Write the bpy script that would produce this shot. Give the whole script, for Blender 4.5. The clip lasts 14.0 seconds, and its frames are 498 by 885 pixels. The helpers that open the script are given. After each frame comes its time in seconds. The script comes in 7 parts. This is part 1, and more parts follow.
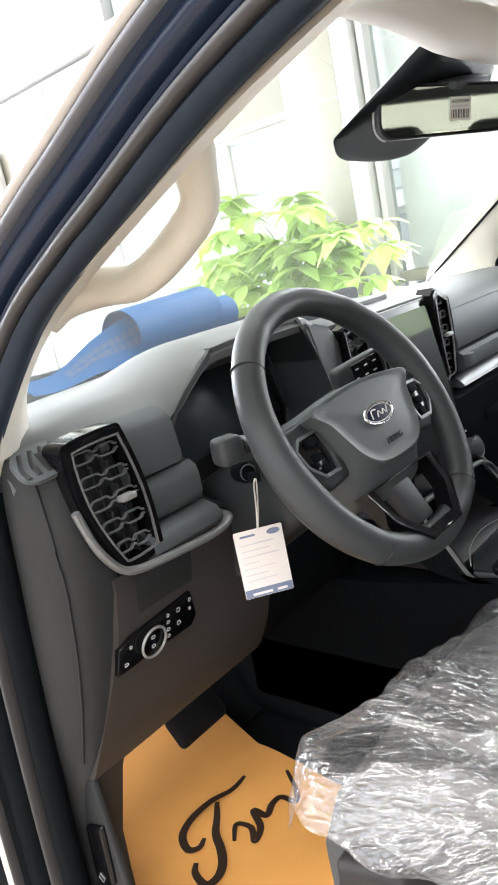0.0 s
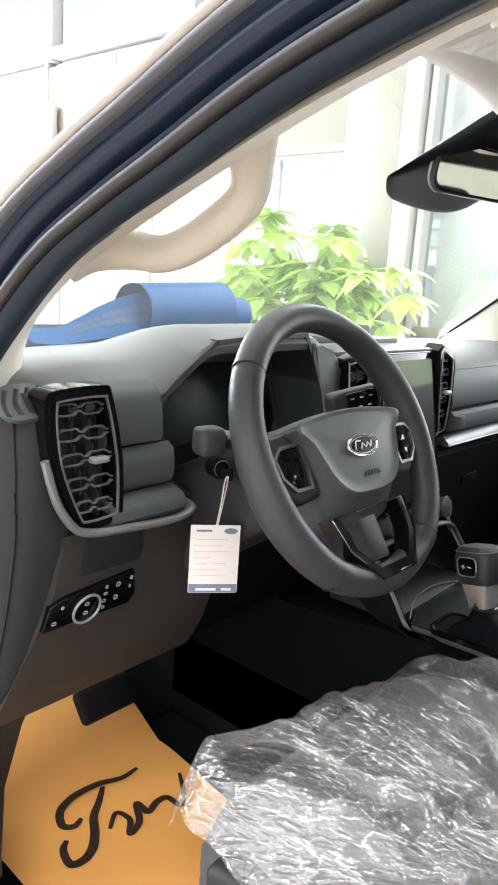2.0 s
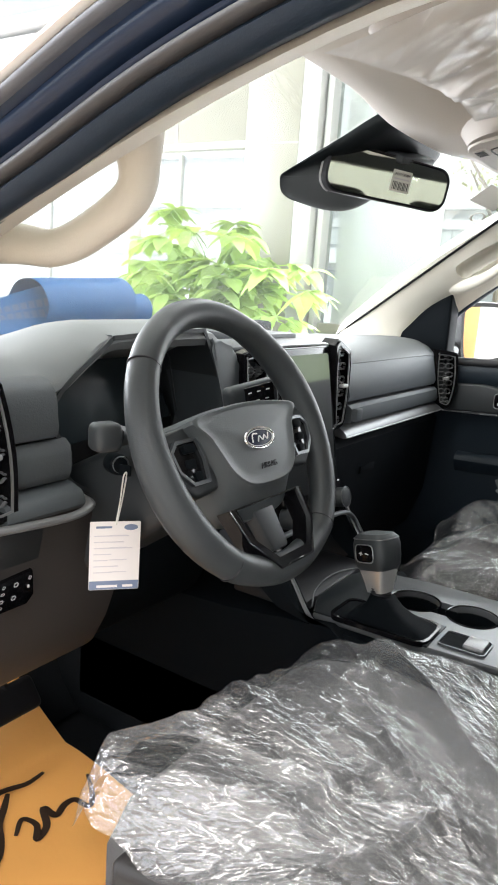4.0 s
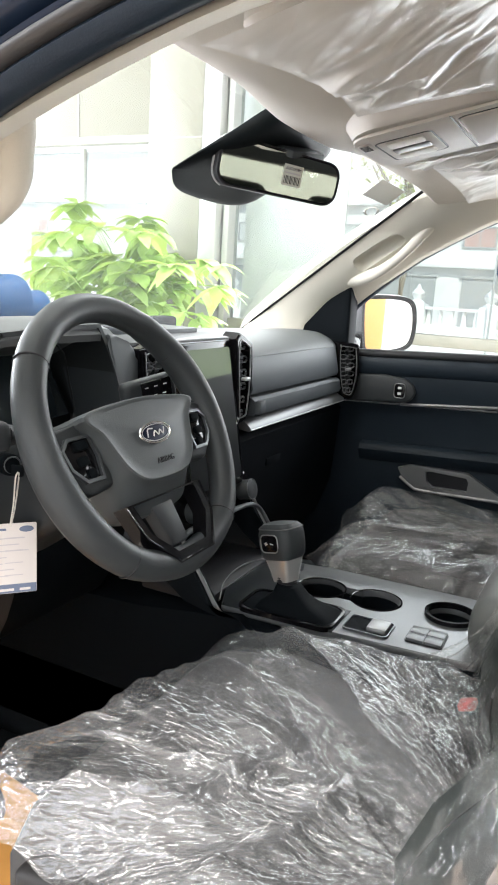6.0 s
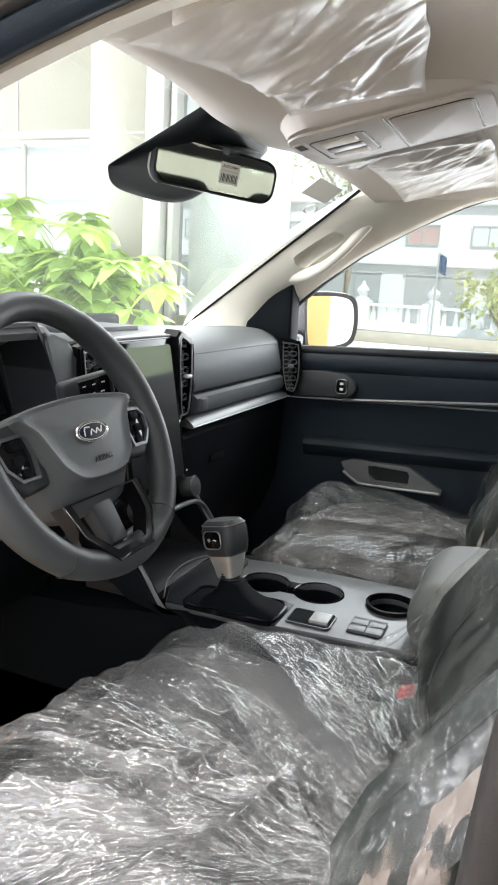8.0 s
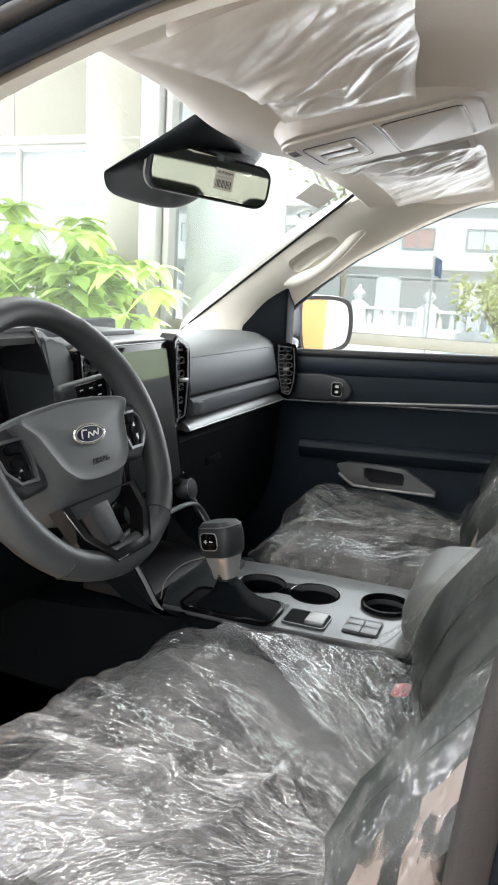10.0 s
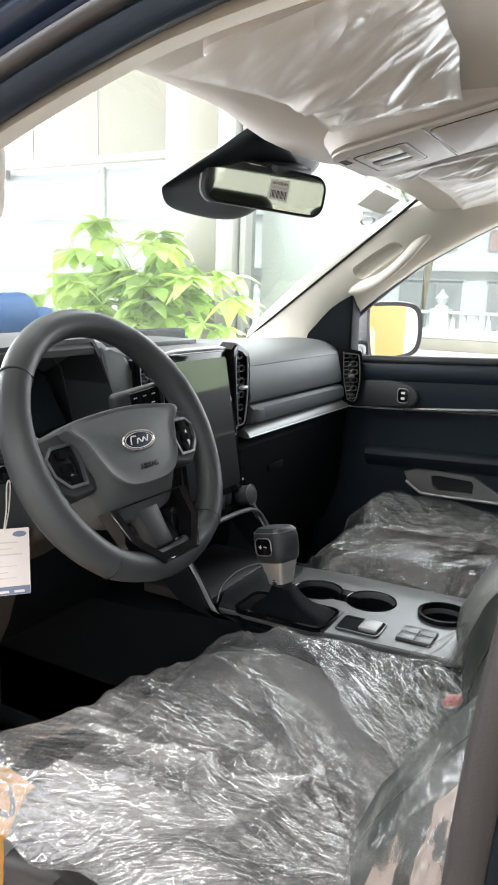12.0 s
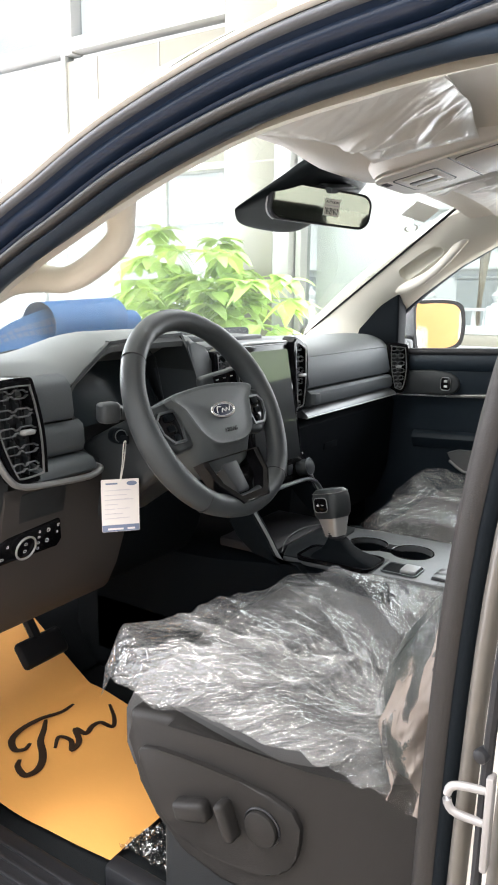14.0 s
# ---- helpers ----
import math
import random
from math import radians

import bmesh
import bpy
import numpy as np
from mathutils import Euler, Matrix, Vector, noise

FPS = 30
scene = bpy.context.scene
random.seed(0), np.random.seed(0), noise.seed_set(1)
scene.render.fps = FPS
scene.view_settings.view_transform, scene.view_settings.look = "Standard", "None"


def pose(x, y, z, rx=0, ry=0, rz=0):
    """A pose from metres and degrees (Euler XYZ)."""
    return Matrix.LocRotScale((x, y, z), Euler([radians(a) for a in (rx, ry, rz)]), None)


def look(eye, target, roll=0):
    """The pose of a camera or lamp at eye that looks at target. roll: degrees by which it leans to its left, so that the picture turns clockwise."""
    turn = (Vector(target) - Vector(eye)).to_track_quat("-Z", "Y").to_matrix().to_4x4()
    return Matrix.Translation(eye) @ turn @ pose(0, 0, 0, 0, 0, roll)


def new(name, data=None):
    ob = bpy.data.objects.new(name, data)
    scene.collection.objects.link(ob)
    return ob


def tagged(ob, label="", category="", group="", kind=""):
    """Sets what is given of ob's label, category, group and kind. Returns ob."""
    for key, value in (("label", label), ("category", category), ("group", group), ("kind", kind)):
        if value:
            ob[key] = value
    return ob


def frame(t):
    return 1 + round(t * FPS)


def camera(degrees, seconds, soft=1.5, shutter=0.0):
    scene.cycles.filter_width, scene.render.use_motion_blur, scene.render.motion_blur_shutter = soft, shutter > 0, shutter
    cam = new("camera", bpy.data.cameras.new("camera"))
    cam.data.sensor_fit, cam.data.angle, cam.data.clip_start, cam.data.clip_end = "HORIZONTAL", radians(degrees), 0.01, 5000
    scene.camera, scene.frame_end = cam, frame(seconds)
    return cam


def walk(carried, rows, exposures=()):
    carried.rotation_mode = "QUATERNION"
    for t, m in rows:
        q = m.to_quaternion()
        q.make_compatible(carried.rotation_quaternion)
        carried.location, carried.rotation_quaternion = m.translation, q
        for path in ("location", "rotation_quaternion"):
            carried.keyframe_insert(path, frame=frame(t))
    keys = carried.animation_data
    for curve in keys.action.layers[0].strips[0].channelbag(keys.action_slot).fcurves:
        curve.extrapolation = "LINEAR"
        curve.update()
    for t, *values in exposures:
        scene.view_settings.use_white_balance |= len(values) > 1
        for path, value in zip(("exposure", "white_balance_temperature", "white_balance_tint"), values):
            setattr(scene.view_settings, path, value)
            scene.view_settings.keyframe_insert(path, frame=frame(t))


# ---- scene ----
cam = camera(37.8, 14.0, soft=1.9)
PATH = [
    (0, (-1.092, -0.413, 1.342), (0.351, 0.891, 0.877), -11.6),
    (0.5, (-1.092, -0.415, 1.338), (0.354, 0.885, 0.87), -7.1),
    (1, (-1.102, -0.413, 1.334), (0.352, 0.882, 0.875), -2.2),
    (1.5, (-1.104, -0.411, 1.33), (0.365, 0.87, 0.882), 1.6),
    (2, (-1.101, -0.412, 1.329), (0.391, 0.847, 0.894), 3.9),
    (2.5, (-1.102, -0.415, 1.33), (0.421, 0.808, 0.901), 4.7),
    (3, (-1.102, -0.418, 1.331), (0.46, 0.755, 0.905), 4.6),
    (3.5, (-1.101, -0.424, 1.329), (0.502, 0.694, 0.904), 4.4),
    (4, (-1.1, -0.428, 1.329), (0.541, 0.633, 0.902), 4.2),
    (6.5, (-1.088, -0.454, 1.328), (0.683, 0.373, 0.905), 3.5),
    (7, (-1.088, -0.457, 1.329), (0.698, 0.338, 0.906), 3.5),
    (7.5, (-1.09, -0.463, 1.328), (0.709, 0.303, 0.908), 3.5),
    (8, (-1.089, -0.465, 1.33), (0.72, 0.274, 0.907), 3.5),
    (10.5, (-1.101, -0.478, 1.331), (0.713, 0.257, 0.921), 3.2),
    (11, (-1.096, -0.491, 1.331), (0.694, 0.301, 0.923), 2.9),
    (11.5, (-1.093, -0.506, 1.33), (0.665, 0.357, 0.926), 2.4),
    (12, (-1.093, -0.518, 1.333), (0.626, 0.421, 0.932), 1.9),
    (12.5, (-1.096, -0.531, 1.336), (0.589, 0.471, 0.942), 1.5),
    (13, (-1.121, -0.544, 1.338), (0.537, 0.506, 0.949), 1.1),
    (13.5, (-1.206, -0.569, 1.338), (0.437, 0.501, 0.947), 0.8),
    (14, (-1.312, -0.632, 1.331), (0.33, 0.439, 0.933), 0.7),
]
walk(cam, [(t, look(eye, target, roll)) for t, eye, target, roll in PATH], [(0.0, 0.64), (2.0, 0.60), (4.0, 0.54), (6.5, 0.50), (12.0, 0.50), (14.0, 0.54)])

# ---- world, sun and large lights ----
world = bpy.data.worlds.new("world")
scene.world = world
world.use_nodes = True
_n, _l = world.node_tree.nodes, world.node_tree.links
_sky = _n.new("ShaderNodeTexSky")
_sky.sky_type, _sky.sun_disc = "NISHITA", False
_sky.sun_elevation, _sky.sun_rotation = radians(41), radians(241)
_n["Background"].inputs["Strength"].default_value = 0.13
_l.new(_sky.outputs["Color"], _n["Background"].inputs["Color"])
sun = new("sun", bpy.data.lights.new("sun", "SUN"))
sun.data.energy, sun.data.angle, sun.data.color = 2.7, radians(0.5), (1.0, 0.95, 0.87)
sun.matrix_world = look((0, 0, 20), (6.0, 3.3, 14.0))


def area_lamp(name, m, sx, sy, watts, colour=(1, 1, 1)):
    ob = new(name, bpy.data.lights.new(name, "AREA"))
    ob.data.shape, ob.data.size, ob.data.size_y = "RECTANGLE", sx, sy
    ob.data.energy, ob.data.color = watts, colour
    ob.matrix_world = m
    return ob


# daylight through the glazed sides of the showroom
area_lamp("daylight_street_side", look((3.45, -1.6, 2.4), (0, -1.6, 2.4)), 7.4, 4.4, 820, (0.99, 0.99, 1.04))
area_lamp("daylight_front", look((-1.6, 8.8, 2.2), (-1.6, 0, 2.2)), 10.4, 4.0, 1900, (0.98, 0.99, 1.06))
area_lamp("daylight_entrance_side", look((-6.8, 0.5, 2.9), (0, 0.3, 1.0)), 9.0, 2.6, 130, (1.0, 0.98, 0.97))
for _y in (-2.4, 0.4, 3.2):
    area_lamp("ceiling_panel_light", look((-3.0, _y, 4.9), (-3.0, _y, 0)), 1.6, 1.6, 110, (1.0, 0.97, 0.93))


# ---- materials ----
def mat(name, col, rough=0.5, metal=0.0, coat=0.0, spec=0.5, var=0.12, vscale=6.0, bump=0.0, bscale=400.0, rvar=0.08, sheen=0.0):
    m = bpy.data.materials.new(name)
    m.use_nodes = True
    n, l = m.node_tree.nodes, m.node_tree.links
    b = n["Principled BSDF"]
    b.inputs["Metallic"].default_value = metal
    b.inputs["Specular IOR Level"].default_value = spec
    b.inputs["Coat Weight"].default_value = coat
    b.inputs["Coat Roughness"].default_value = 0.04
    b.inputs["Sheen Weight"].default_value = sheen
    tc = n.new("ShaderNodeTexCoord")
    big = n.new("ShaderNodeTexNoise")
    big.inputs["Scale"].default_value, big.inputs["Detail"].default_value = vscale, 6
    l.new(tc.outputs["Object"], big.inputs["Vector"])
    fine = n.new("ShaderNodeTexNoise")
    fine.inputs["Scale"].default_value, fine.inputs["Detail"].default_value = bscale, 3
    l.new(tc.outputs["Object"], fine.inputs["Vector"])
    ramp = n.new("ShaderNodeMix")
    ramp.data_type = "RGBA"
    ramp.inputs["A"].default_value = (*[c * (1 - var) for c in col], 1)
    ramp.inputs["B"].default_value = (*[min(1, c * (1 + var)) for c in col], 1)
    l.new(big.outputs["Fac"], ramp.inputs["Factor"])
    l.new(ramp.outputs["Result"], b.inputs["Base Color"])
    mr = n.new("ShaderNodeMapRange")
    mr.inputs["To Min"].default_value, mr.inputs["To Max"].default_value = max(0.02, rough - rvar), min(1, rough + rvar)
    l.new(big.outputs["Fac"], mr.inputs["Value"])
    l.new(mr.outputs["Result"], b.inputs["Roughness"])
    if bump:
        bp = n.new("ShaderNodeBump")
        bp.inputs["Strength"].default_value, bp.inputs["Distance"].default_value = bump, 0.0006
        l.new(fine.outputs["Fac"], bp.inputs["Height"])
        l.new(bp.outputs["Normal"], b.inputs["Normal"])
    return m


PLASTIC = mat("grained_black_plastic", (0.027, 0.031, 0.034), 0.5, spec=0.35, bump=0.35, bscale=900)
PLASTIC_LOW = mat("hard_black_plastic", (0.023, 0.0245, 0.026), 0.55, spec=0.2, bump=0.4, bscale=700)
DASH = mat("soft_dash_skin", (0.118, 0.128, 0.130), 0.58, spec=0.3, bump=0.45, bscale=650, vscale=3)
PADDED = mat("stitched_grey_skin", (0.064, 0.073, 0.079), 0.55, spec=0.25, bump=0.5, bscale=500, vscale=3)
LEATHER = mat("wheel_leather", (0.036, 0.041, 0.044), 0.45, spec=0.30, bump=0.4, bscale=800, vscale=12)
GLOSS = mat("gloss_black", (0.005, 0.005, 0.006), 0.09, spec=0.20, coat=0.0, rvar=0.02)
# Bluish base stands in for reflections in the dark glass.
CLUSTER = mat("instrument_glass", (0.026, 0.036, 0.042), 0.18, spec=0.6, rvar=0.02)
SATIN = mat("satin_silver", (0.34, 0.345, 0.345), 0.48, metal=0.6, bump=0.1, bscale=1500)
GREYMET = mat("grey_painted_trim", (0.10, 0.108, 0.115), 0.34, metal=0.5, bump=0.1, bscale=1500)
CHROME = mat("chrome", (0.8, 0.8, 0.8), 0.08, metal=1.0, rvar=0.02)
BEIGE = mat("beige_pillar_trim", (0.64, 0.615, 0.54), 0.62, bump=0.5, bscale=500, var=0.05)
HEADLINER = mat("headliner_cloth", (0.60, 0.555, 0.49), 0.9, bump=0.8, bscale=900, var=0.06, sheen=0.2)
LIGHTGREY = mat("light_grey_plastic", (0.60, 0.57, 0.53), 0.65, spec=0.3, bump=0.2, bscale=700, var=0.04)
PAINT = mat("cream_white_paint", (0.74, 0.71, 0.66), 0.3, coat=1.0, rvar=0.05, var=0.02)
# A blue reflection is put into this band's dark base colour.
DARKBAND = mat("dark_gloss_frame_band", (0.012, 0.022, 0.046), 0.24, spec=0.35, coat=0.0, rvar=0.06)
GREYBAND = mat("matte_grey_seal_band", (0.10, 0.108, 0.125), 0.45, bump=0.15, bscale=500)
SEALGREY = mat("grey_seal_lip", (0.040, 0.041, 0.044), 0.38, bump=0.1, bscale=500)
# Brown cast stands in for bounce from the orange paper mat.
KNEE = mat("mat_bounce_knee_plastic", (0.040, 0.036, 0.034), 0.6, spec=0.25, bump=0.4, bscale=700)
# Cream body paint with the door post's shade put into the colour.
SHADEPAINT = mat("shaded_cream_paint", (0.085, 0.077, 0.068), 0.4, coat=0.3)
POSTGREY = mat("post_trim_grey", (0.032, 0.030, 0.028), 0.6, bump=0.4, bscale=600)
GATEBLACK = mat("dark_satin_panel", (0.014, 0.017, 0.019), 0.32, spec=0.25)
POSTTRIM = mat("brown_grey_post_trim", (0.020, 0.018, 0.017), 0.6, spec=0.2, bump=0.4, bscale=600)
# Navy base stands in for the blue reflection in the black seal.
SEALREFLECT = mat("blue_reflection_seal", (0.016, 0.028, 0.046), 0.46, spec=0.28, bump=0.2, bscale=600)
RUBBER = mat("rubber_seal", (0.014, 0.0145, 0.017), 0.5, spec=0.3, bump=0.2, bscale=600)
# Navy cast puts bluish veiling glare into the door colour.
DOORSKIN = mat("glare_blue_door_skin", (0.012, 0.019, 0.027), 0.5, spec=0.22, bump=0.4, bscale=700)
# Footwell shade and bluish veil are put into this base; other trim shares it.
BLACKLOW = mat("shade_black_plastic", (0.0044, 0.0060, 0.0076), 0.66, spec=0.045, bump=0.4, bscale=700)
CARPET = mat("black_carpet", (0.014, 0.016, 0.018), 0.95, spec=0.05, bump=1.0, bscale=500, var=0.3)
ARMSKIN = mat("grey_armrest_leather", (0.10, 0.105, 0.10), 0.5, spec=0.3, bump=0.5, bscale=600)
SEATSKIN = mat("dark_seat_leather", (0.022, 0.027, 0.025), 0.5, spec=0.3, bump=0.5, bscale=600)
SEATCLOTH = mat("dark_seat_cloth", (0.040, 0.040, 0.041), 0.85, bump=0.9, bscale=700, var=0.25)
STICKER = mat("grey_sticker", (0.72, 0.72, 0.66), 0.6)
PULLMET = mat("satin_grey_metal", (0.17, 0.173, 0.176), 0.42, metal=0.4)
STRIKER = mat("zinc_plated_steel", (0.30, 0.29, 0.29), 0.35, metal=0.3)
COLLAR = mat("polished_collar", (0.72, 0.71, 0.69), 0.22, metal=0.7)
MIRRORDIM = mat("tinted_mirror", (0.36, 0.355, 0.30), 0.03, metal=1.0, var=0.0, rvar=0.0)
PAPER = mat("orange_kraft_paper", (0.94, 0.46, 0.125), 0.62, bump=0.5, bscale=120, var=0.07, vscale=5)
INK = mat("dark_brown_print", (0.035, 0.018, 0.010), 0.6)
CARD = mat("white_card", (0.72, 0.68, 0.66), 0.5, var=0.03)
CARDINK = mat("grey_card_print", (0.58, 0.55, 0.58), 0.6)
CARDBLUE = mat("slate_blue_print", (0.16, 0.20, 0.30), 0.55)
STRING = mat("white_string", (0.75, 0.73, 0.68), 0.8, bump=0.6, bscale=900)
BLUE = mat("blue_sheet", (0.0003, 0.054, 0.165), 0.40, coat=0.0, spec=0.05, var=0.15, vscale=4)
BLUEDARK = mat("navy_slots", (0.003, 0.03, 0.10), 0.5)
LOGOBLUE = mat("emblem_blue", (0.010, 0.014, 0.035), 0.5, spec=0.12)
PLATEGREY = mat("satin_grey_plate", (0.115, 0.122, 0.126), 0.36, metal=0.35, bump=0.1, bscale=1500)
HUBSKIN = mat("airbag_cover_skin", (0.074, 0.083, 0.088), 0.46, spec=0.28, bump=0.4, bscale=700)
VALANCE = mat("charcoal_valance_plastic", (0.016, 0.015, 0.0147), 0.5, spec=0.2, bump=0.4, bscale=700)
STRIP = mat("brushed_grey_strip", (0.11, 0.114, 0.118), 0.42, metal=0.6, bump=0.1, bscale=1500)
HOUSEBLACK = mat("housing_black", (0.010, 0.013, 0.0150), 0.42, spec=0.12, bump=0.3, bscale=700)
RED = mat("red_button", (0.70, 0.03, 0.02), 0.4)
ICON = mat("pale_print", (0.62, 0.62, 0.62), 0.5)
WALLWHITE = mat("white_wall", (0.80, 0.80, 0.78), 0.7, bump=0.2, bscale=60, var=0.04, vscale=2)
PALEREFLECT = mat("pale_reflection", (0.74, 0.74, 0.73), 0.9, bump=0.3, bscale=300, var=0.05, vscale=3)
PANELBEIGE = mat("cream_cladding", (0.245, 0.24, 0.20), 0.45, var=0.04, vscale=2)
FRAMEWHITE = mat("white_window_frame", (0.44, 0.455, 0.455), 0.35, var=0.03)
FLOORTILE = mat("polished_floor_tile", (0.33, 0.27, 0.215), 0.18, var=0.06, vscale=1.5)
GROUT = mat("grey_grout", (0.35, 0.34, 0.32), 0.8)
YELLOW = mat("amber_wall_panel", (0.44, 0.20, 0.055), 0.5, var=0.05)
ASPHALT = mat("street_asphalt", (0.36, 0.355, 0.34), 0.9, bump=0.6, bscale=80, var=0.2)
STUCCO = mat("pale_stucco", (0.86, 0.86, 0.85), 0.8, bump=0.4, bscale=40, var=0.06)
# Pale base puts the overexposed street light into the window colour.
DARKWIN = mat("bleached_window", (0.74, 0.76, 0.75), 0.35)
CURTAIN = mat("faded_red_curtain", (0.62, 0.40, 0.36), 0.7)
SHADEWIN = mat("dim_shop_window", (0.46, 0.48, 0.48), 0.3)
POT = mat("white_planter", (0.70, 0.68, 0.62), 0.4)
SOIL = mat("soil", (0.05, 0.035, 0.02), 0.95, bump=1, bscale=90)
BARK = mat("trunk_bark", (0.34, 0.29, 0.22), 0.85, bump=1, bscale=90, var=0.3)
GREENBOX = mat("green_packaging", (0.10, 0.42, 0.22), 0.5)


def leaf_mat(name, col):
    m = mat(name, col, 0.42, var=0.3, vscale=14)
    n, l = m.node_tree.nodes, m.node_tree.links
    b = n["Principled BSDF"]
    tr = n.new("ShaderNodeBsdfTranslucent")
    tr.inputs["Color"].default_value = (col[0] * 2.2, col[1] * 2.0, col[2] * 1.2, 1)
    mx = n.new("ShaderNodeMixShader")
    mx.inputs["Fac"].default_value = 0.30
    l.new(b.outputs["BSDF"], mx.inputs[1])
    l.new(tr.outputs["BSDF"], mx.inputs[2])
    l.new(mx.outputs["Shader"], n["Material Output"].inputs["Surface"])
    oi = n.new("ShaderNodeNewGeometry")
    hs = n.new("ShaderNodeHueSaturation")
    mr = n.new("ShaderNodeMapRange")
    mr.inputs["To Min"].default_value, mr.inputs["To Max"].default_value = 0.75, 1.5
    l.new(oi.outputs["Random Per Island"], mr.inputs["Value"])
    l.new(mr.outputs["Result"], hs.inputs["Value"])
    src = b.inputs["Base Color"].links[0].from_socket
    l.new(src, hs.inputs["Color"])
    l.new(hs.outputs["Color"], b.inputs["Base Color"])
    return m


LEAF = leaf_mat("bright_leaf", (0.25, 0.37, 0.12))
TREELEAF = leaf_mat("street_tree_leaf", (0.44, 0.48, 0.24))


def glass_mat(name, tint=(0.93, 0.96, 0.95), gloss=1.0, rough=0.01, veil=0.0):
    m = bpy.data.materials.new(name)
    m.use_nodes = True
    n, l = m.node_tree.nodes, m.node_tree.links
    n.remove(n["Principled BSDF"])
    t, g, f, mx = n.new("ShaderNodeBsdfTransparent"), n.new("ShaderNodeBsdfGlossy"), n.new("ShaderNodeLayerWeight"), n.new("ShaderNodeMixShader")
    t.inputs["Color"].default_value = (*tint, 1)
    g.inputs["Roughness"].default_value = rough
    g.inputs["Color"].default_value = (gloss, gloss, gloss, 1)
    pw, sc = n.new("ShaderNodeMath"), n.new("ShaderNodeMath")
    pw.operation, pw.inputs[1].default_value = "POWER", 5.0
    sc.operation, sc.inputs[1].default_value, sc.inputs[2].default_value = "MULTIPLY_ADD", 0.9, 0.05
    l.new(f.outputs["Facing"], pw.inputs[0])
    l.new(pw.outputs["Value"], sc.inputs[0])
    l.new(sc.outputs["Value"], mx.inputs["Fac"])
    l.new(t.outputs["BSDF"], mx.inputs[1])
    l.new(g.outputs["BSDF"], mx.inputs[2])
    out = mx.outputs["Shader"]
    # Pale scatter stands in for glare veiling the view through the glass.
    if veil:
        d, mz = n.new("ShaderNodeBsdfTranslucent"), n.new("ShaderNodeMixShader")
        d.inputs["Color"].default_value = (0.85, 0.85, 0.82, 1)
        mz.inputs["Fac"].default_value = veil
        l.new(out, mz.inputs[1])
        l.new(d.outputs["BSDF"], mz.inputs[2])
        out = mz.outputs["Shader"]
    l.new(out, n["Material Output"].inputs["Surface"])
    return m


def display_mat(name, tint, share, rough):
    """Dark display glass whose tinted gloss stands in for a green street reflection."""
    m = bpy.data.materials.new(name)
    m.use_nodes = True
    n, l = m.node_tree.nodes, m.node_tree.links
    b = n["Principled BSDF"]
    b.inputs["Base Color"].default_value = (0.005, 0.007, 0.008, 1)
    b.inputs["Roughness"].default_value, b.inputs["Specular IOR Level"].default_value = 0.5, 0.1
    g, mx = n.new("ShaderNodeBsdfGlossy"), n.new("ShaderNodeMixShader")
    g.inputs["Color"].default_value, g.inputs["Roughness"].default_value = (*tint, 1), rough
    mx.inputs["Fac"].default_value = share
    l.new(b.outputs["BSDF"], mx.inputs[1])
    l.new(g.outputs["BSDF"], mx.inputs[2])
    l.new(mx.outputs["Shader"], n["Material Output"].inputs["Surface"])
    return m


# Green tint paints in the trees that the display would mirror.
SCREEN = display_mat("dark_screen_glass", (0.56, 0.70, 0.36), 0.022, 0.05)
GLASS = glass_mat("windshield_glass", (0.90, 0.95, 0.93), veil=0.012)
PANE = glass_mat("showroom_glass", (0.87, 0.90, 0.90), gloss=0.38)


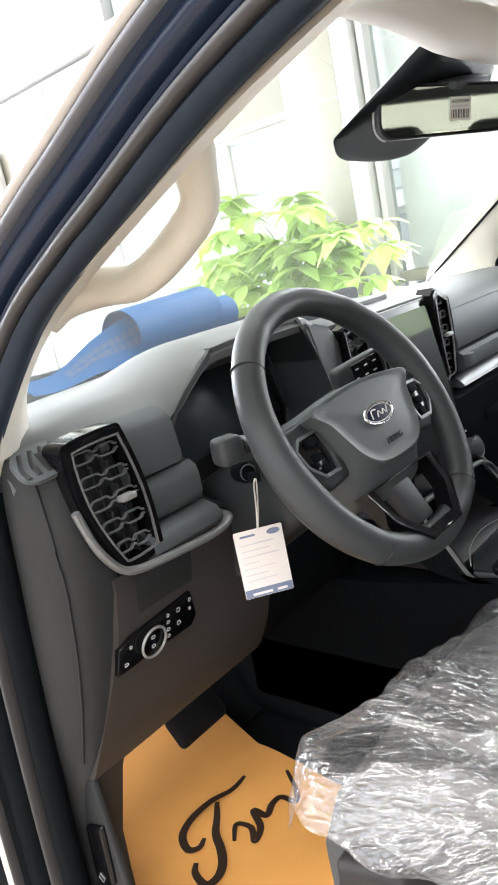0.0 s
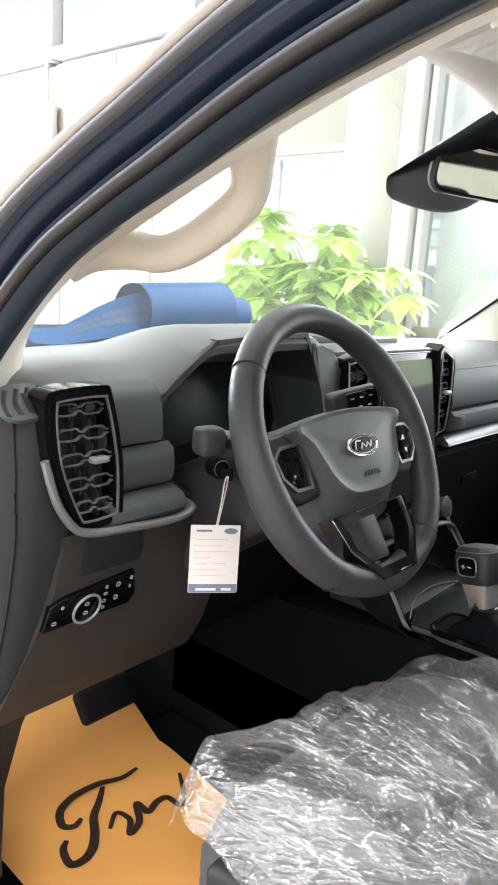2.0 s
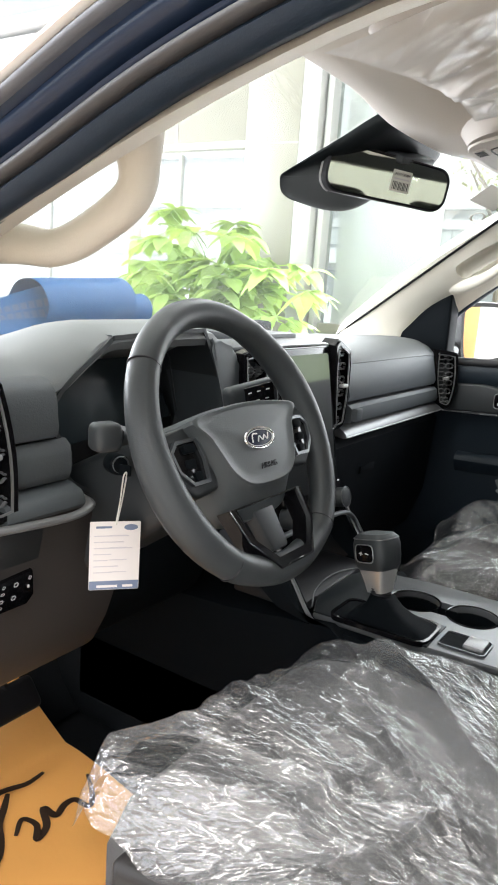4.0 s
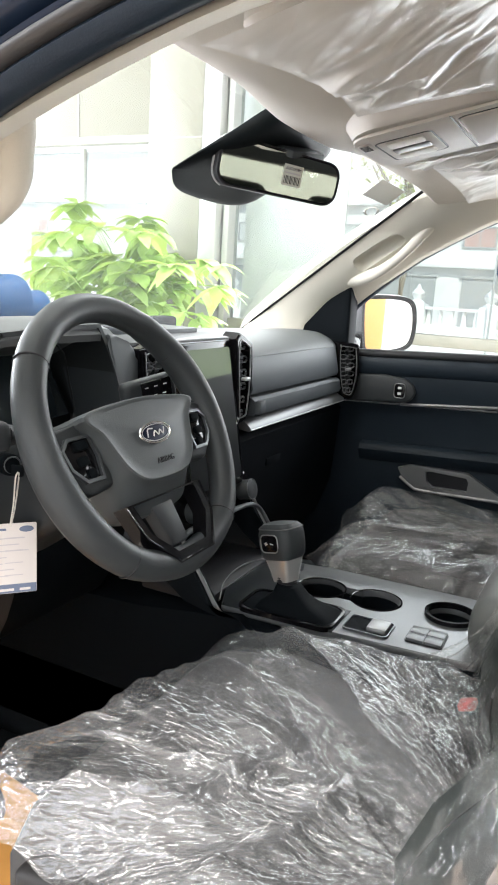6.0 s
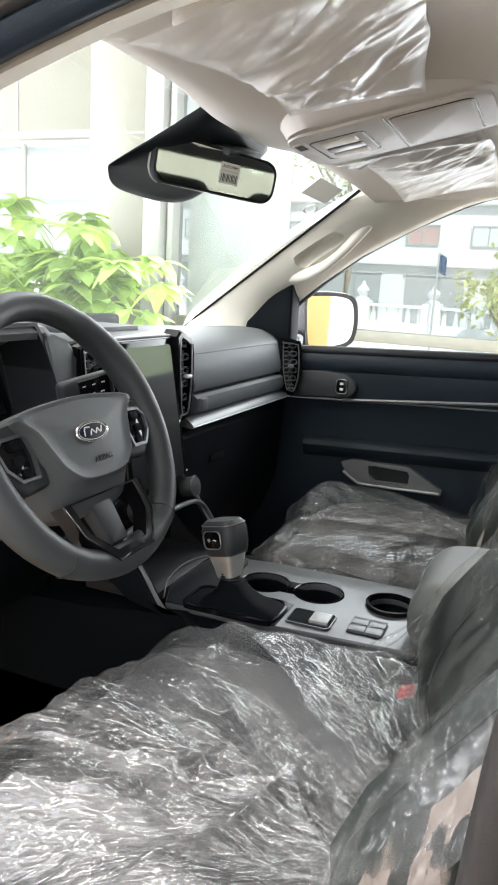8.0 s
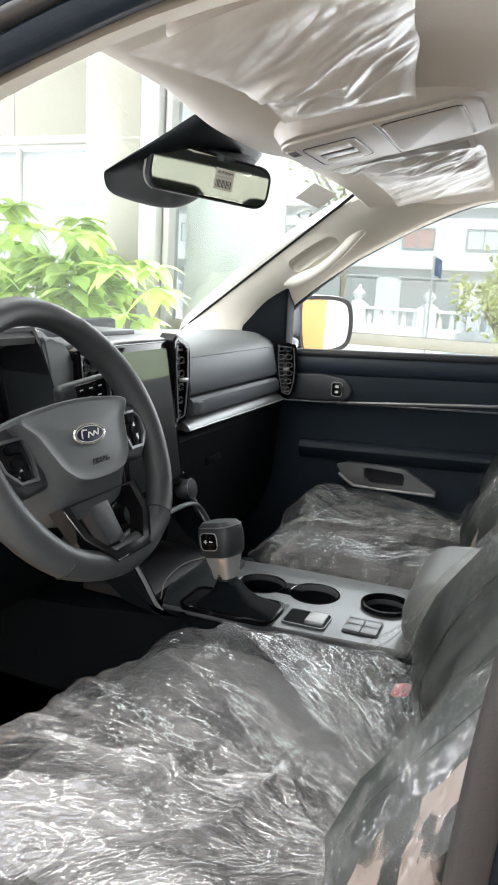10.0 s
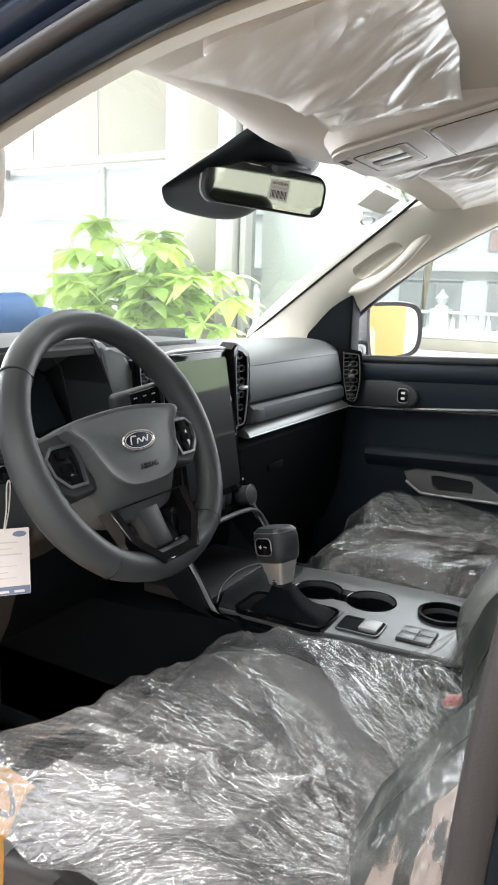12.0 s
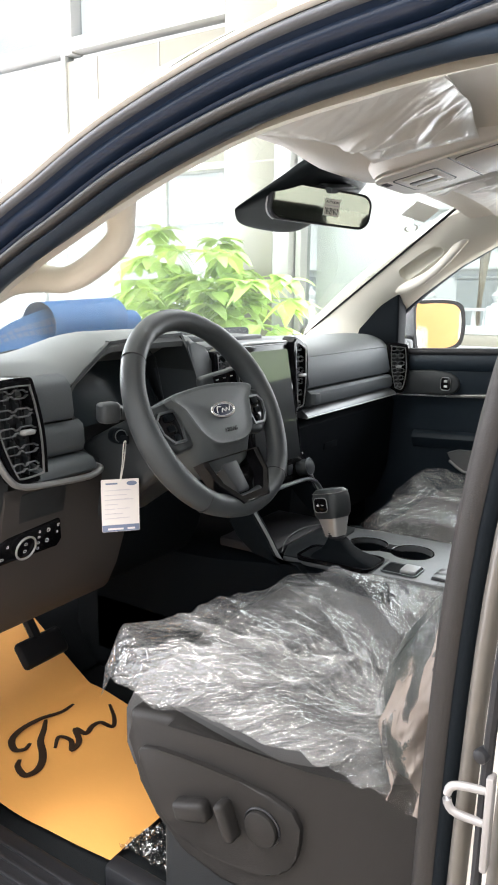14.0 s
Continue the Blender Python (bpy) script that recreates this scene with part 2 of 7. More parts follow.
def film_mat(name, haze0, haze1, gloss, rough, milk=(0.9, 0.9, 0.9), scale=26.0, relief=0.9, turn=0.80, hang=False, shard=0.6, pivot=None):
    """Thin polythene: see-through, milky in patches where it lies doubled, with sharp crumpled glints."""
    m = bpy.data.materials.new(name)
    m.use_nodes = True
    n, l = m.node_tree.nodes, m.node_tree.links
    n.remove(n["Principled BSDF"])
    tc = n.new("ShaderNodeTexCoord")

    def calc(op, a, b, c=None):
        q = n.new("ShaderNodeMath")
        q.operation = op
        for i, v in enumerate((a, b, c)):
            if isinstance(v, (int, float)):
                q.inputs[i].default_value = v
            elif v is not None:
                l.new(v, q.inputs[i])
        return q.outputs["Value"]

    place = tc.outputs["Object"]
    if pivot:
        # distance from the tucked corner, way round it, height
        sp, jn = n.new("ShaderNodeSeparateXYZ"), n.new("ShaderNodeCombineXYZ")
        l.new(place, sp.inputs["Vector"])
        px, py = calc("SUBTRACT", sp.outputs["X"], pivot[0]), calc("SUBTRACT", sp.outputs["Y"], pivot[1])
        l.new(calc("SQRT", calc("MULTIPLY_ADD", px, px, calc("MULTIPLY", py, py)), 0.0), jn.inputs["X"])
        l.new(calc("MULTIPLY", calc("ARCTAN2", py, px), 0.36), jn.inputs["Y"])
        l.new(sp.outputs["Z"], jn.inputs["Z"])
        place = jn.outputs["Vector"]

    def field(angle, stretch, sc, detail, dist):
        mp = n.new("ShaderNodeMapping")
        mp.vector_type = "TEXTURE"
        mp.inputs["Rotation"].default_value = (0.0, 0.0, angle)
        mp.inputs["Scale"].default_value = (1.0, 1.0, 1.0 / stretch) if hang else (1.0 / stretch, 1.0, 1.2)
        l.new(place, mp.inputs["Vector"])
        t = n.new("ShaderNodeTexNoise")
        t.inputs["Scale"].default_value, t.inputs["Detail"].default_value = sc, detail
        t.inputs["Roughness"].default_value, t.inputs["Distortion"].default_value = 0.5, dist
        l.new(mp.outputs["Vector"], t.inputs["Vector"])
        return t.outputs["Fac"]

    def crease(angle, stretch, sc, dist):
        """Flat facets that meet in sharp ridges."""
        return calc("ABSOLUTE", calc("SUBTRACT", field(angle, stretch, sc, 0, dist), 0.5), 0.0)

    def vec(op, a, b=None, k=None):
        q = n.new("ShaderNodeVectorMath")
        q.operation = op
        for i, v in enumerate((a, b)):
            if isinstance(v, tuple):
                q.inputs[i].default_value = v
            elif v is not None:
                l.new(v, q.inputs[i])
        if k is not None:
            l.new(k, q.inputs["Scale"])
        return q.outputs["Vector"]

    def facets(angle, stretch, sc, amount):
        """Small flat shards, each with a tilt of its own."""
        wob = n.new("ShaderNodeTexNoise")
        wob.inputs["Scale"].default_value, wob.inputs["Detail"].default_value = sc * 0.8, 2
        l.new(place, wob.inputs["Vector"])
        sway = n.new("ShaderNodeValue")
        sway.outputs[0].default_value = 1.1 / sc
        mp = n.new("ShaderNodeMapping")
        mp.vector_type = "TEXTURE"
        mp.inputs["Rotation"].default_value = (0.0, 0.0, angle)
        mp.inputs["Scale"].default_value = (1.0, 1.0, 1.0 / stretch) if hang else (1.0 / stretch, 1.0, 1.2)
        l.new(vec("ADD", place, vec("SCALE", wob.outputs["Color"], None, sway.outputs[0])), mp.inputs["Vector"])
        vo = n.new("ShaderNodeTexVoronoi")
        vo.inputs["Scale"].default_value = sc
        l.new(mp.outputs["Vector"], vo.inputs["Vector"])
        return vec("SCALE", vec("SUBTRACT", vo.outputs["Color"], (0.5, 0.5, 0.5)), None, amount)

    coarse = crease(turn, 0.16, scale, 0.3)
    fine = crease(turn + 0.1, 0.2, scale * 4.0, 0.4)
    patch = field(turn, 0.4 if hang else 0.3, scale * (0.9 if hang else 0.55), 4, 0.3)
    crumple = n.new("ShaderNodeMapRange")
    crumple.inputs["From Min"].default_value, crumple.inputs["From Max"].default_value = 0.42, 0.62
    crumple.inputs["To Min"].default_value, crumple.inputs["To Max"].default_value = 0.55 * shard, 1.1 * shard
    l.new(field(turn + 0.7, 0.6, scale * 0.3, 2, 0.0), crumple.inputs["Value"])
    h = calc("MULTIPLY_ADD", coarse, 0.8, calc("MULTIPLY", fine, 0.36))
    bp = n.new("ShaderNodeBump")
    bp.inputs["Strength"].default_value, bp.inputs["Distance"].default_value = 1.0, relief / scale
    l.new(h, bp.inputs["Height"])
    large = facets(turn, 0.25, scale * 3.2, crumple.outputs["Result"])
    small = facets(turn + 0.5, 0.35, scale * 9.0, crumple.outputs["Result"])
    shards = vec("NORMALIZE", vec("ADD", vec("ADD", bp.outputs["Normal"], large), small))
    t, g, d, tl = n.new("ShaderNodeBsdfTransparent"), n.new("ShaderNodeBsdfGlossy"), n.new("ShaderNodeBsdfDiffuse"), n.new("ShaderNodeBsdfTranslucent")
    t.inputs["Color"].default_value = (0.96, 0.96, 0.955, 1)
    g.inputs["Roughness"].default_value = rough
    for s in (d, tl):
        s.inputs["Color"].default_value = (*milk, 1)
    l.new(shards, g.inputs["Normal"])
    l.new(bp.outputs["Normal"], d.inputs["Normal"])
    ml = n.new("ShaderNodeMixShader")
    ml.inputs["Fac"].default_value = 0.35
    l.new(d.outputs["BSDF"], ml.inputs[1])
    l.new(tl.outputs["BSDF"], ml.inputs[2])
    hz = n.new("ShaderNodeMapRange")
    hz.inputs["From Min"].default_value, hz.inputs["From Max"].default_value = (0.485, 0.53) if hang else (0.38, 0.64)
    hz.inputs["To Min"].default_value, hz.inputs["To Max"].default_value = haze0, haze1
    l.new(patch, hz.inputs["Value"])
    m1 = n.new("ShaderNodeMixShader")
    l.new(hz.outputs["Result"], m1.inputs["Fac"])
    l.new(t.outputs["BSDF"], m1.inputs[1])
    l.new(ml.outputs["Shader"], m1.inputs[2])
    lw = n.new("ShaderNodeLayerWeight")
    l.new(bp.outputs["Normal"], lw.inputs["Normal"])
    gm = calc("MULTIPLY_ADD", calc("POWER", lw.outputs["Facing"], 3.0), 3.0 * gloss, gloss)
    gm.node.use_clamp = True
    m2 = n.new("ShaderNodeMixShader")
    l.new(gm, m2.inputs["Fac"])
    l.new(m1.outputs["Shader"], m2.inputs[1])
    l.new(g.outputs["BSDF"], m2.inputs[2])
    l.new(m2.outputs["Shader"], n["Material Output"].inputs["Surface"])
    return m


FILM = film_mat("clear_polythene", 0.07, 0.22, 0.105, 0.205, (0.82, 0.835, 0.85), scale=40.0, relief=0.47, turn=0.12, shard=0.26, pivot=(-0.54, -0.47))
FILMFAR = film_mat("clear_polythene_far", 0.01, 0.07, 0.085, 0.17, (0.80, 0.80, 0.81), scale=40.0, relief=0.40, turn=0.12, shard=0.40, pivot=(0.43, -0.47))
FILMCLEAR = film_mat("thin_clear_polythene", 0.0, 0.06, 0.030, 0.13, (0.84, 0.85, 0.83), scale=34.0, relief=0.40, hang=True, shard=0.35)
# Tan milk stands in for the reflected warm floor; clear gaps for dark folds.
FILMFLANK = film_mat("bunched_polythene_floor_tint", 0.02, 0.62, 0.020, 0.22, (0.34, 0.285, 0.25), scale=34.0, relief=0.40, turn=0.5, hang=True, shard=0.7)
FILMSOFT = film_mat("milky_polythene", 0.80, 0.92, 0.05, 0.26, (0.86, 0.845, 0.81), scale=9.0, relief=0.10, turn=0.6, shard=0.2)
FILMDARK = film_mat("thin_black_film_scrap", 0.02, 0.10, 0.25, 0.10, (0.2, 0.2, 0.2), scale=20.0)



# ---- building helpers ----
def V(*a):
    return Vector(a)


def thing(name, loc, label, category, group="", kind=""):
    e = new(name)
    e.empty_display_size = 0.02
    e.location = loc
    return tagged(e, label, category, group, kind)


def finish(name, bm, material, parent=None, label="", smooth=38):
    bmesh.ops.recalc_face_normals(bm, faces=bm.faces)
    me = bpy.data.meshes.new(name)
    bm.to_mesh(me)
    bm.free()
    me.materials.append(material)
    for p in me.polygons:
        p.use_smooth = True
    me.set_sharp_from_angle(angle=radians(smooth))
    ob = new(name, me)
    if parent is not None:
        ob.parent = parent
        top = parent
        off = Vector((0, 0, 0))
        while top is not None:
            if top.data is None:
                off = Vector(top.location)
                break
            top = top.parent
        ob.matrix_parent_inverse = Matrix.Translation(-off) if parent.data is None else Matrix.Identity(4)
    if label:
        ob["label"] = label
    return ob


def part(name, bm, material, parent, label="", smooth=38):
    return finish(name, bm, material, parent, label, smooth)


def solo(name, bm, material, label, category, group="", kind="", smooth=38):
    return tagged(finish(name, bm, material, None, "", smooth), label, category, group, kind)


def box(bm, c, s, bev=0.0, seg=2, rot=None):
    r = bmesh.ops.create_cube(bm, size=1.0)
    m = Matrix.Translation(c) @ (rot.to_4x4() if rot else Matrix.Identity(4)) @ Matrix.Diagonal((*s, 1))
    bmesh.ops.transform(bm, matrix=m, verts=r["verts"])
    if bev:
        es = list({e for v in r["verts"] for e in v.link_edges})
        bmesh.ops.bevel(bm, geom=es, offset=bev, segments=seg, profile=0.5, affect="EDGES")
    return bm


def rotm(rx=0, ry=0, rz=0):
    return Euler([radians(a) for a in (rx, ry, rz)]).to_matrix()


def B(c, s, bev=0.0, seg=2, rot=None):
    return box(bmesh.new(), c, s, bev, seg, rot)


def cyl(bm, c, axis, r, h, n=24, bev=0.0, r2=None):
    q = Vector(axis).normalized().to_track_quat("Z", "Y").to_matrix().to_4x4()
    g = bmesh.ops.create_cone(bm, cap_ends=True, segments=n, radius1=r, radius2=r if r2 is None else r2, depth=h)
    if bev:
        es = [e for e in {e for v in g["verts"] for e in v.link_edges} if max(len(f.verts) for f in e.link_faces) > 4]
        res = bmesh.ops.bevel(bm, geom=es, offset=bev, segments=2, profile=0.5, affect="EDGES")
        vs = {v for f in res["faces"] for v in f.verts} | {v for v in g["verts"] if v.is_valid}
        vs |= {v for f in list(res["faces"]) for e in f.edges for ff in e.link_faces for v in ff.verts}
    else:
        vs = g["verts"]
    bmesh.ops.transform(bm, matrix=Matrix.Translation(c) @ q, verts=list(vs))
    return bm


def C(c, axis, r, h, n=24, bev=0.0, r2=None):
    return cyl(bmesh.new(), c, axis, r, h, n, bev, r2)


def loft(bm, rings, closed=True, cap=True, loop=False):
    """Skin a row of point rings."""
    vs = [[bm.verts.new(p) for p in r] for r in rings]
    k = len(vs[0])
    pairs = list(zip(vs, vs[1:])) + ([(vs[-1], vs[0])] if loop else [])
    for a, b in pairs:
        for i in range(k if closed else k - 1):
            j = (i + 1) % k
            bm.faces.new((a[i], a[j], b[j], b[i]))
    if cap and closed and not loop:
        bm.faces.new(vs[0])
        bm.faces.new(list(reversed(vs[-1])))
    return bm


def smooth_path(pts, n=6, closed=False):
    """Catmull-Rom points through pts."""
    pts = [Vector(p) for p in pts]
    out, k = [], len(pts)
    for i in range(k if closed else k - 1):
        p0 = pts[(i - 1) % k] if closed or i > 0 else pts[0] * 2 - pts[1]
        p1, p2 = pts[i], pts[(i + 1) % k]
        p3 = pts[(i + 2) % k] if closed or i + 2 < k else p2 * 2 - p1
        for j in range(n):
            t = j / n
            out.append(0.5 * (2 * p1 + (p2 - p0) * t + (2 * p0 - 5 * p1 + 4 * p2 - p3) * t * t + (3 * p1 - p0 - 3 * p2 + p3) * t ** 3))
    if not closed:
        out.append(pts[-1])
    return out


def tube(bm, pts, r, n=10, closed=False, flat=1.0, up=(0, 0, 1), cap=True):
    """A round or flattened bar along pts; r may be a list."""
    pts = [Vector(p) for p in pts]
    rings, k = [], len(pts)
    for i, p in enumerate(pts):
        a = pts[(i - 1) % k] if closed or i else p
        b = pts[(i + 1) % k] if closed or i < k - 1 else p
        d = (b - a).normalized()
        side = d.cross(Vector(up))
        side = side.normalized() if side.length > 1e-5 else d.orthogonal().normalized()
        nrm = side.cross(d).normalized()
        rr = r[i] if isinstance(r, (list, tuple)) else r
        rings.append([p + side * (rr * math.cos(2 * math.pi * j / n)) + nrm * (rr * flat * math.sin(2 * math.pi * j / n)) for j in range(n)])
    return loft(bm, rings, True, cap and not closed, closed)


def T(pts, r, n=10, closed=False, flat=1.0, up=(0, 0, 1), sm=0):
    return tube(bmesh.new(), smooth_path(pts, sm, closed) if sm else pts, r, n, closed, flat, up)


def prism(bm, poly, place, w0, w1, bev=0.0, seg=2):
    """Extrude a 2D outline; place(u, v, w) gives the world point."""
    a = [bm.verts.new(place(u, v, w0)) for u, v in poly]
    b = [bm.verts.new(place(u, v, w1)) for u, v in poly]
    k = len(poly)
    fs = [bm.faces.new(a), bm.faces.new(list(reversed(b)))]
    for i in range(k):
        j = (i + 1) % k
        fs.append(bm.faces.new((a[j], a[i], b[i], b[j])))
    if bev:
        es = list({e for f in fs for e in f.edges})
        bmesh.ops.bevel(bm, geom=es, offset=bev, segments=seg, profile=0.5, affect="EDGES")
    return bm


def P(poly, place, w0, w1, bev=0.0, seg=2):
    return prism(bmesh.new(), poly, place, w0, w1, bev, seg)


def ring_prism(bm, outer, inner, place, w0, w1):
    """A frame between two outlines with the same number of points."""
    rings = [[place(u, v, w) for u, v in o] for o, w in ((outer, w0), (outer, w1), (inner, w1), (inner, w0))]
    return loft(bm, [list(x) for x in zip(*rings)], True, False, True)


def rounded(w, h, r, n=4, cx=0.0, cy=0.0):
    out = []
    for sx, sy, a0 in ((1, 1, 0), (-1, 1, 90), (-1, -1, 180), (1, -1, 270)):
        for i in range(n + 1):
            a = radians(a0 + 90 * i / n)
            out.append((cx + sx * (w / 2 - r) + r * math.cos(a), cy + sy * (h / 2 - r) + r * math.sin(a)))
    return out


def shrink(poly, d):
    """Move an outline inward by about d."""
    k, out = len(poly), []
    area = sum(poly[i][0] * poly[(i + 1) % k][1] - poly[(i + 1) % k][0] * poly[i][1] for i in range(k))
    sg = 1 if area > 0 else -1
    for i in range(k):
        p, q, r = Vector(poly[i - 1]), Vector(poly[i]), Vector(poly[(i + 1) % k])
        a, b = (q - p).normalized(), (r - q).normalized()
        na, nb = Vector((-a.y, a.x)) * sg, Vector((-b.y, b.x)) * sg
        m = (na + nb)
        m = m / max(0.4, m.length_squared / 2) if m.length > 1e-4 else na
        out.append((q.x + m.x * d, q.y + m.y * d))
    return out


def face_y(y0, lean=0.0, z0=1.1):
    """Map outlines (x, z) on to a surface facing the seats; w is depth away from them."""
    return lambda u, v, w: (u, y0 + w + lean * (v - z0), v)


def frame_of(o, u, v, w):
    o, u, v, w = Vector(o), Vector(u).normalized(), Vector(v).normalized(), Vector(w).normalized()
    return lambda a, b, c: o + u * a + v * b + w * c


def text(name, body, size, m, material, parent, depth=0.0006):
    cu = bpy.data.curves.new(name, "FONT")
    cu.body, cu.size, cu.extrude = body, size, depth
    cu.align_x, cu.align_y = "CENTER", "CENTER"
    cu.materials.append(material)
    tmp = new(name, cu)
    me = bpy.data.meshes.new_from_object(tmp.evaluated_get(bpy.context.evaluated_depsgraph_get()))
    scene.collection.objects.unlink(tmp)
    bpy.data.objects.remove(tmp)
    me.transform(m)
    ob = new(name, me)
    ob.parent = parent
    if parent.data is None:
        ob.matrix_parent_inverse = Matrix.Translation(-Vector(parent.location))
    return ob


def fold(x, y, z, oct=4, lac=2.1, gain=0.5):
    """Ridged noise in 0..1 with sharp creases."""
    s, a, tot = 0.0, 1.0, 0.0
    p = Vector((x, y, z))
    for _ in range(oct):
        s += a * (1 - abs(noise.noise(p)))
        tot += a
        p = p * lac
        a *= gain
    return s / tot


def vee(x, y, z):
    """A V-shaped fold: nought along its crease."""
    return abs(noise.noise(Vector((x, y, z))))


def sheet(nu, nv, fn):
    """A grid surface fn(u, v) -> point, u and v in 0..1."""
    bm = bmesh.new()
    vs = [[bm.verts.new(fn(i / nu, j / nv)) for j in range(nv + 1)] for i in range(nu + 1)]
    for i in range(nu):
        for j in range(nv):
            bm.faces.new((vs[i][j], vs[i + 1][j], vs[i + 1][j + 1], vs[i][j + 1]))
    return bm


def sstep(a, b, x):
    t = max(0.0, min(1.0, (x - a) / (b - a)))
    return t * t * (3 - 2 * t)


def cut(ob, bm):
    """Take a shape out of an object's mesh."""
    me = bpy.data.meshes.new("cutter")
    bmesh.ops.recalc_face_normals(bm, faces=bm.faces)
    bm.to_mesh(me)
    bm.free()
    c = new("cutter", me)
    md = ob.modifiers.new("cut", "BOOLEAN")
    md.operation, md.object, md.solver = "DIFFERENCE", c, "EXACT"
    bpy.context.view_layer.update()
    res = bpy.data.meshes.new_from_object(ob.evaluated_get(bpy.context.evaluated_depsgraph_get()))
    ob.modifiers.clear()
    bpy.data.objects.remove(c)
    ob.data = res
    for p in res.polygons:
        p.use_smooth = True
    res.set_sharp_from_angle(angle=radians(38))
    return ob


# ---- showroom and street ----
FX = 3.62          # inner face of the glazed side
ground = solo("ground", B((20, 0, -0.35), (400, 400, 0.1)), ASPHALT, "pale grey street asphalt reaching into the distance", "ground", kind="structure")
floor = solo("floor", B((-1.69, 0.5, -0.14), (10.9, 17.0, 0.24)), FLOORTILE, "polished pale showroom floor", "floor", kind="structure")
solo("ceiling", B((-1.69, 0.5, 5.1), (11.2, 17.4, 0.2)), WALLWHITE, "white showroom ceiling", "ceiling", kind="structure")
solo("wall_back", B((-1.69, -8.1, 2.5), (11.2, 0.2, 5.0)), WALLWHITE, "white rear showroom wall", "wall", kind="structure")
solo("wall_entrance", B((-7.2, 0.5, 4.5), (0.2, 17.0, 1.0)), WALLWHITE, "white wall band over the entrance glazing", "wall", kind="structure")
solo("wall_front", B((-1.69, 9.1, 4.6), (11.2, 0.2, 0.8)), WALLWHITE, "white wall band over the front glazing", "wall", kind="structure")
for _y in (-2.4, 0.4, 3.2):
    lt = thing("ceiling_light", (-3.0, _y, 5.0), "square white ceiling light panel of the showroom", "lamp", "ceiling lights")
    part("frame", ring_prism(bmesh.new(), rounded(1.8, 1.8, 0.02, 1, -3.0, _y), rounded(1.62, 1.62, 0.02, 1, -3.0, _y), lambda u, v, w: (u, v, w), 4.92, 5.0), FRAMEWHITE, lt)
amber = solo("wall_panel_amber", B((0.52, -5.2, 1.7), (0.90, 0.12, 3.4), 0.01), YELLOW, "amber yellow partition panel standing on the showroom floor", "partition", kind="structure")
for xx in (-6.0, -4.0, -2.0, 0.0, 2.0):
    solo("window_front_post", B((xx, 9.1, 2.1), (0.08, 0.12, 4.2), 0.01), FRAMEWHITE, "white upright of the front glazing", "window", kind="structure")

# glazed side towards the street: piers, band, uprights and panes
facade = thing("wall_street_side", (FX, 2, 0), "cream clad showroom wall with tall white framed glazing", "wall", kind="structure")
part("pier", B((FX + 0.15, 2.62, 2.5), (0.30, 0.46, 5.0), 0.006), PANELBEIGE, facade)
part("joint", B((FX - 0.001, 2.62, 2.33), (0.004, 0.46, 0.012)), GROUT, facade)
part("column", B((FX + 0.11, 2.31, 2.5), (0.26, 0.15, 5.0), 0.02), FRAMEWHITE, facade)
part("upright", B((FX + 0.12, 2.19, 2.5), (0.16, 0.05, 5.0), 0.01), FRAMEWHITE, facade)
part("spandrel", B((FX + 0.17, 5.9, 2.86), (0.22, 6.08, 0.98), 0.006), PANELBEIGE, facade)
for yy in (3.55, 4.25, 5.6, 6.3, 7.6):
    part("joint", B((FX + 0.057, yy, 2.86), (0.006, 0.012, 0.98)), GROUT, facade)
part("ledge", B((FX + 0.10, 5.9, 2.345), (0.10, 6.08, 0.05), 0.008), WALLWHITE, facade)
part("transom", B((FX + 0.09, 5.9, 3.47), (0.16, 6.08, 0.11), 0.01), FRAMEWHITE, facade)
for yy in (4.57, 6.65, 8.4):
    part("upright", B((FX + 0.09, yy, 4.2), (0.14, 0.11, 1.6), 0.01), FRAMEWHITE, facade)
    part("upright", B((FX + 0.10, yy + 0.08, 2.9), (0.12, 0.05, 1.3), 0.008), FRAMEWHITE, facade)
part("sign_box", B((FX - 0.02, 6.8, 2.72), (0.10, 0.62, 0.52), 0.02), FRAMEWHITE, facade)
for yy in (3.55, 5.1, 6.6):
    part("glazing_bar", B((FX + 0.13, yy, 1.1), (0.05, 0.018, 2.4), 0.005), WALLWHITE, facade)
part("sill_rail", B((FX + 0.12, -2.9, 1.045), (0.12, 10.1, 0.075), 0.008), PANELBEIGE, facade)
part("base", B((FX + 0.12, 0.5, 0.02), (0.24, 17.0, 0.16), 0.01), WALLWHITE, facade)
for y0, y1, z0, z1 in ((2.9, 9.0, 0.1, 2.31), (2.9, 9.0, 3.53, 5.0), (-8.0, 2.16, 0.1, 5.0)):
    p = part("pane", B((FX + 0.14, (y0 + y1) / 2, (z0 + z1) / 2), (0.012, y1 - y0, z1 - z0)), PANE, facade)
    p.visible_shadow = False
# pale sheet beyond the column, standing in for a whitish reflection in the pane
part("reflection_sheet", B((FX + 0.26, 1.75, 2.2), (0.01, 0.78, 3.6)), PALEREFLECT, facade, "pale sheet standing in for a reflection in the glazing")

# street
street_wall = thing("garden_wall", (11, 3, -0.3), "pale low street wall with pillars, urns and balusters", "wall")
part("wall_run", B((11.0, 6.0, 0.285), (0.25, 40, 1.17), 0.02), STUCCO, street_wall)
part("coping", B((11.0, 6.0, 1.135), (0.20, 40, 0.05), 0.01), STUCCO, street_wall)


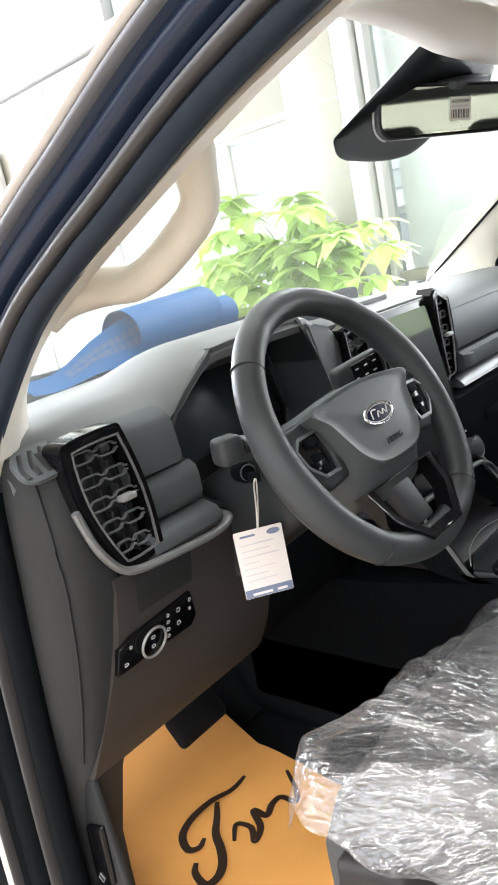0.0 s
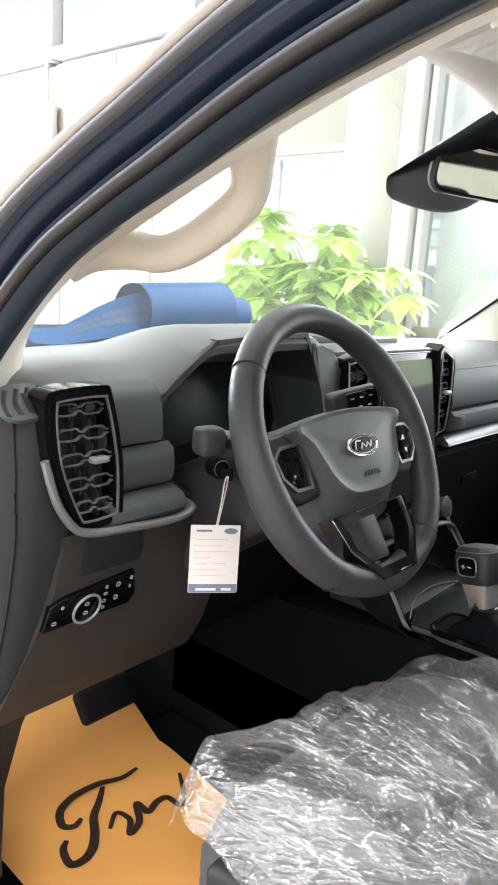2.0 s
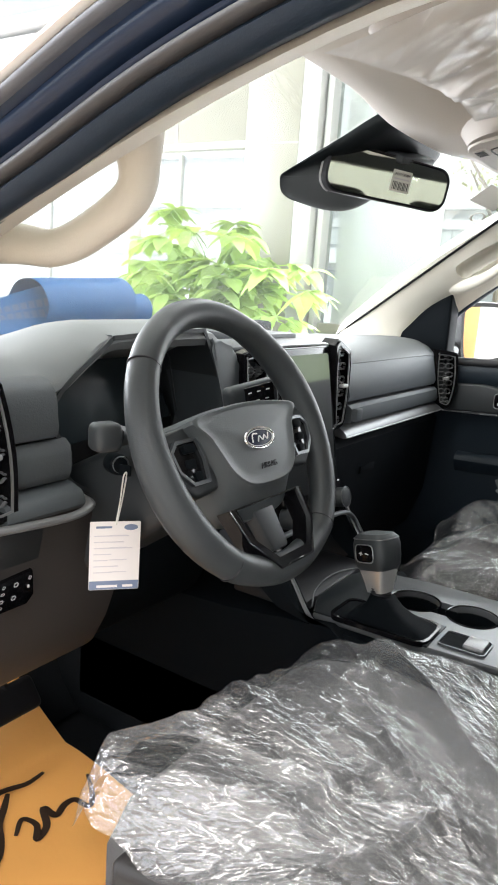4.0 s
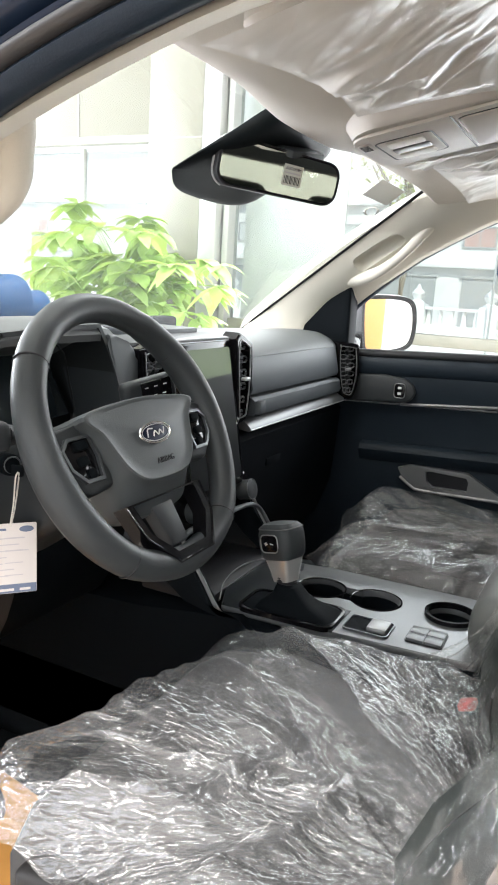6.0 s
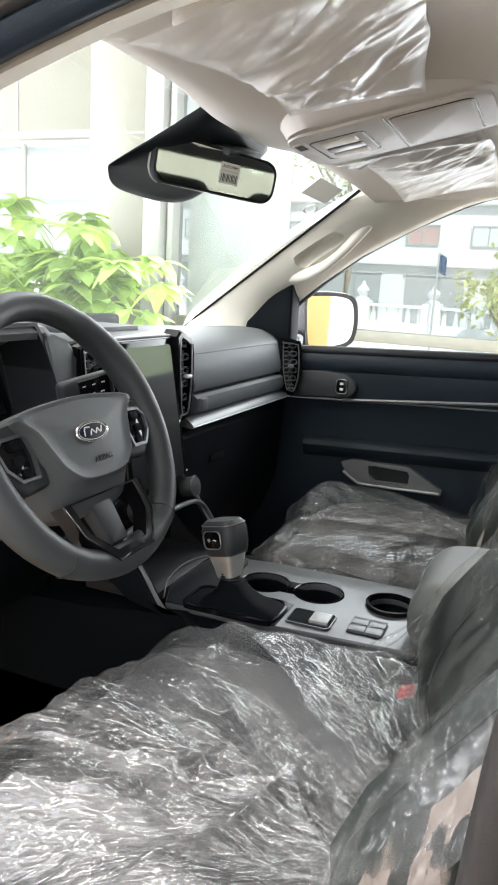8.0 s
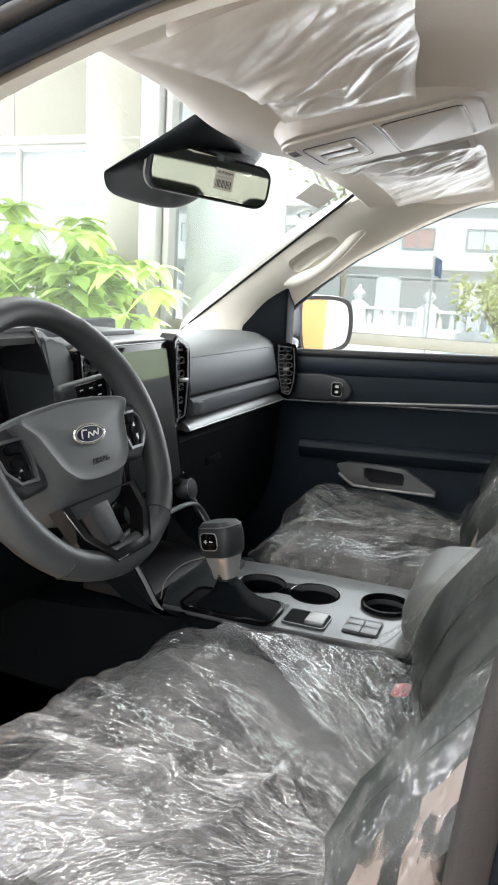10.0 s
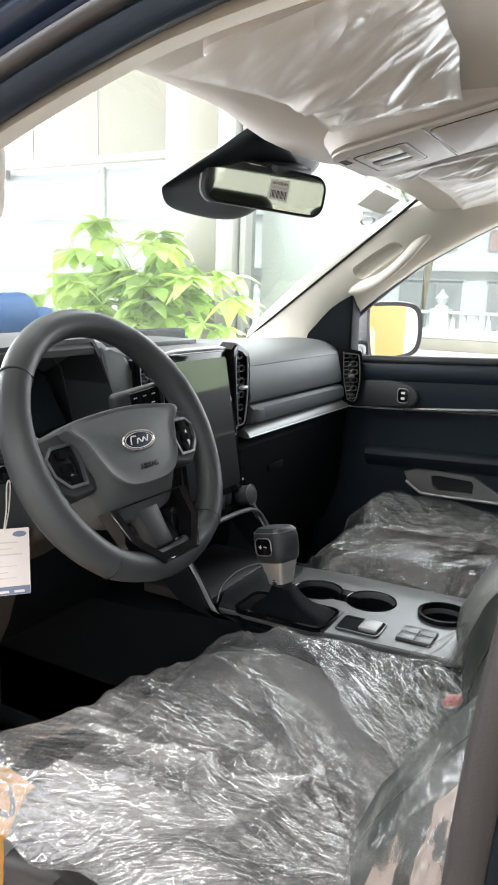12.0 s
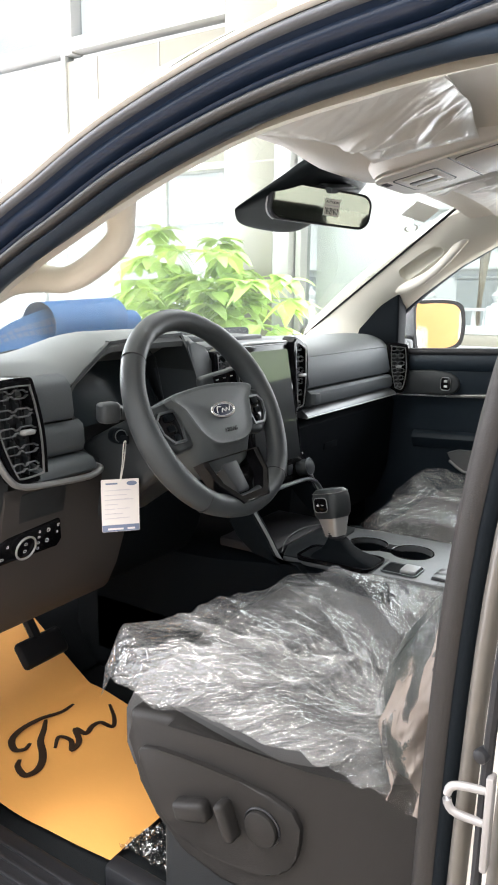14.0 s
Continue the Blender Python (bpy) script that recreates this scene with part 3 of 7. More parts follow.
def urn(x, y, z):
    return loft(bmesh.new(), [[(x + r * math.cos(2 * math.pi * i / 14), y + r * math.sin(2 * math.pi * i / 14), z + h) for i in range(14)]
                              for r, h in ((0.11, 0.0), (0.11, 0.03), (0.05, 0.06), (0.09, 0.11), (0.11, 0.16), (0.08, 0.21), (0.04, 0.24), (0.03, 0.28), (0.01, 0.31))])


for k in range(9):
    yy = -0.86 + 1.15 * k
    pl_ = part("pillar", B((11.0, yy, 0.45), (0.30, 0.30, 1.50), 0.02), STUCCO, street_wall)
    part("urn", urn(11.0, yy, 1.20), STUCCO, pl_)
    for q in range(1, 6):
        part("baluster", C((11.0, yy + 0.19 * q, 0.99), (0, 0, 1), 0.045, 0.26, 8, 0.0, 0.03), STUCCO, street_wall)
house = thing("street_house", (42, 24, -0.3), "pale stucco building with shop openings across the street, heightened to stand in for white sky", "building")
# Added height and length cover the blue sky where white glare belongs.
part("wall", B((42.0, 34, 19.7), (4.0, 120, 40.0)), STUCCO, house)
part("roof", B((41.6, 34, 39.9), (5.2, 121, 0.4), 0.05), STUCCO, house)
for zz in (3.0, 6.2, 9.4):
    part("ledge", B((39.8, 34, zz), (0.6, 120, 0.28), 0.04), STUCCO, house)
for k in range(16):
    yy = 6.9 + 3.4 * (k - 3)
    w = part("window", B((39.99, yy, 4.5), (0.10, 1.6, 0.95)), CURTAIN if k % 3 == 0 else DARKWIN, house)
    part("frame", ring_prism(bmesh.new(), rounded(1.74, 1.09, 0.02, 1, yy, 4.5), rounded(1.6, 0.95, 0.02, 1, yy, 4.5), lambda u, v, d: (39.88 + d, u, v), 0, 0.1), FRAMEWHITE, w)
    part("mullion", B((39.92, yy, 4.5), (0.06, 0.06, 0.95)), FRAMEWHITE, w)
for y0, y1 in ((-4.0, -0.8), (0.2, 3.2), (4.46, 7.6), (9.0, 12.5), (14.0, 17.6), (19.0, 22.5)):
    o = part("shop_opening", B((39.99, (y0 + y1) / 2, 0.9), (0.10, y1 - y0, 2.9)), SHADEWIN, house)
    part("lintel", B((39.9, (y0 + y1) / 2, 2.42), (0.16, y1 - y0 + 0.2, 0.14), 0.02), FRAMEWHITE, o)
    part("mullion", B((39.9, y0 + 0.4 * (y1 - y0), 0.9), (0.08, 0.10, 2.9)), FRAMEWHITE, o)
flag = thing("flagpole", (10.7, 1.38, -0.3), "white flagpole with a small blue flag by the wall", "flag")
part("pole", C((10.7, 1.38, 0.85), (0, 0, 1), 0.018, 2.3, 10), FRAMEWHITE, flag)
part("cloth", sheet(8, 6, lambda u, v: (10.7 + 0.02 * math.sin(9 * u), 1.38 - 0.13 * u, 1.70 + 0.28 * v - 0.06 * u)), BLUE, flag)


def tree(name, x, y, h, r, n, label, seed):
    rnd = random.Random(seed)
    t = thing(name, (x, y, -0.3), label, "tree")
    bm = T([(x, y, -0.3), (x + 0.1, y - 0.1, h * 0.4), (x, y, h * 0.8)], [0.14, 0.10, 0.05], 8)
    for k in range(6):
        a = k * 1.1
        tube(bm, [(x, y, h * (0.4 + 0.06 * k)), (x + r * 0.5 * math.cos(a), y + r * 0.5 * math.sin(a), h * (0.62 + 0.06 * k))], [0.04, 0.015], 6)
    part("trunk", bm, BARK, t)
    vs, fs = [], []
    clumps = [(Vector((rnd.gauss(0, 0.42), rnd.gauss(0, 0.42), rnd.gauss(0, 0.42))) * r) for _ in range(26)]
    for k in range(n):
        c = Vector((x, y, h * 0.85)) + rnd.choice(clumps) + Vector((rnd.gauss(0, 0.2), rnd.gauss(0, 0.2), rnd.gauss(0, 0.2))) * r * 0.7
        m = Euler((rnd.uniform(-1, 1), rnd.uniform(-1, 1), rnd.uniform(0, 6.3))).to_matrix()
        s = rnd.uniform(0.035, 0.085)
        b = len(vs)
        vs += [c + m @ Vector(q) * s for q in ((-1, 0, 0), (0, 0.45, 0.1), (1, 0, 0), (0, -0.45, 0.1))]
        fs.append((b, b + 1, b + 2, b + 3))
    me = bpy.data.meshes.new("crown")
    me.from_pydata(vs, [], fs)
    me.materials.append(TREELEAF)
    ob = new("crown", me)
    ob.parent, ob.matrix_parent_inverse = t, Matrix.Translation((-x, -y, 0.3))
    return t


tree("street_tree", 12.5, 3.4, 5.4, 1.8, 2600, "leafy pale green street tree beyond the glazing", 3)
tree("street_tree", 9.6, 0.18, 1.75, 0.62, 1500, "small leafy street tree beside the garden wall", 5)

# potted plant with hand shaped leaves
plant = thing("potted_plant", (3.0, 2.62, -0.02), "tall potted plant with drooping bright green finger leaves", "plant")
part("planter", C((3.0, 2.62, 0.22), (0, 0, 1), 0.20, 0.48, 32, 0.015, 0.25), POT, plant)
part("soil", C((3.0, 2.62, 0.455), (0, 0, 1), 0.23, 0.02, 24), SOIL, plant)
rp = random.Random(11)
stems = bmesh.new()
tube(stems, [(3.0, 2.62, 0.45), (3.02, 2.60, 0.8), (3.0, 2.63, 1.32)], [0.035, 0.03, 0.022], 8)
lv, lf = [], []


def finger_leaf(base, direction, length, width, droop):
    d = Vector(direction).normalized()
    side = d.cross(Vector((0, 0, 1))).normalized()
    i0, k = len(lv), 5
    for i in range(k + 1):
        t = i / k
        c = base + d * (length * t) + Vector((0, 0, -droop * t * t))
        w = width * math.sin(math.pi * (0.08 + 0.92 * t) ** 1.1) * (1 if i < k else 0.05)
        lift = Vector((0, 0, 0.25 * w))
        lv.extend((c - side * w + lift, c, c + side * w + lift))
    for i in range(k):
        a = i0 + 3 * i
        lf.append((a, a + 1, a + 4, a + 3))
        lf.append((a + 1, a + 2, a + 5, a + 4))


for k in range(110):
    a, el = rp.uniform(0, 2 * math.pi), rp.uniform(-0.5, 1.3)
    ln = rp.uniform(0.28, 0.72)
    b0 = Vector((3.0, 2.62, rp.uniform(1.0, 1.38)))
    tip = b0 + Vector((math.cos(a) * math.cos(el) * 0.8, math.sin(a) * math.cos(el) * 1.35, math.sin(el) * 0.72)) * ln
    tube(stems, [b0, (b0 + tip) / 2 + Vector((0, 0, 0.05)), tip], [0.007, 0.005, 0.003], 5)
    for q in range(rp.choice((6, 7, 8))):
        aa = a + rp.uniform(-2.6, 2.6)
        finger_leaf(tip, (math.cos(aa), math.sin(aa), rp.uniform(-0.5, 0.3)), rp.uniform(0.14, 0.23), rp.uniform(0.040, 0.060), rp.uniform(0.03, 0.10))
part("stem", stems, LEAF, plant)
me = bpy.data.meshes.new("foliage")
me.from_pydata(lv, [], lf)
me.materials.append(LEAF)
for pl in me.polygons:
    pl.use_smooth = True
fol = new("foliage", me)
fol.parent, fol.matrix_parent_inverse = plant, Matrix.Translation((-3.0, -2.62, 0.02))
stand = thing("brochure_stand", (3.3, 2.3, -0.02), "low stand with pale and green packages by the pier", "stand")
part("shelf", B((3.35, 2.35, 0.45), (0.35, 0.7, 0.94), 0.01), FRAMEWHITE, stand)
for k, (mm, hh) in enumerate(((CARD, 0.14), (PANELBEIGE, 0.17), (CARD, 0.15), (GREENBOX, 0.12), (CARD, 0.16))):
    part("package", B((3.3, 2.1 + 0.11 * k, 0.925 + hh / 2), (0.1, 0.095, hh), 0.004), mm, stand)

# ---- pickup body ----
truck = thing("pickup_truck", (0, -0.2, 0), "cream white pickup truck with its driver door open", "car")
APERTURE = [(0.245, 1.20), (0.214, 1.245), (0.127, 1.328), (0.05, 1.373), (-0.01, 1.402), (-0.09, 1.441), (-0.165, 1.469), (-0.255, 1.495),
            (-0.342, 1.511), (-0.44, 1.521), (-0.52, 1.512), (-0.545, 1.47), (-0.525, 1.38), (-0.495, 1.277), (-0.472, 1.108), (-0.462, 0.90),
            (-0.458, 0.70), (-0.455, 0.56), (-0.43, 0.475), (-0.36, 0.455), (-0.10, 0.45), (0.15, 0.45), (0.27, 0.47), (0.315, 0.55), (0.31, 0.70),
            (0.29, 0.90), (0.265, 1.08)]
AP = [(p.x, p.y) for p in smooth_path([(a, b, 0) for a, b in APERTURE], 4, True)]


def tumble(z):
    return 0.038 * sstep(1.15, 1.62, z)


FAR_LIFT = ((0.12, 0.0), (0.0, 0.028), (-0.08, 0.033), (-0.18, 0.045), (-0.28, 0.058), (-0.70, 0.06))


def far_lift(y):
    """The far window rises a little higher than the near door opening."""
    if y >= 0.12:
        return 0.0
    for (a, p), (b, q) in zip(FAR_LIFT, FAR_LIFT[1:]):
        if y >= b:
            return p + (q - p) * (a - y) / (a - b)
    return 0.06


def strip(profile, sgn=-1, post=None):
    """Sweep (x, outward offset) points round the door opening; post picks the upper frame, the door post or the sill and front post."""
    rings = []
    k = len(AP)
    for i in range(k):
        p, q = Vector(AP[i - 1]), Vector(AP[(i + 1) % k])
        d = (q - p).normalized()
        nrm = Vector((d.y, -d.x))
        c = Vector(AP[i])
        if nrm.dot(c - Vector((-0.1, 0.98))) < 0:
            nrm = -nrm
        sh = 0.014 * sstep(-0.40, -0.45, c.x) * (1 - sstep(1.30, 1.46, c.y)) * sstep(0.5, 0.6, c.y)
        w = sstep(1.08, 1.24, c.y) * sstep(-0.50, -0.40, c.x)
        up = far_lift(c.x) * sstep(1.2, 1.4, c.y) if sgn > 0 else 0.0
        prof = [(x, (o + 0.010) * (1 - 0.36 * w) - 0.010) for x, o in profile]
        rings.append([(sgn * (x - tumble(c.y + nrm.y * o)), c.x + nrm.x * (o + sh), c.y + nrm.y * (o + sh) + up) for x, o in prof])
    if post is None:
        return loft(bmesh.new(), rings, True, False, True)
    rear = [c[0] < -0.44 and c[1] < 1.36 for c in AP]
    low = [c[1] < 1.15 and not r for c, r in zip(AP, rear)]
    on = {1: rear, 2: low, 0: [not a and not b for a, b in zip(rear, low)]}[post]
    s0 = next(i for i in range(k) if on[i] and not on[i - 1])
    m = sum(on)
    seq = [rings[(s0 + i) % k] for i in range(m + 1)]
    return loft(bmesh.new(), seq)


for sg in (-1, 1):
    side = "left" if sg < 0 else "right"
    sealp = [(0.738, -0.006), (0.749, -0.010), (0.759, -0.005), (0.764, 0.004), (0.759, 0.012), (0.738, 0.010)]
    for k in range(3):
        part("door_seal", strip(sealp, sg, k), SEALREFLECT if k == 0 else BLACKLOW, truck, smooth=75)
    part("post_trim", strip([(0.735, -0.024), (0.748, -0.026), (0.757, -0.020), (0.7605, -0.006), (0.757, -0.001), (0.735, 0.002)], sg, 1), POSTTRIM, truck, smooth=75)
    flange = [(0.740, 0.011), (0.766, 0.010), (0.771, 0.014), (0.772, 0.020), (0.766, 0.026), (0.740, 0.028)]
    bodyp = [(0.742, 0.026), (0.758, 0.027), (0.763, 0.031), (0.764, 0.036), (0.761, 0.040), (0.768, 0.042), (0.774, 0.047), (0.777, 0.055), (0.776, 0.062), (0.780, 0.065), (0.784, 0.068), (0.742, 0.072)]
    outp = [(0.776, 0.066), (0.785, 0.067), (0.790, 0.070), (0.791, 0.075), (0.788, 0.080), (0.776, 0.081)]
    part("flange", strip(flange, sg, 0), SEALGREY, truck, smooth=75)
    part("body_frame", strip(bodyp, sg, 0), DARKBAND, truck, smooth=60)
    part("outer_seal", strip(outp, sg, 0), GREYBAND, truck, smooth=75)
    # The post is cream paint, darkened to carry its shade.
    part("post_flange", strip(flange, sg, 1), SHADEPAINT, truck, smooth=75)
    part("post_face", strip(bodyp, sg, 1), SHADEPAINT, truck, smooth=60)
    part("rear_door_seal", strip(outp, sg, 1), RUBBER, truck, smooth=75)
    part("sill_flange", strip(flange, sg, 2), RUBBER, truck, smooth=75)
    part("sill_frame", strip(bodyp, sg, 2), BLACKLOW, truck, smooth=60)
    part("sill_seal", strip(outp, sg, 2), RUBBER, truck, smooth=75)
    part("seal_groove", strip([(0.774, 0.0805), (0.787, 0.0805), (0.786, 0.0835), (0.774, 0.0835)], sg), RUBBER, truck)
    part("outer_frame", strip([(0.760, 0.083), (0.788, 0.083), (0.792, 0.087), (0.791, 0.092), (0.784, 0.097), (0.760, 0.100)], sg), PAINT, truck, smooth=75)
part("post_seal_line", T([(-0.782, -0.512, 0.60), (-0.783, -0.512, 0.80), (-0.783, -0.514, 1.00), (-0.782, -0.524, 1.18)], 0.0045, 8, sm=4), RUBBER, truck)

# floor, roof and glass of the cab
part("cab_floor", B((0, -0.25, 0.415), (1.50, 1.9, 0.05), 0.01), CARPET, truck)
part("firewall", B((0, 0.74, 0.80), (1.50, 0.05, 0.85), 0.01), CARPET, truck)
part("toe_board", B((0, 0.66, 0.56), (1.48, 0.30, 0.02), 0.004, 2, rotm(50, 0, 0)), CARPET, truck)
part("tunnel", B((0, 0.15, 0.55), (0.30, 1.0, 0.26), 0.05, 3), CARPET, truck)
part("cab_back_wall", B((0, -1.22, 0.84), (1.46, 0.05, 0.88), 0.02), PLASTIC_LOW, truck)
part("cab_back_header", B((0, -1.20, 1.51), (1.40, 0.06, 0.20), 0.02), PLASTIC, truck)
for sg in (-1, 1):
    part("rear_post", B((sg * 0.67, -1.21, 1.33), (0.12, 0.08, 0.40), 0.02), BEIGE, truck)
rear_glass = part("rear_window", B((0, -1.215, 1.33), (1.24, 0.006, 0.38)), GLASS, truck)
rear_glass.visible_shadow = False
sill = part("sill_trim", B((-0.715, -0.05, 0.452), (0.14, 0.80, 0.03), 0.01, 3), RUBBER, truck)
for xx in (-0.675, -0.695, -0.715, -0.735):
    part("ridge", B((xx, -0.05, 0.468), (0.007, 0.72, 0.006), 0.002), RUBBER, sill)
part("rocker", B((-0.80, -0.1, 0.36), (0.12, 1.1, 0.16), 0.04, 3), PAINT, truck)
part("bonnet", B((0, 1.25, 1.03), (1.5, 1.1, 0.10), 0.05, 3, rotm(-4, 0, 0)), PAINT, truck)


# outer body that carries the cab
part("cargo_bed", B((0, -2.10, 0.85), (1.60, 1.60, 0.56), 0.05, 3), PAINT, truck)
part("nose", B((0, 1.62, 0.78), (1.60, 0.46, 0.50), 0.10, 3), PAINT, truck)
part("chassis", B((0, -0.35, 0.36), (0.90, 4.3, 0.14), 0.03), BLACKLOW, truck)
for sg in (-1, 1):
    part("fender", B((sg * 0.82, 1.15, 0.83), (0.20, 0.90, 0.42), 0.08, 3), PAINT, truck)
    for yy in (1.20, -2.05):
        wh = part("wheel", C((sg * 0.80, yy, 0.365), (1, 0, 0), 0.375, 0.24, 40, 0.03), RUBBER, truck)
        part("rim", C((sg * 0.885, yy, 0.365), (1, 0, 0), 0.23, 0.09, 32, 0.01), SATIN, wh)


def wind(u, v, off=0.0):
    """Windshield surface: u across -1..1, v from cowl to roof."""
    x = u * (0.655 - 0.075 * v)
    y = (0.60 - 0.13 * u * u) * (1 - v) + (0.035 - 0.060 * u * u) * v
    z = (1.205 + 0.01 * (1 - u * u)) * (1 - v) + (1.60 - 0.035 * u * u) * v
    return V(x, y - 0.55 * off, z - 0.83 * off)


glass = part("windshield", sheet(24, 12, lambda u, v: wind(2 * u - 1, v)), GLASS, truck, "tinted curved windshield")
glass.visible_shadow = False
edge = [wind(-1 + 2 * i / 16, 0, 0.004) for i in range(17)] + [wind(1, i / 10, 0.004) for i in range(1, 11)] + [wind(1 - 2 * i / 16, 1, 0.004) for i in range(1, 17)] + [wind(-1, 1 - i / 10, 0.004) for i in range(1, 10)]
part("glass_border", T(edge, 0.006, 6, True, 0.5), RUBBER, truck)


def roofz(x, y):
    f = sstep(0.02, -0.32, y)
    droop = 0.036 * sstep(0.25, 0.07, abs(x)) * sstep(-0.52, -0.30, y) * (0.42 + 0.58 * sstep(0.02, -0.09, y))
    return 1.569 + 0.045 * f - droop - 0.05 * abs(x / 0.66) ** 3 - 0.012 * sstep(0.5, 0.66, abs(x))


def roof_front(x):
    return 0.02 - 0.065 * (x / 0.6) ** 2


def roof_ring(x):
    yf = roof_front(x)
    pts = []
    for i in range(17):
        t = i / 16
        y = yf + (-1.2 - yf) * t ** 1.3
        pts.append((x, y, roofz(x, y)))
    return pts + [(x, -1.2, roofz(x, -1.2) + 0.03), (x, yf - 0.05, roofz(x, yf) + 0.05), (x, yf + 0.012, roofz(x, yf) + 0.022), (x, yf + 0.010, roofz(x, yf) + 0.006)]


part("headliner", loft(bmesh.new(), [roof_ring(-0.66 + 1.32 * i / 28) for i in range(29)]), HEADLINER, truck, "greige cloth headliner")
def roof_skin(u, v):
    y = 0.02 - 1.27 * v
    e = 1.458 + 0.124 * (1 - (1 - min(1.0, (0.02 - y) / 0.46)) ** 2)
    e += (far_lift(y) if u > 0.5 else 0.0)
    k = abs(2 * u - 1) ** 6
    return (-0.742 + 1.484 * u, y, (1.625 + 0.04 * sstep(0, 0.4, v)) * (1 - k) + e * k)


part("roof_panel", sheet(16, 12, roof_skin), PAINT, truck)


part("windshield_sticker", sheet(4, 4, lambda u, v: wind(0.74 + 0.18 * u, 0.860 + 0.080 * v, 0.003)), STICKER, glass, "grey sticker on the glass")
part("ring_sticker", T([wind(0.885 + 0.036 * math.cos(a), 0.815 + 0.020 * math.sin(a), 0.003) for a in [2 * math.pi * i / 24 for i in range(24)]], 0.0028, 5, True, 0.3), STICKER, glass, "small round sticker")


# A pillars with beige trim; the far one mirrors the near one
INNER = [Vector(p) for p in smooth_path([(0.655, 0.30, 1.13), (0.662, 0.292, 1.20), (0.664, 0.272, 1.258), (0.664, 0.217, 1.307), (0.662, 0.150, 1.348), (0.658, 0.050, 1.398), (0.652, -0.038, 1.438),
                                        (0.646, -0.11, 1.470), (0.642, -0.205, 1.500), (0.640, -0.31, 1.517), (0.638, -0.45, 1.535), (0.636, -0.70, 1.545)], 3)]
OUTER = [Vector(p) for p in smooth_path([(0.735, 0.265, 1.11), (0.738, 0.245, 1.18), (0.738, 0.205, 1.245), (0.735, 0.135, 1.313), (0.730, 0.085, 1.345), (0.720, 0.0, 1.388), (0.712, -0.075, 1.424),
                                        (0.706, -0.145, 1.452), (0.700, -0.235, 1.481), (0.696, -0.335, 1.499), (0.694, -0.45, 1.510), (0.692, -0.70, 1.515)], 3)]
GLASSW = [Vector(p) for p in smooth_path([(0.640, 0.46, 1.13), (0.645, 0.44, 1.215), (0.640, 0.39, 1.265), (0.625, 0.31, 1.33), (0.612, 0.23, 1.39), (0.600, 0.14, 1.45), (0.592, 0.05, 1.505),
                                         (0.588, -0.03, 1.545), (0.586, -0.12, 1.552), (0.584, -0.25, 1.560), (0.580, -0.45, 1.575), (0.578, -0.70, 1.58)], 3)]


def pillar(sg):
    rings = []
    for a, b, c in zip(INNER, OUTER, GLASSW):
        if sg > 0:
            a = a + Vector((0, 0, far_lift(a.y)))
            b = b + Vector((0, 0, far_lift(b.y)))
            c = Vector((c.x, c.y, max(c.z, a.z + 0.010)))
        m = (a + b) / 2 + Vector((0.0, -0.006, -0.004))
        k = a * 0.55 + c * 0.45 + Vector((-0.010, -0.006, 0.0))
        o = b + Vector((-0.022, 0.030, 0.045))
        w = c + Vector((0.01, 0.01, 0.012))
        rings.append([(sg * q.x, q.y, q.z) for q in (c, k, a + (c - a) * 0.06 + Vector((-0.002, 0, 0)), a, m, b, o, w)])
    return loft(bmesh.new(), rings)


for sg in (-1, 1):
    far_pillar = part("pillar_trim", pillar(sg), BEIGE, truck, "beige moulded pillar trim")
    part("pillar_skin", loft(bmesh.new(), [[(sg * q.x, q.y, q.z) for q in (b + Vector((0.018, 0.034, 0.056)), b + Vector((0.010, 0.040, 0.064)), c * 0.5 + b * 0.5 + Vector((0.008, 0.036, 0.056)), c + Vector((0.012, 0.012, 0.018)), c + Vector((0.012, 0.004, 0.006)), c * 0.5 + b * 0.5 + Vector((0.008, 0.030, 0.050)))] for b, c in zip(OUTER, GLASSW)]), PAINT, truck)
    # inner B pillar trim
    part("pillar_cover", loft(bmesh.new(), [[(sg * (x - tumble(z)), y0, z), (sg * (x + 0.012 - tumble(z)), y0 + 0.004, z), (sg * (x + 0.03 - tumble(z)), y0 - 0.05, z), (sg * (x - 0.04 - tumble(z)), y0 - 0.11, z), (sg * (x - 0.05 - tumble(z)), y0 - 0.08, z)]
                                           for x, y0, z in ((0.722, -0.458, 0.46), (0.722, -0.455, 0.62), (0.720, -0.460, 0.785), (0.720, -0.472, 1.108), (0.722, -0.494, 1.277), (0.724, -0.522, 1.40), (0.724, -0.540, 1.53))]), POSTGREY if sg < 0 else PLASTIC_LOW, truck)
    part("b_pillar_body", loft(bmesh.new(), [[(sg * (0.745 - tumble(z)), y0, z), (sg * (0.765 - tumble(z)), y0 - 0.012, z), (sg * (0.772 - tumble(z)), y0 - 0.10, z), (sg * (0.80 - tumble(z)), y0 - 0.115, z), (sg * (0.80 - tumble(z)), y0 - 0.21, z), (sg * (0.73 - tumble(z)), y0 - 0.21, z)]
                                           for y0, z in ((-0.48, 0.40), (-0.475, 0.7), (-0.482, 1.0), (-0.49, 1.15), (-0.51, 1.28), (-0.55, 1.45), (-0.56, 1.54))]), PAINT, truck)
    part("rear_door", B((sg * 0.80, -0.98, 0.80), (0.06, 0.58, 0.72), 0.03, 3), PAINT, truck)
striker = thing("door_striker", (-0.79, -0.53, 0.86), "white metal loop striker bolted to the door post", "latch")
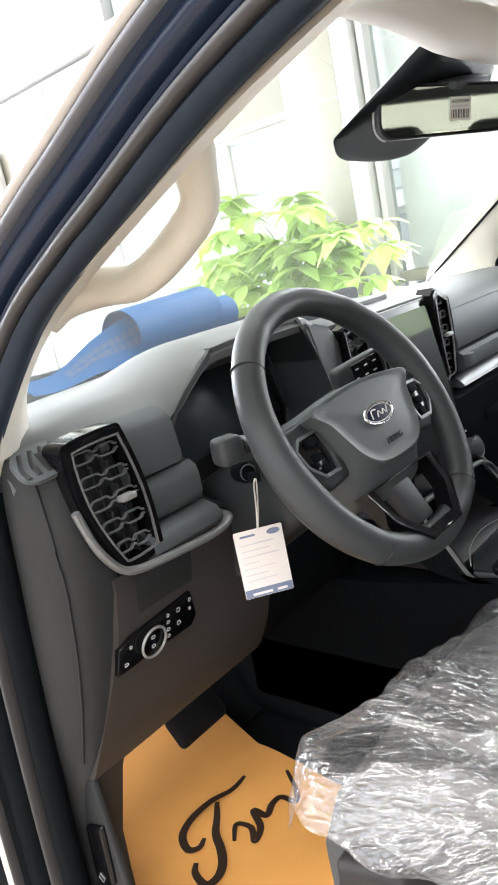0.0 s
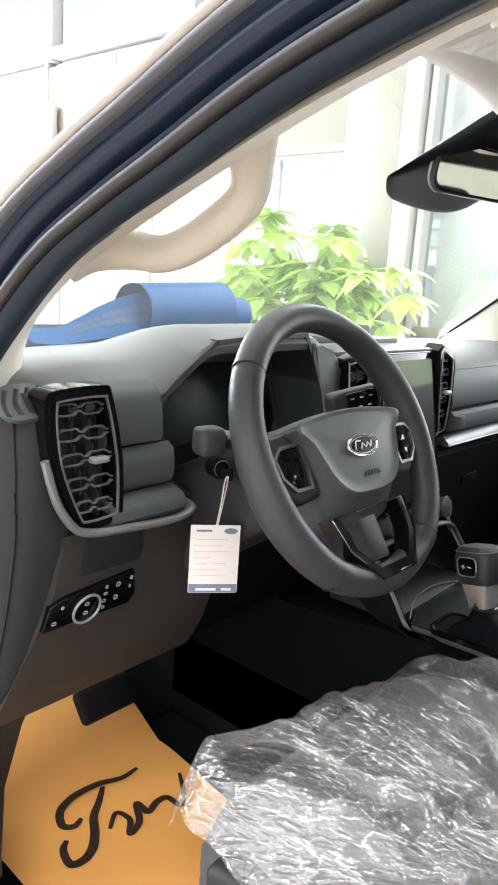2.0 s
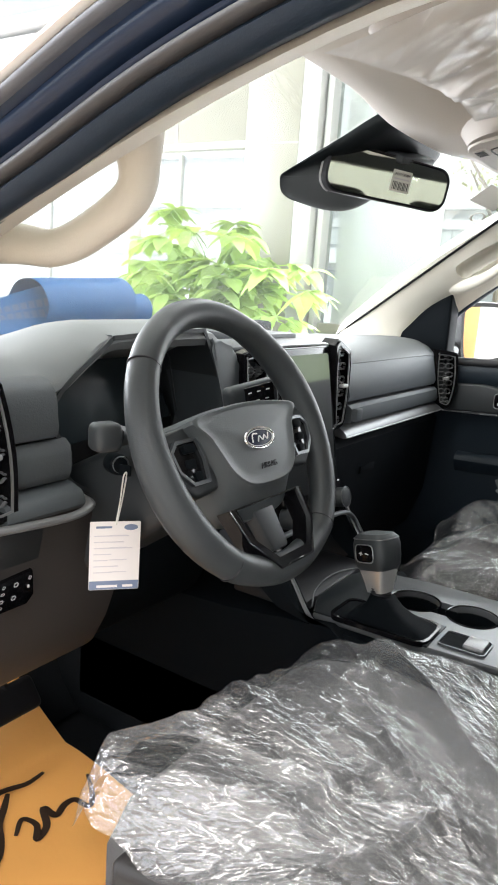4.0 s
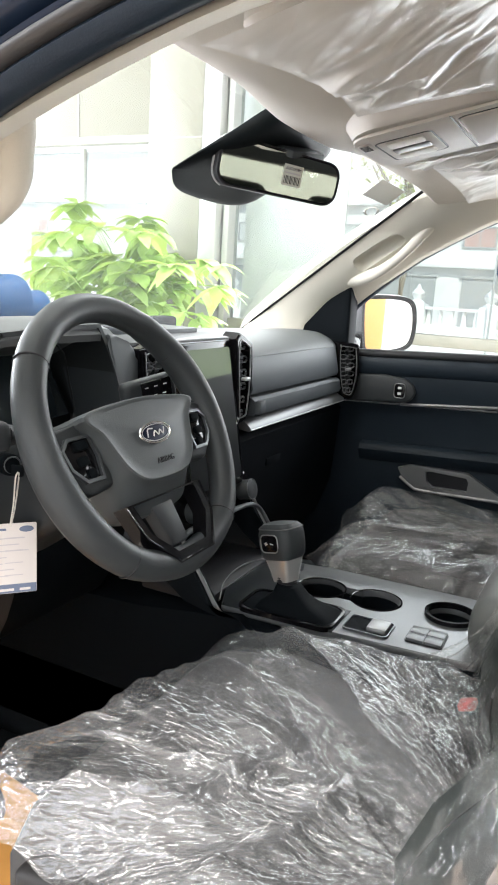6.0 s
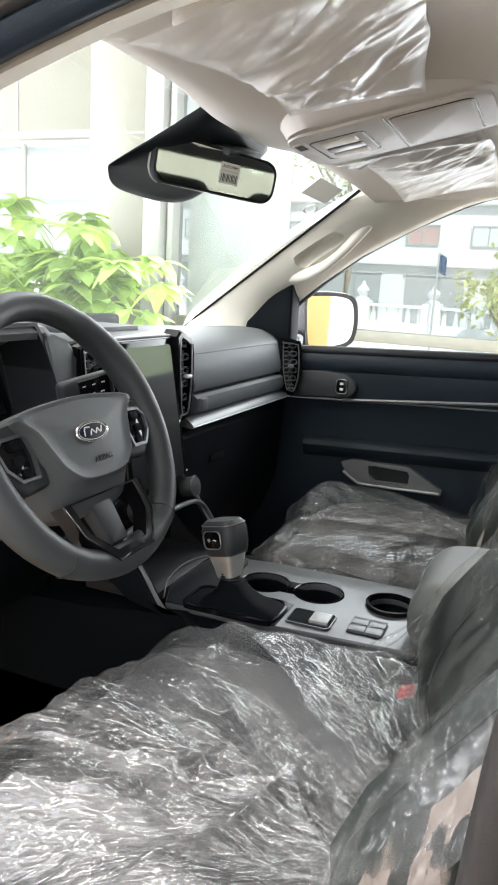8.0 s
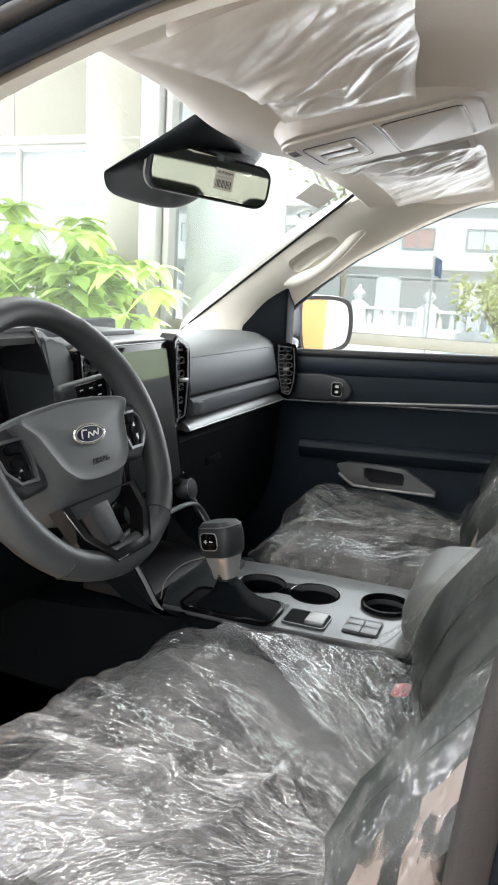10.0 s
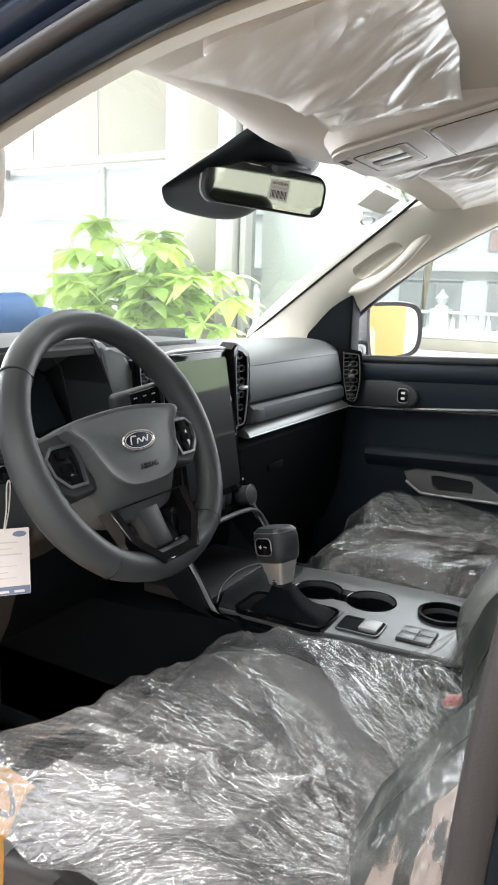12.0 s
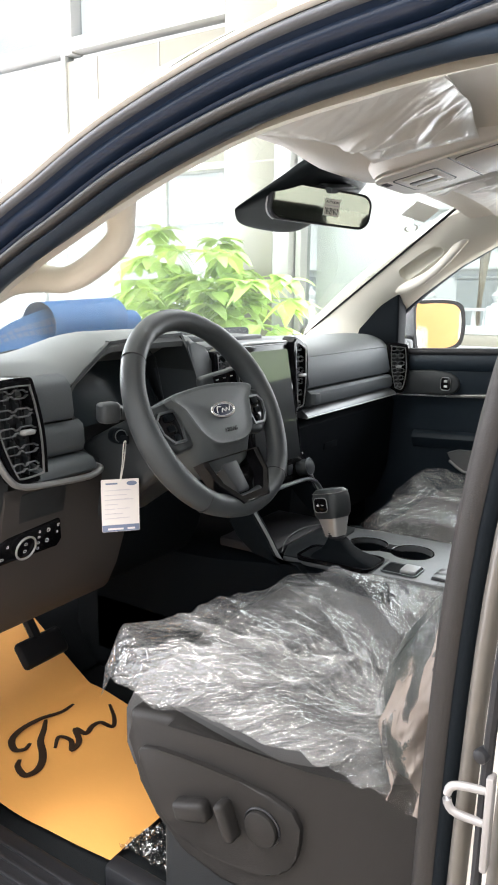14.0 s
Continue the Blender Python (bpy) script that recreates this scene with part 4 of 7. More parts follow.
part("loop", T([(-0.787, -0.516, 0.953), (-0.790, -0.494, 0.951), (-0.791, -0.487, 0.945), (-0.791, -0.487, 0.933), (-0.790, -0.494, 0.926), (-0.787, -0.516, 0.924)], 0.0036, 10, sm=3), STRIKER, striker)
part("plate", B((-0.786, -0.518, 0.925), (0.012, 0.006, 0.085), 0.002), STRIKER, striker)
part("bolt", C((-0.786, -0.510, 0.982), (-1, 0.3, 0), 0.006, 0.012, 14, 0.002), RUBBER, striker)


# grab handles
def grab_handle(sg):
    h = thing("grab_handle", (sg * 0.65, 0.05, 1.38), "beige moulded grab handle on the windshield pillar", "handle", "grab handles")
    pts = [(0.668, 0.190, 1.348), (0.655, 0.168, 1.350), (0.642, 0.130, 1.349), (0.637, 0.097, 1.347), (0.634, 0.064, 1.357), (0.634, 0.016, 1.383), (0.634, 0.000, 1.400), (0.636, -0.003, 1.418), (0.642, -0.006, 1.436), (0.652, -0.004, 1.450)]
    path = smooth_path([(sg * x, y, z) for x, y, z in pts], 5)
    k = len(path)
    rad = [0.0168 + 0.016 * abs(2 * i / (k - 1) - 1) ** 4 for i in range(k)]
    part("grip", tube(bmesh.new(), path, rad, 14, False, 0.95, (1, 0, 0)), BEIGE, h)
    for p in (path[0], path[-1]):
        part("mount", B(p + Vector((sg * 0.012, 0.0, 0.0)), (0.02, 0.05, 0.04), 0.009, 3, rotm(-35, 0, 0)), BEIGE, h)
    return h


grab_handle(-1)
hR = thing("grab_handle", (0.70, 0.08, 1.42), "beige moulded grab handle on the windshield pillar", "handle", "grab handles")
pR = smooth_path([(0.668, 0.165, 1.358), (0.657, 0.128, 1.362), (0.648, 0.090, 1.376), (0.644, 0.052, 1.402), (0.641, 0.018, 1.434), (0.641, -0.010, 1.468), (0.646, -0.026, 1.490), (0.655, -0.038, 1.500)], 5)
part("grip", tube(bmesh.new(), pR, [0.021 - 0.009 * math.sin(math.pi * i / (len(pR) - 1)) for i in range(len(pR))], 12, False, 0.8, (1, 0, 0)), BEIGE, hR)
part("mount", B(pR[-1] + Vector((0.016, 0.004, 0.0)), (0.03, 0.07, 0.044), 0.012, 3, rotm(-38, 0, 0)), BEIGE, hR)
cut(far_pillar, B((0.632, 0.088, 1.424), (0.036, 0.135, 0.044), 0.016, 3, rotm(-38, 0, 0)))

# ---- dashboard ----
dash = thing("dashboard", (0, 0.35, 0.9), "dark grey soft dashboard with silver trim strips", "dashboard")


def rear_edge(x):
    return 0.200 - 0.016 * sstep(0.1, 0.2, x) + 0.03 * (1 - sstep(-0.72, -0.66, x))


def hoodf(x):
    return sstep(-0.555, -0.44, x) * (1 - sstep(-0.255, -0.17, x))


def dash_ring(x):
    u = x / 0.72
    yf, yr = 0.60 - 0.15 * u * u, rear_edge(x)
    h = hoodf(x)
    pts = []
    for i in range(13):
        t = i / 12
        y = yf + (yr - yf) * t
        z = 1.212 + 0.008 * math.sin(math.pi * t) + 0.052 * h * sstep(0.15, 0.85, t) + 0.010 * sstep(0.3, 0.8, t) * (1 - h)
        z -= 0.022 * sstep(0.86, 1.0, t) * (1 - h) + 0.008 * sstep(0.94, 1.0, t) * h
        z -= 0.016 * sstep(0.60, 0.74, abs(x))
        pts.append((x, y, z))
    zr = pts[-1][2]
    return pts + [(x, yr - 0.004, zr - 0.008), (x, yr + 0.002, zr - 0.018), (x, yr + 0.05, zr - 0.022), (x, 0.42, 1.16), (x, yf, 1.15)]


part("dash_top", loft(bmesh.new(), [dash_ring(-0.735 + 1.47 * i / 84) for i in range(85)]), DASH, dash)
part("centre_speaker", P([(0.0, 0.42), (0.18, 0.43), (0.145, 0.285), (-0.045, 0.285)], lambda u, v, w: (u, v, 1.222 + w + 0.02 * (0.43 - v)), 0, 0.016, 0.004), PLASTIC, dash, "raised speaker grille")
part("core", B((0, 0.44, 1.02), (1.40, 0.26, 0.26), 0.03), PLASTIC_LOW, dash)


def xloft(name, xs, prof, material, label="", bow=None):
    """Trim that runs across the cab: prof is a ring of (y, z); bow(x) shifts y."""
    rings = [[(x, y + (bow(x) if bow else 0), z) for y, z in prof] for x in xs]
    return part(name, loft(bmesh.new(), rings), material, dash, label)


def lin(a, b, n):
    return [a + (b - a) * i / n for i in range(n + 1)]


# passenger side
xloft("passenger_pad", lin(0.162, 0.640, 12), [(0.20, 1.205), (0.186, 1.200), (0.178, 1.185), (0.166, 1.130), (0.170, 1.120), (0.21, 1.116), (0.23, 1.20)], PADDED)
xloft("lower_pad", lin(0.162, 0.640, 12), [(0.21, 1.113), (0.168, 1.114), (0.160, 1.108), (0.156, 1.088), (0.160, 1.079), (0.21, 1.076)], PADDED)
xloft("silver_strip", lin(0.130, 0.655, 12), [(0.21, 1.077), (0.166, 1.074), (0.151, 1.063), (0.149, 1.057), (0.154, 1.054), (0.21, 1.060)], STRIP, "brushed silver strip")
part("strip_edge", T([(0.132, 0.1495, 1.0575), (0.40, 0.1485, 1.0575), (0.650, 0.1495, 1.0575)], 0.0016, 6), SATIN, dash, "bright lower edge of the strip")
# Shade below the dash is in the near-black base colour.
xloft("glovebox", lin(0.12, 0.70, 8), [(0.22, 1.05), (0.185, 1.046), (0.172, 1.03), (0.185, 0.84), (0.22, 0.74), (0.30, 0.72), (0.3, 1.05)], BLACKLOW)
part("glovebox_latch", B((0.30, 0.176, 0.965), (0.07, 0.006, 0.016), 0.002), BLACKLOW, dash)
part("pad_tab", B((0.172, 0.152, 1.097), (0.026, 0.014, 0.026), 0.004), PADDED, dash)
# driver side
xloft("driver_pad", lin(-0.628, -0.546, 6), [(0.26, 1.214), (0.216, 1.211), (0.200, 1.206), (0.191, 1.196), (0.188, 1.183), (0.185, 1.153), (0.188, 1.145), (0.195, 1.142), (0.25, 1.141)], PADDED)
xloft("driver_pad_edge", lin(-0.546, -0.532, 3), [(0.25, 1.190), (0.215, 1.186), (0.205, 1.175), (0.200, 1.153), (0.204, 1.145), (0.25, 1.141)], PADDED)
xloft("lower_pad", lin(-0.616, -0.528, 6), [(0.24, 1.139), (0.194, 1.140), (0.186, 1.134), (0.183, 1.124), (0.183, 1.103), (0.187, 1.094), (0.194, 1.090), (0.24, 1.089)], PADDED)
shelf = [(0.24, 1.089), (0.190, 1.088), (0.172, 1.082), (0.166, 1.074), (0.166, 1.066), (0.172, 1.060), (0.24, 1.060)]
xloft("shelf", lin(-0.63, -0.522, 6), shelf, PADDED)
lip = smooth_path([(-0.708, 0.176, 1.145), (-0.698, 0.170, 1.103), (-0.680, 0.167, 1.074), (-0.660, 0.166, 1.064), (-0.625, 0.165, 1.060), (-0.543, 0.163, 1.056), (-0.514, 0.166, 1.063), (-0.512, 0.185, 1.068)], 6)
part("silver_lip", tube(bmesh.new(), lip, 0.0065, 10, False, 0.7), PULLMET, dash, "brushed silver lip under the vent")
# lower driver panel
lower = [(0.21, 1.062), (0.190, 1.055), (0.190, 1.04), (0.200, 0.985), (0.216, 0.93), (0.240, 0.86), (0.264, 0.814), (0.275, 0.803), (0.30, 0.806), (0.34, 0.84), (0.33, 1.04)]
part("knee_panel", loft(bmesh.new(), [[(-0.405 + (x + 0.405) * (1 + 0.15 * sstep(1.03, 0.82, z)), y, z) for y, z in lower] for x in lin(-0.676, -0.405, 10)]), KNEE, dash)
# Same profile as the knee panel, with its shade put into the colour.
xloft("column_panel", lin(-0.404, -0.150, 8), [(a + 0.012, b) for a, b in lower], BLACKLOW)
part("side_panel", loft(bmesh.new(), [[(-0.668, y, z), (-0.706, y - 0.001, z), (-0.724, y + 0.012, z), (-0.738, y + 0.045, z), (-0.742, y + 0.16, z), (-0.66, y + 0.16, z)]
                                      for y, z in ((0.212, 1.206), (0.200, 1.198), (0.193, 1.18), (0.190, 1.13), (0.190, 1.07), (0.196, 1.03), (0.206, 0.98), (0.224, 0.92), (0.254, 0.84), (0.280, 0.79), (0.32, 0.68), (0.335, 0.50))]), PLASTIC_LOW, dash)
part("kick_panel", B((0.71, 0.44, 0.78), (0.07, 0.36, 0.72), 0.02, 3), BLACKLOW, dash)
part("kick_trim", P([(0.345, 0.80), (0.268, 0.81), (0.252, 0.62), (0.335, 0.56)], lambda u, v, w: (-0.716 - w, u, v), -0.006, 0.004, 0.004, 3), PLASTIC_LOW, dash)
lever_ = part("bonnet_release", P([(0.302, 0.741), (0.267, 0.752), (0.275, 0.664), (0.315, 0.643)], lambda u, v, w: (-0.720 - w, u, v), -0.002, 0.006, 0.004, 3), GLOSS, dash, "black bonnet release lever")
part("release_symbol", T([(-0.7268, 0.289, 0.670), (-0.7268, 0.296, 0.675), (-0.7268, 0.301, 0.668), (-0.7268, 0.294, 0.663)], 0.0008, 5, True), PULLMET, lever_)
part("kick_panel", B((-0.70, 0.43, 0.72), (0.05, 0.24, 0.56), 0.02, 3), PLASTIC_LOW, dash)
part("panel_seam", T([(-0.7245, y + 0.0115, z) for y, z in ((0.193, 1.18), (0.190, 1.13), (0.190, 1.07), (0.196, 1.03), (0.206, 0.98), (0.224, 0.92), (0.254, 0.84))], 0.0014, 6, sm=3), RUBBER, dash)
part("fuse_cover", P(rounded(0.088, 0.052, 0.008, 3, -0.606, 1.020), lambda u, v, w: (u, 0.1925 + w + 0.20 * (1.03 - v), v), -0.0012, 0.01, 0.001), PLASTIC_LOW, dash)
SW = frame_of((-0.628, 0.2030, 0.966), (1, 0.0, 0.03), (0.0, -0.25, 0.97), (0, -0.97, -0.25))
switchp = part("light_switch", P([(-0.062, -0.020), (-0.058, 0.012), (-0.040, 0.019), (0.055, 0.025), (0.064, -0.012), (0.056, -0.023)], SW, -0.006, 0.003, 0.0015), GLOSS, dash, "black headlight switch panel")
part("dial", C(SW(-0.013, 0.0, 0.004), SW(0, 0, 1) - SW(0, 0, 0), 0.0165, 0.008, 28, 0.0015), GLOSS, switchp)
ringp = [SW(-0.013 + 0.0178 * math.cos(a), 0.0178 * math.sin(a), 0.010) for a in [2 * math.pi * i / 32 for i in range(32)]]
part("dial_ring", T(ringp, 0.0016, 6, True), SATIN, switchp, "silver dial ring")
for a, b, w, h in ((-0.013, 0.006, 0.008, 0.005), (-0.013, -0.006, 0.008, 0.005), (0.016, 0.015, 0.005, 0.005), (0.016, 0.006, 0.007, 0.004), (0.016, -0.004, 0.007, 0.005), (0.016, -0.013, 0.006, 0.005),
                   (0.033, 0.013, 0.008, 0.007), (0.033, -0.005, 0.008, 0.007), (0.052, 0.016, 0.005, 0.006), (0.052, 0.004, 0.003, 0.005), (-0.042, 0.008, 0.005, 0.005), (-0.050, -0.010, 0.008, 0.005)):
    zz = 0.0086 if a == -0.013 else 0.0036
    part("symbol", T([SW(a + q * w * 0.34, b + r * h * 0.36, zz) for q, r in ((-1, -0.6), (-0.5, -1), (0.7, -1), (1, 0.2), (0.4, 1), (-0.8, 1))], 0.0005, 4, True), ICON, switchp)



LOUVRE = mat("grey_louvre_plastic", (0.095, 0.10, 0.105), 0.35)


# air vents: a frame round a dark duct, wavy louvres, a tab
def vent(outline, y, lean, rows, tab, name="air_vent", turn=0.0):
    flat = face_y(y, lean, 1.12)
    x00 = min(p[0] for p in outline)
    ct, st = math.cos(turn), math.sin(turn)

    def pl(u, v, w):
        p = flat(u, v, w)
        dx, dy = p[0] - x00, p[1] - y
        return (x00 + dx * ct + dy * st, y - dx * st + dy * ct, p[2])

    outline = [(p.x, p.y) for p in smooth_path([(a, b, 0) for a, b in outline], 3, True)]
    v = part(name, ring_prism(bmesh.new(), outline, shrink(outline, 0.0075), pl, -0.004, 0.03), GLOSS, dash, "gloss black vent frame")
    inn = shrink(outline, 0.0085)
    part("outer_bevel", ring_prism(bmesh.new(), shrink(outline, -0.003), shrink(outline, 0.0015), pl, 0.0, 0.03), GLOSS, v)
    part("rim", ring_prism(bmesh.new(), shrink(outline, 0.0065), inn, pl, -0.0050, -0.0025), PULLMET, v, "thin silver vent rim")
    part("duct", P(inn, pl, 0.022, 0.03), RUBBER, v)
    zs = [p[1] for p in inn]
    z0, z1 = min(zs), max(zs)
    for r in range(rows):
        zc = z1 - (r + 0.5) * (z1 - z0) / rows
        xs = []
        for a, b in zip(inn, inn[1:] + inn[:1]):
            if (a[1] - zc) * (b[1] - zc) < 0:
                xs.append(a[0] + (b[0] - a[0]) * (zc - a[1]) / (b[1] - a[1]))
        if len(xs) < 2:
            continue
        x0, x1 = min(xs) + 0.001, max(xs) - 0.001
        for sgn, dz in ((1, 0.0052), (-1, -0.0052)):
            pts = []
            for i in range(25):
                t = i / 24
                wv = abs(((t * 2.0) % 1.0) - 0.5) * 2
                zz = zc + sgn * (0.0058 - 0.0038 * sstep(0.55, 0.9, wv))
                pts.append(pl(x0 + (x1 - x0) * t, zz, 0.004))
            part("louvre", tube(bmesh.new(), pts, 0.0012, 6, False, 2.2, (0, 1, 0)), LOUVRE, v)
        for i in range(1, 3):
            xx = x0 + (x1 - x0) * i / 3
            part("vane", B(pl(xx, zc, 0.012), (0.0015, 0.012, (z1 - z0) / rows), 0), PLASTIC, v)
    tx, tz = tab
    part("tab", B(pl(tx, tz, -0.006), (0.020, 0.012, 0.007), 0.0025, 2), SATIN, v, "silver vent tab")
    return v


vent([(-0.694, 1.210), (-0.640, 1.212), (-0.629, 1.203), (-0.616, 1.141), (-0.615, 1.084), (-0.621, 1.071), (-0.664, 1.068), (-0.677, 1.079), (-0.695, 1.122), (-0.703, 1.158), (-0.704, 1.200)], 0.174, 0.04, 5, (-0.648, 1.140))
vent([(0.648, 1.200), (0.690, 1.196), (0.700, 1.186), (0.704, 1.120), (0.690, 1.066), (0.662, 1.068), (0.655, 1.078), (0.644, 1.130), (0.642, 1.192)], 0.172, 0.06, 6, (0.672, 1.135), turn=0.75)
vent([(-0.172, 1.222), (-0.112, 1.228), (-0.106, 1.222), (-0.106, 1.085), (-0.112, 1.078), (-0.140, 1.080), (-0.152, 1.090), (-0.172, 1.150), (-0.178, 1.212)], 0.185, 0.06, 6, (-0.140, 1.14))
vent([(0.098, 1.228), (0.146, 1.222), (0.156, 1.212), (0.154, 1.150), (0.140, 1.090), (0.128, 1.078), (0.104, 1.076), (0.098, 1.082)], 0.168, 0.06, 6, (0.126, 1.155))
part("centre_surround", P([(-0.20, 1.232), (0.16, 1.232), (0.165, 1.05), (0.135, 0.93), (-0.135, 0.93), (-0.18, 1.05)], face_y(0.205, 0.06, 1.1), 0.0, 0.10, 0.006), PLASTIC, dash)
tablet = part("touchscreen", P(rounded(0.196, 0.262, 0.012, 4, -0.004, 1.098), face_y(0.167, 0.172, 1.1), -0.006, 0.012, 0.003), GLOSS, dash, "tall portrait touchscreen, switched off")
part("display", P(rounded(0.172, 0.236, 0.006, 3, -0.004, 1.098), face_y(0.167, 0.172, 1.1), -0.0075, -0.004), SCREEN, tablet)
part("screen_edge", T([(-0.104, 0.192, 1.228), (-0.06, 0.191, 1.232), (0.06, 0.190, 1.232), (0.096, 0.191, 1.229)], 0.0035, 8, sm=4), SATIN, dash, "bright top edge of the touchscreen")
panel = part("climate_panel", P(rounded(0.26, 0.052, 0.012, 3, 0.0, 0.952), face_y(0.150, 0.25, 0.95), -0.004, 0.05, 0.003), GLOSS, dash, "black climate control panel")
for x in (-0.085, 0.092):
    part("knob", C((x, 0.135, 0.952), (0, 1, -0.25), 0.0185, 0.034, 24, 0.003), PLASTIC, panel)
    part("knob_ring", T([(x + 0.0188 * math.cos(a), 0.120 + 0.0188 * 0.25 * math.sin(a), 0.956 + 0.0188 * math.sin(a)) for a in [2 * math.pi * i / 24 for i in range(24)]], 0.0010, 6, True), GREYMET, panel)
for i in range(5):
    part("key", B((-0.048 + 0.024 * i, 0.148, 0.952), (0.021, 0.008, 0.026), 0.002), PLASTIC, panel)
part("chrome_bar", T([(-0.09, 0.146, 0.982), (0.02, 0.143, 0.984), (0.10, 0.144, 0.982)], 0.002, 6), SATIN, panel)

# instrument binnacle
CHEEK = [(p.x, p.y) for p in smooth_path([(-0.258, 1.246, 0), (-0.222, 1.240, 0), (-0.188, 1.226, 0), (-0.180, 1.190, 0), (-0.180, 1.05, 0), (-0.212, 1.05, 0), (-0.204, 1.10, 0), (-0.226, 1.172, 0)], 4, True)]
part("binnacle_cheek", P(CHEEK, face_y(0.194), 0.0, 0.10, 0.008, 3), PADDED, dash)
BIN = [(-0.548, 1.180), (-0.462, 1.248), (-0.44, 1.256), (-0.29, 1.262), (-0.262, 1.252), (-0.215, 1.165), (-0.19, 1.10), (-0.22, 1.06), (-0.42, 1.045), (-0.515, 1.080), (-0.525, 1.115)]
BIN = [(p.x, p.y) for p in smooth_path([(a, b, 0) for a, b in BIN], 4, True)]
part("binnacle_hood", ring_prism(bmesh.new(), BIN, shrink(BIN, 0.006), face_y(0.196), 0.0, 0.14), PLASTIC, dash)
part("binnacle_floor", P(BIN, face_y(0.32), 0.0, 0.02), RUBBER, dash)
part("instrument_display", P([(-0.525, 1.170), (-0.452, 1.225), (-0.30, 1.232), (-0.262, 1.20), (-0.235, 1.12), (-0.50, 1.10)], face_y(0.285, 0.25, 1.15), 0.0, 0.012, 0.003), CLUSTER, dash, "dark instrument display, switched off")
part("hood_line", T([(-0.50, 0.262, 1.196), (-0.44, 0.262, 1.236), (-0.30, 0.262, 1.243), (-0.268, 0.262, 1.215), (-0.243, 0.262, 1.13)], 0.0015, 6), PLASTIC, dash)

# defroster slots
DF = frame_of((-0.712, 0.207, 1.1990), (1, 0.0, 0.06), (0.12, 0.80, 0.58), (0.0, -0.58, 0.81))
df = part("defroster", P(rounded(0.056, 0.048, 0.018, 5), DF, -0.004, 0.0012, 0.0008), PADDED, dash)
for i in range(4):
    x = -0.0195 + 0.0125 * i
    part("slot", T([DF(x - 0.001, -0.017, 0.001), DF(x - 0.002, -0.002, 0.0014), DF(x + 0.005, 0.016, 0.001)], 0.0036, 6, False, 0.4, sm=3), RUBBER, df)

# ---- steering wheel ----
WC, WT = Vector((-0.4142, 0.0238, 1.1526)), radians(28.4)
WN = Vector((0, -math.cos(WT), math.sin(WT)))
WV = Vector((0, math.sin(WT), math.cos(WT)))
WF = frame_of(WC, (1, 0, 0), WV, WN)
wheel = thing("steering_wheel", WC, "black leather steering wheel with thumb switches and gloss lower spoke", "steering wheel")
rim_pts = []
for i in range(96):
    a = 2 * math.pi * i / 96
    sq = 1 - 0.035 * sstep(-0.75, -1.0, math.sin(a))
    rim_pts.append((0.157 * math.cos(a), 0.157 * math.sin(a) * sq, a))
rings = []
for x, y, a in rim_pts:
    c, rad = WF(x, y, 0), Vector((1, 0, 0)) * math.cos(a) + WV * math.sin(a)
    thick = 0.0160 + 0.0022 * max(0, math.cos(2 * (a - radians(20)))) ** 2
    grip = 0.0018 * (1 if abs(math.cos(a)) > 0.55 else 0)
    rings.append([c + rad * (thick * 1.08 * math.cos(b)) + WN * ((thick + grip) * 1.0 * math.sin(b)) for b in [2 * math.pi * j / 16 for j in range(16)]])
part("rim", loft(bmesh.new(), rings, True, False, True), LEATHER, wheel)
for a in (142, 38, 232, 308):
    aa = radians(a)
    c, rad = WF(0.157 * math.cos(aa), 0.157 * math.sin(aa), 0), Vector((1, 0, 0)) * math.cos(aa) + WV * math.sin(aa)
    part("seam", T([c + rad * (0.0180 * math.cos(b)) + WN * (0.0172 * math.sin(b)) for b in [2 * math.pi * j / 20 for j in range(20)]], 0.0011, 5, True), RUBBER, wheel)


HUB = smooth_path([(-0.098, 0.030, 0), (-0.050, 0.041, 0), (0.0, 0.045, 0), (0.050, 0.041, 0), (0.098, 0.030, 0), (0.094, 0.0, 0), (0.078, -0.046, 0), (0.060, -0.078, 0), (0.034, -0.089, 0), (0.0, -0.091, 0), (-0.034, -0.089, 0), (-0.060, -0.078, 0), (-0.078, -0.046, 0), (-0.094, 0.0, 0)], 4, True)
HUB = [(p.x, p.y) for p in HUB]
FACE = smooth_path([(-0.104, 0.029, 0), (-0.050, 0.0375, 0), (0.0, 0.040, 0), (0.050, 0.0375, 0), (0.104, 0.029, 0), (0.087, 0.008, 0), (0.076, -0.016, 0), (0.064, -0.038, 0), (0.040, -0.0545, 0), (0.0, -0.058, 0), (-0.040, -0.0545, 0), (-0.064, -0.038, 0), (-0.076, -0.016, 0), (-0.087, 0.008, 0)], 4, True)
FACE = [(p.x, p.y) for p in FACE]


def airbag_skin():
    """A padded cover whose flanks rise from the hub's outline to a crisp ridge round the face."""
    rings = [[WF(x, y, -0.046) for x, y in HUB], [WF(x, y, -0.018) for x, y in HUB], [WF(x * 0.985, y * 0.985, -0.010) for x, y in HUB]]
    rings.append([WF(hx * 0.14 + fx * 0.86, hy * 0.14 + fy * 0.86, 0.010) for (hx, hy), (fx, fy) in zip(HUB, FACE)])
    for k, w in ((1.0, 0.0165), (0.985, 0.0195), (0.955, 0.0208), (0.915, 0.0202), (0.87, 0.0190), (0.75, 0.0192), (0.50, 0.0205), (0.25, 0.0214), (0.05, 0.0216)):
        rings.append([WF(x * k, -0.004 * (1 - k) + y * k, w) for x, y in FACE])
    return loft(bmesh.new(), rings)


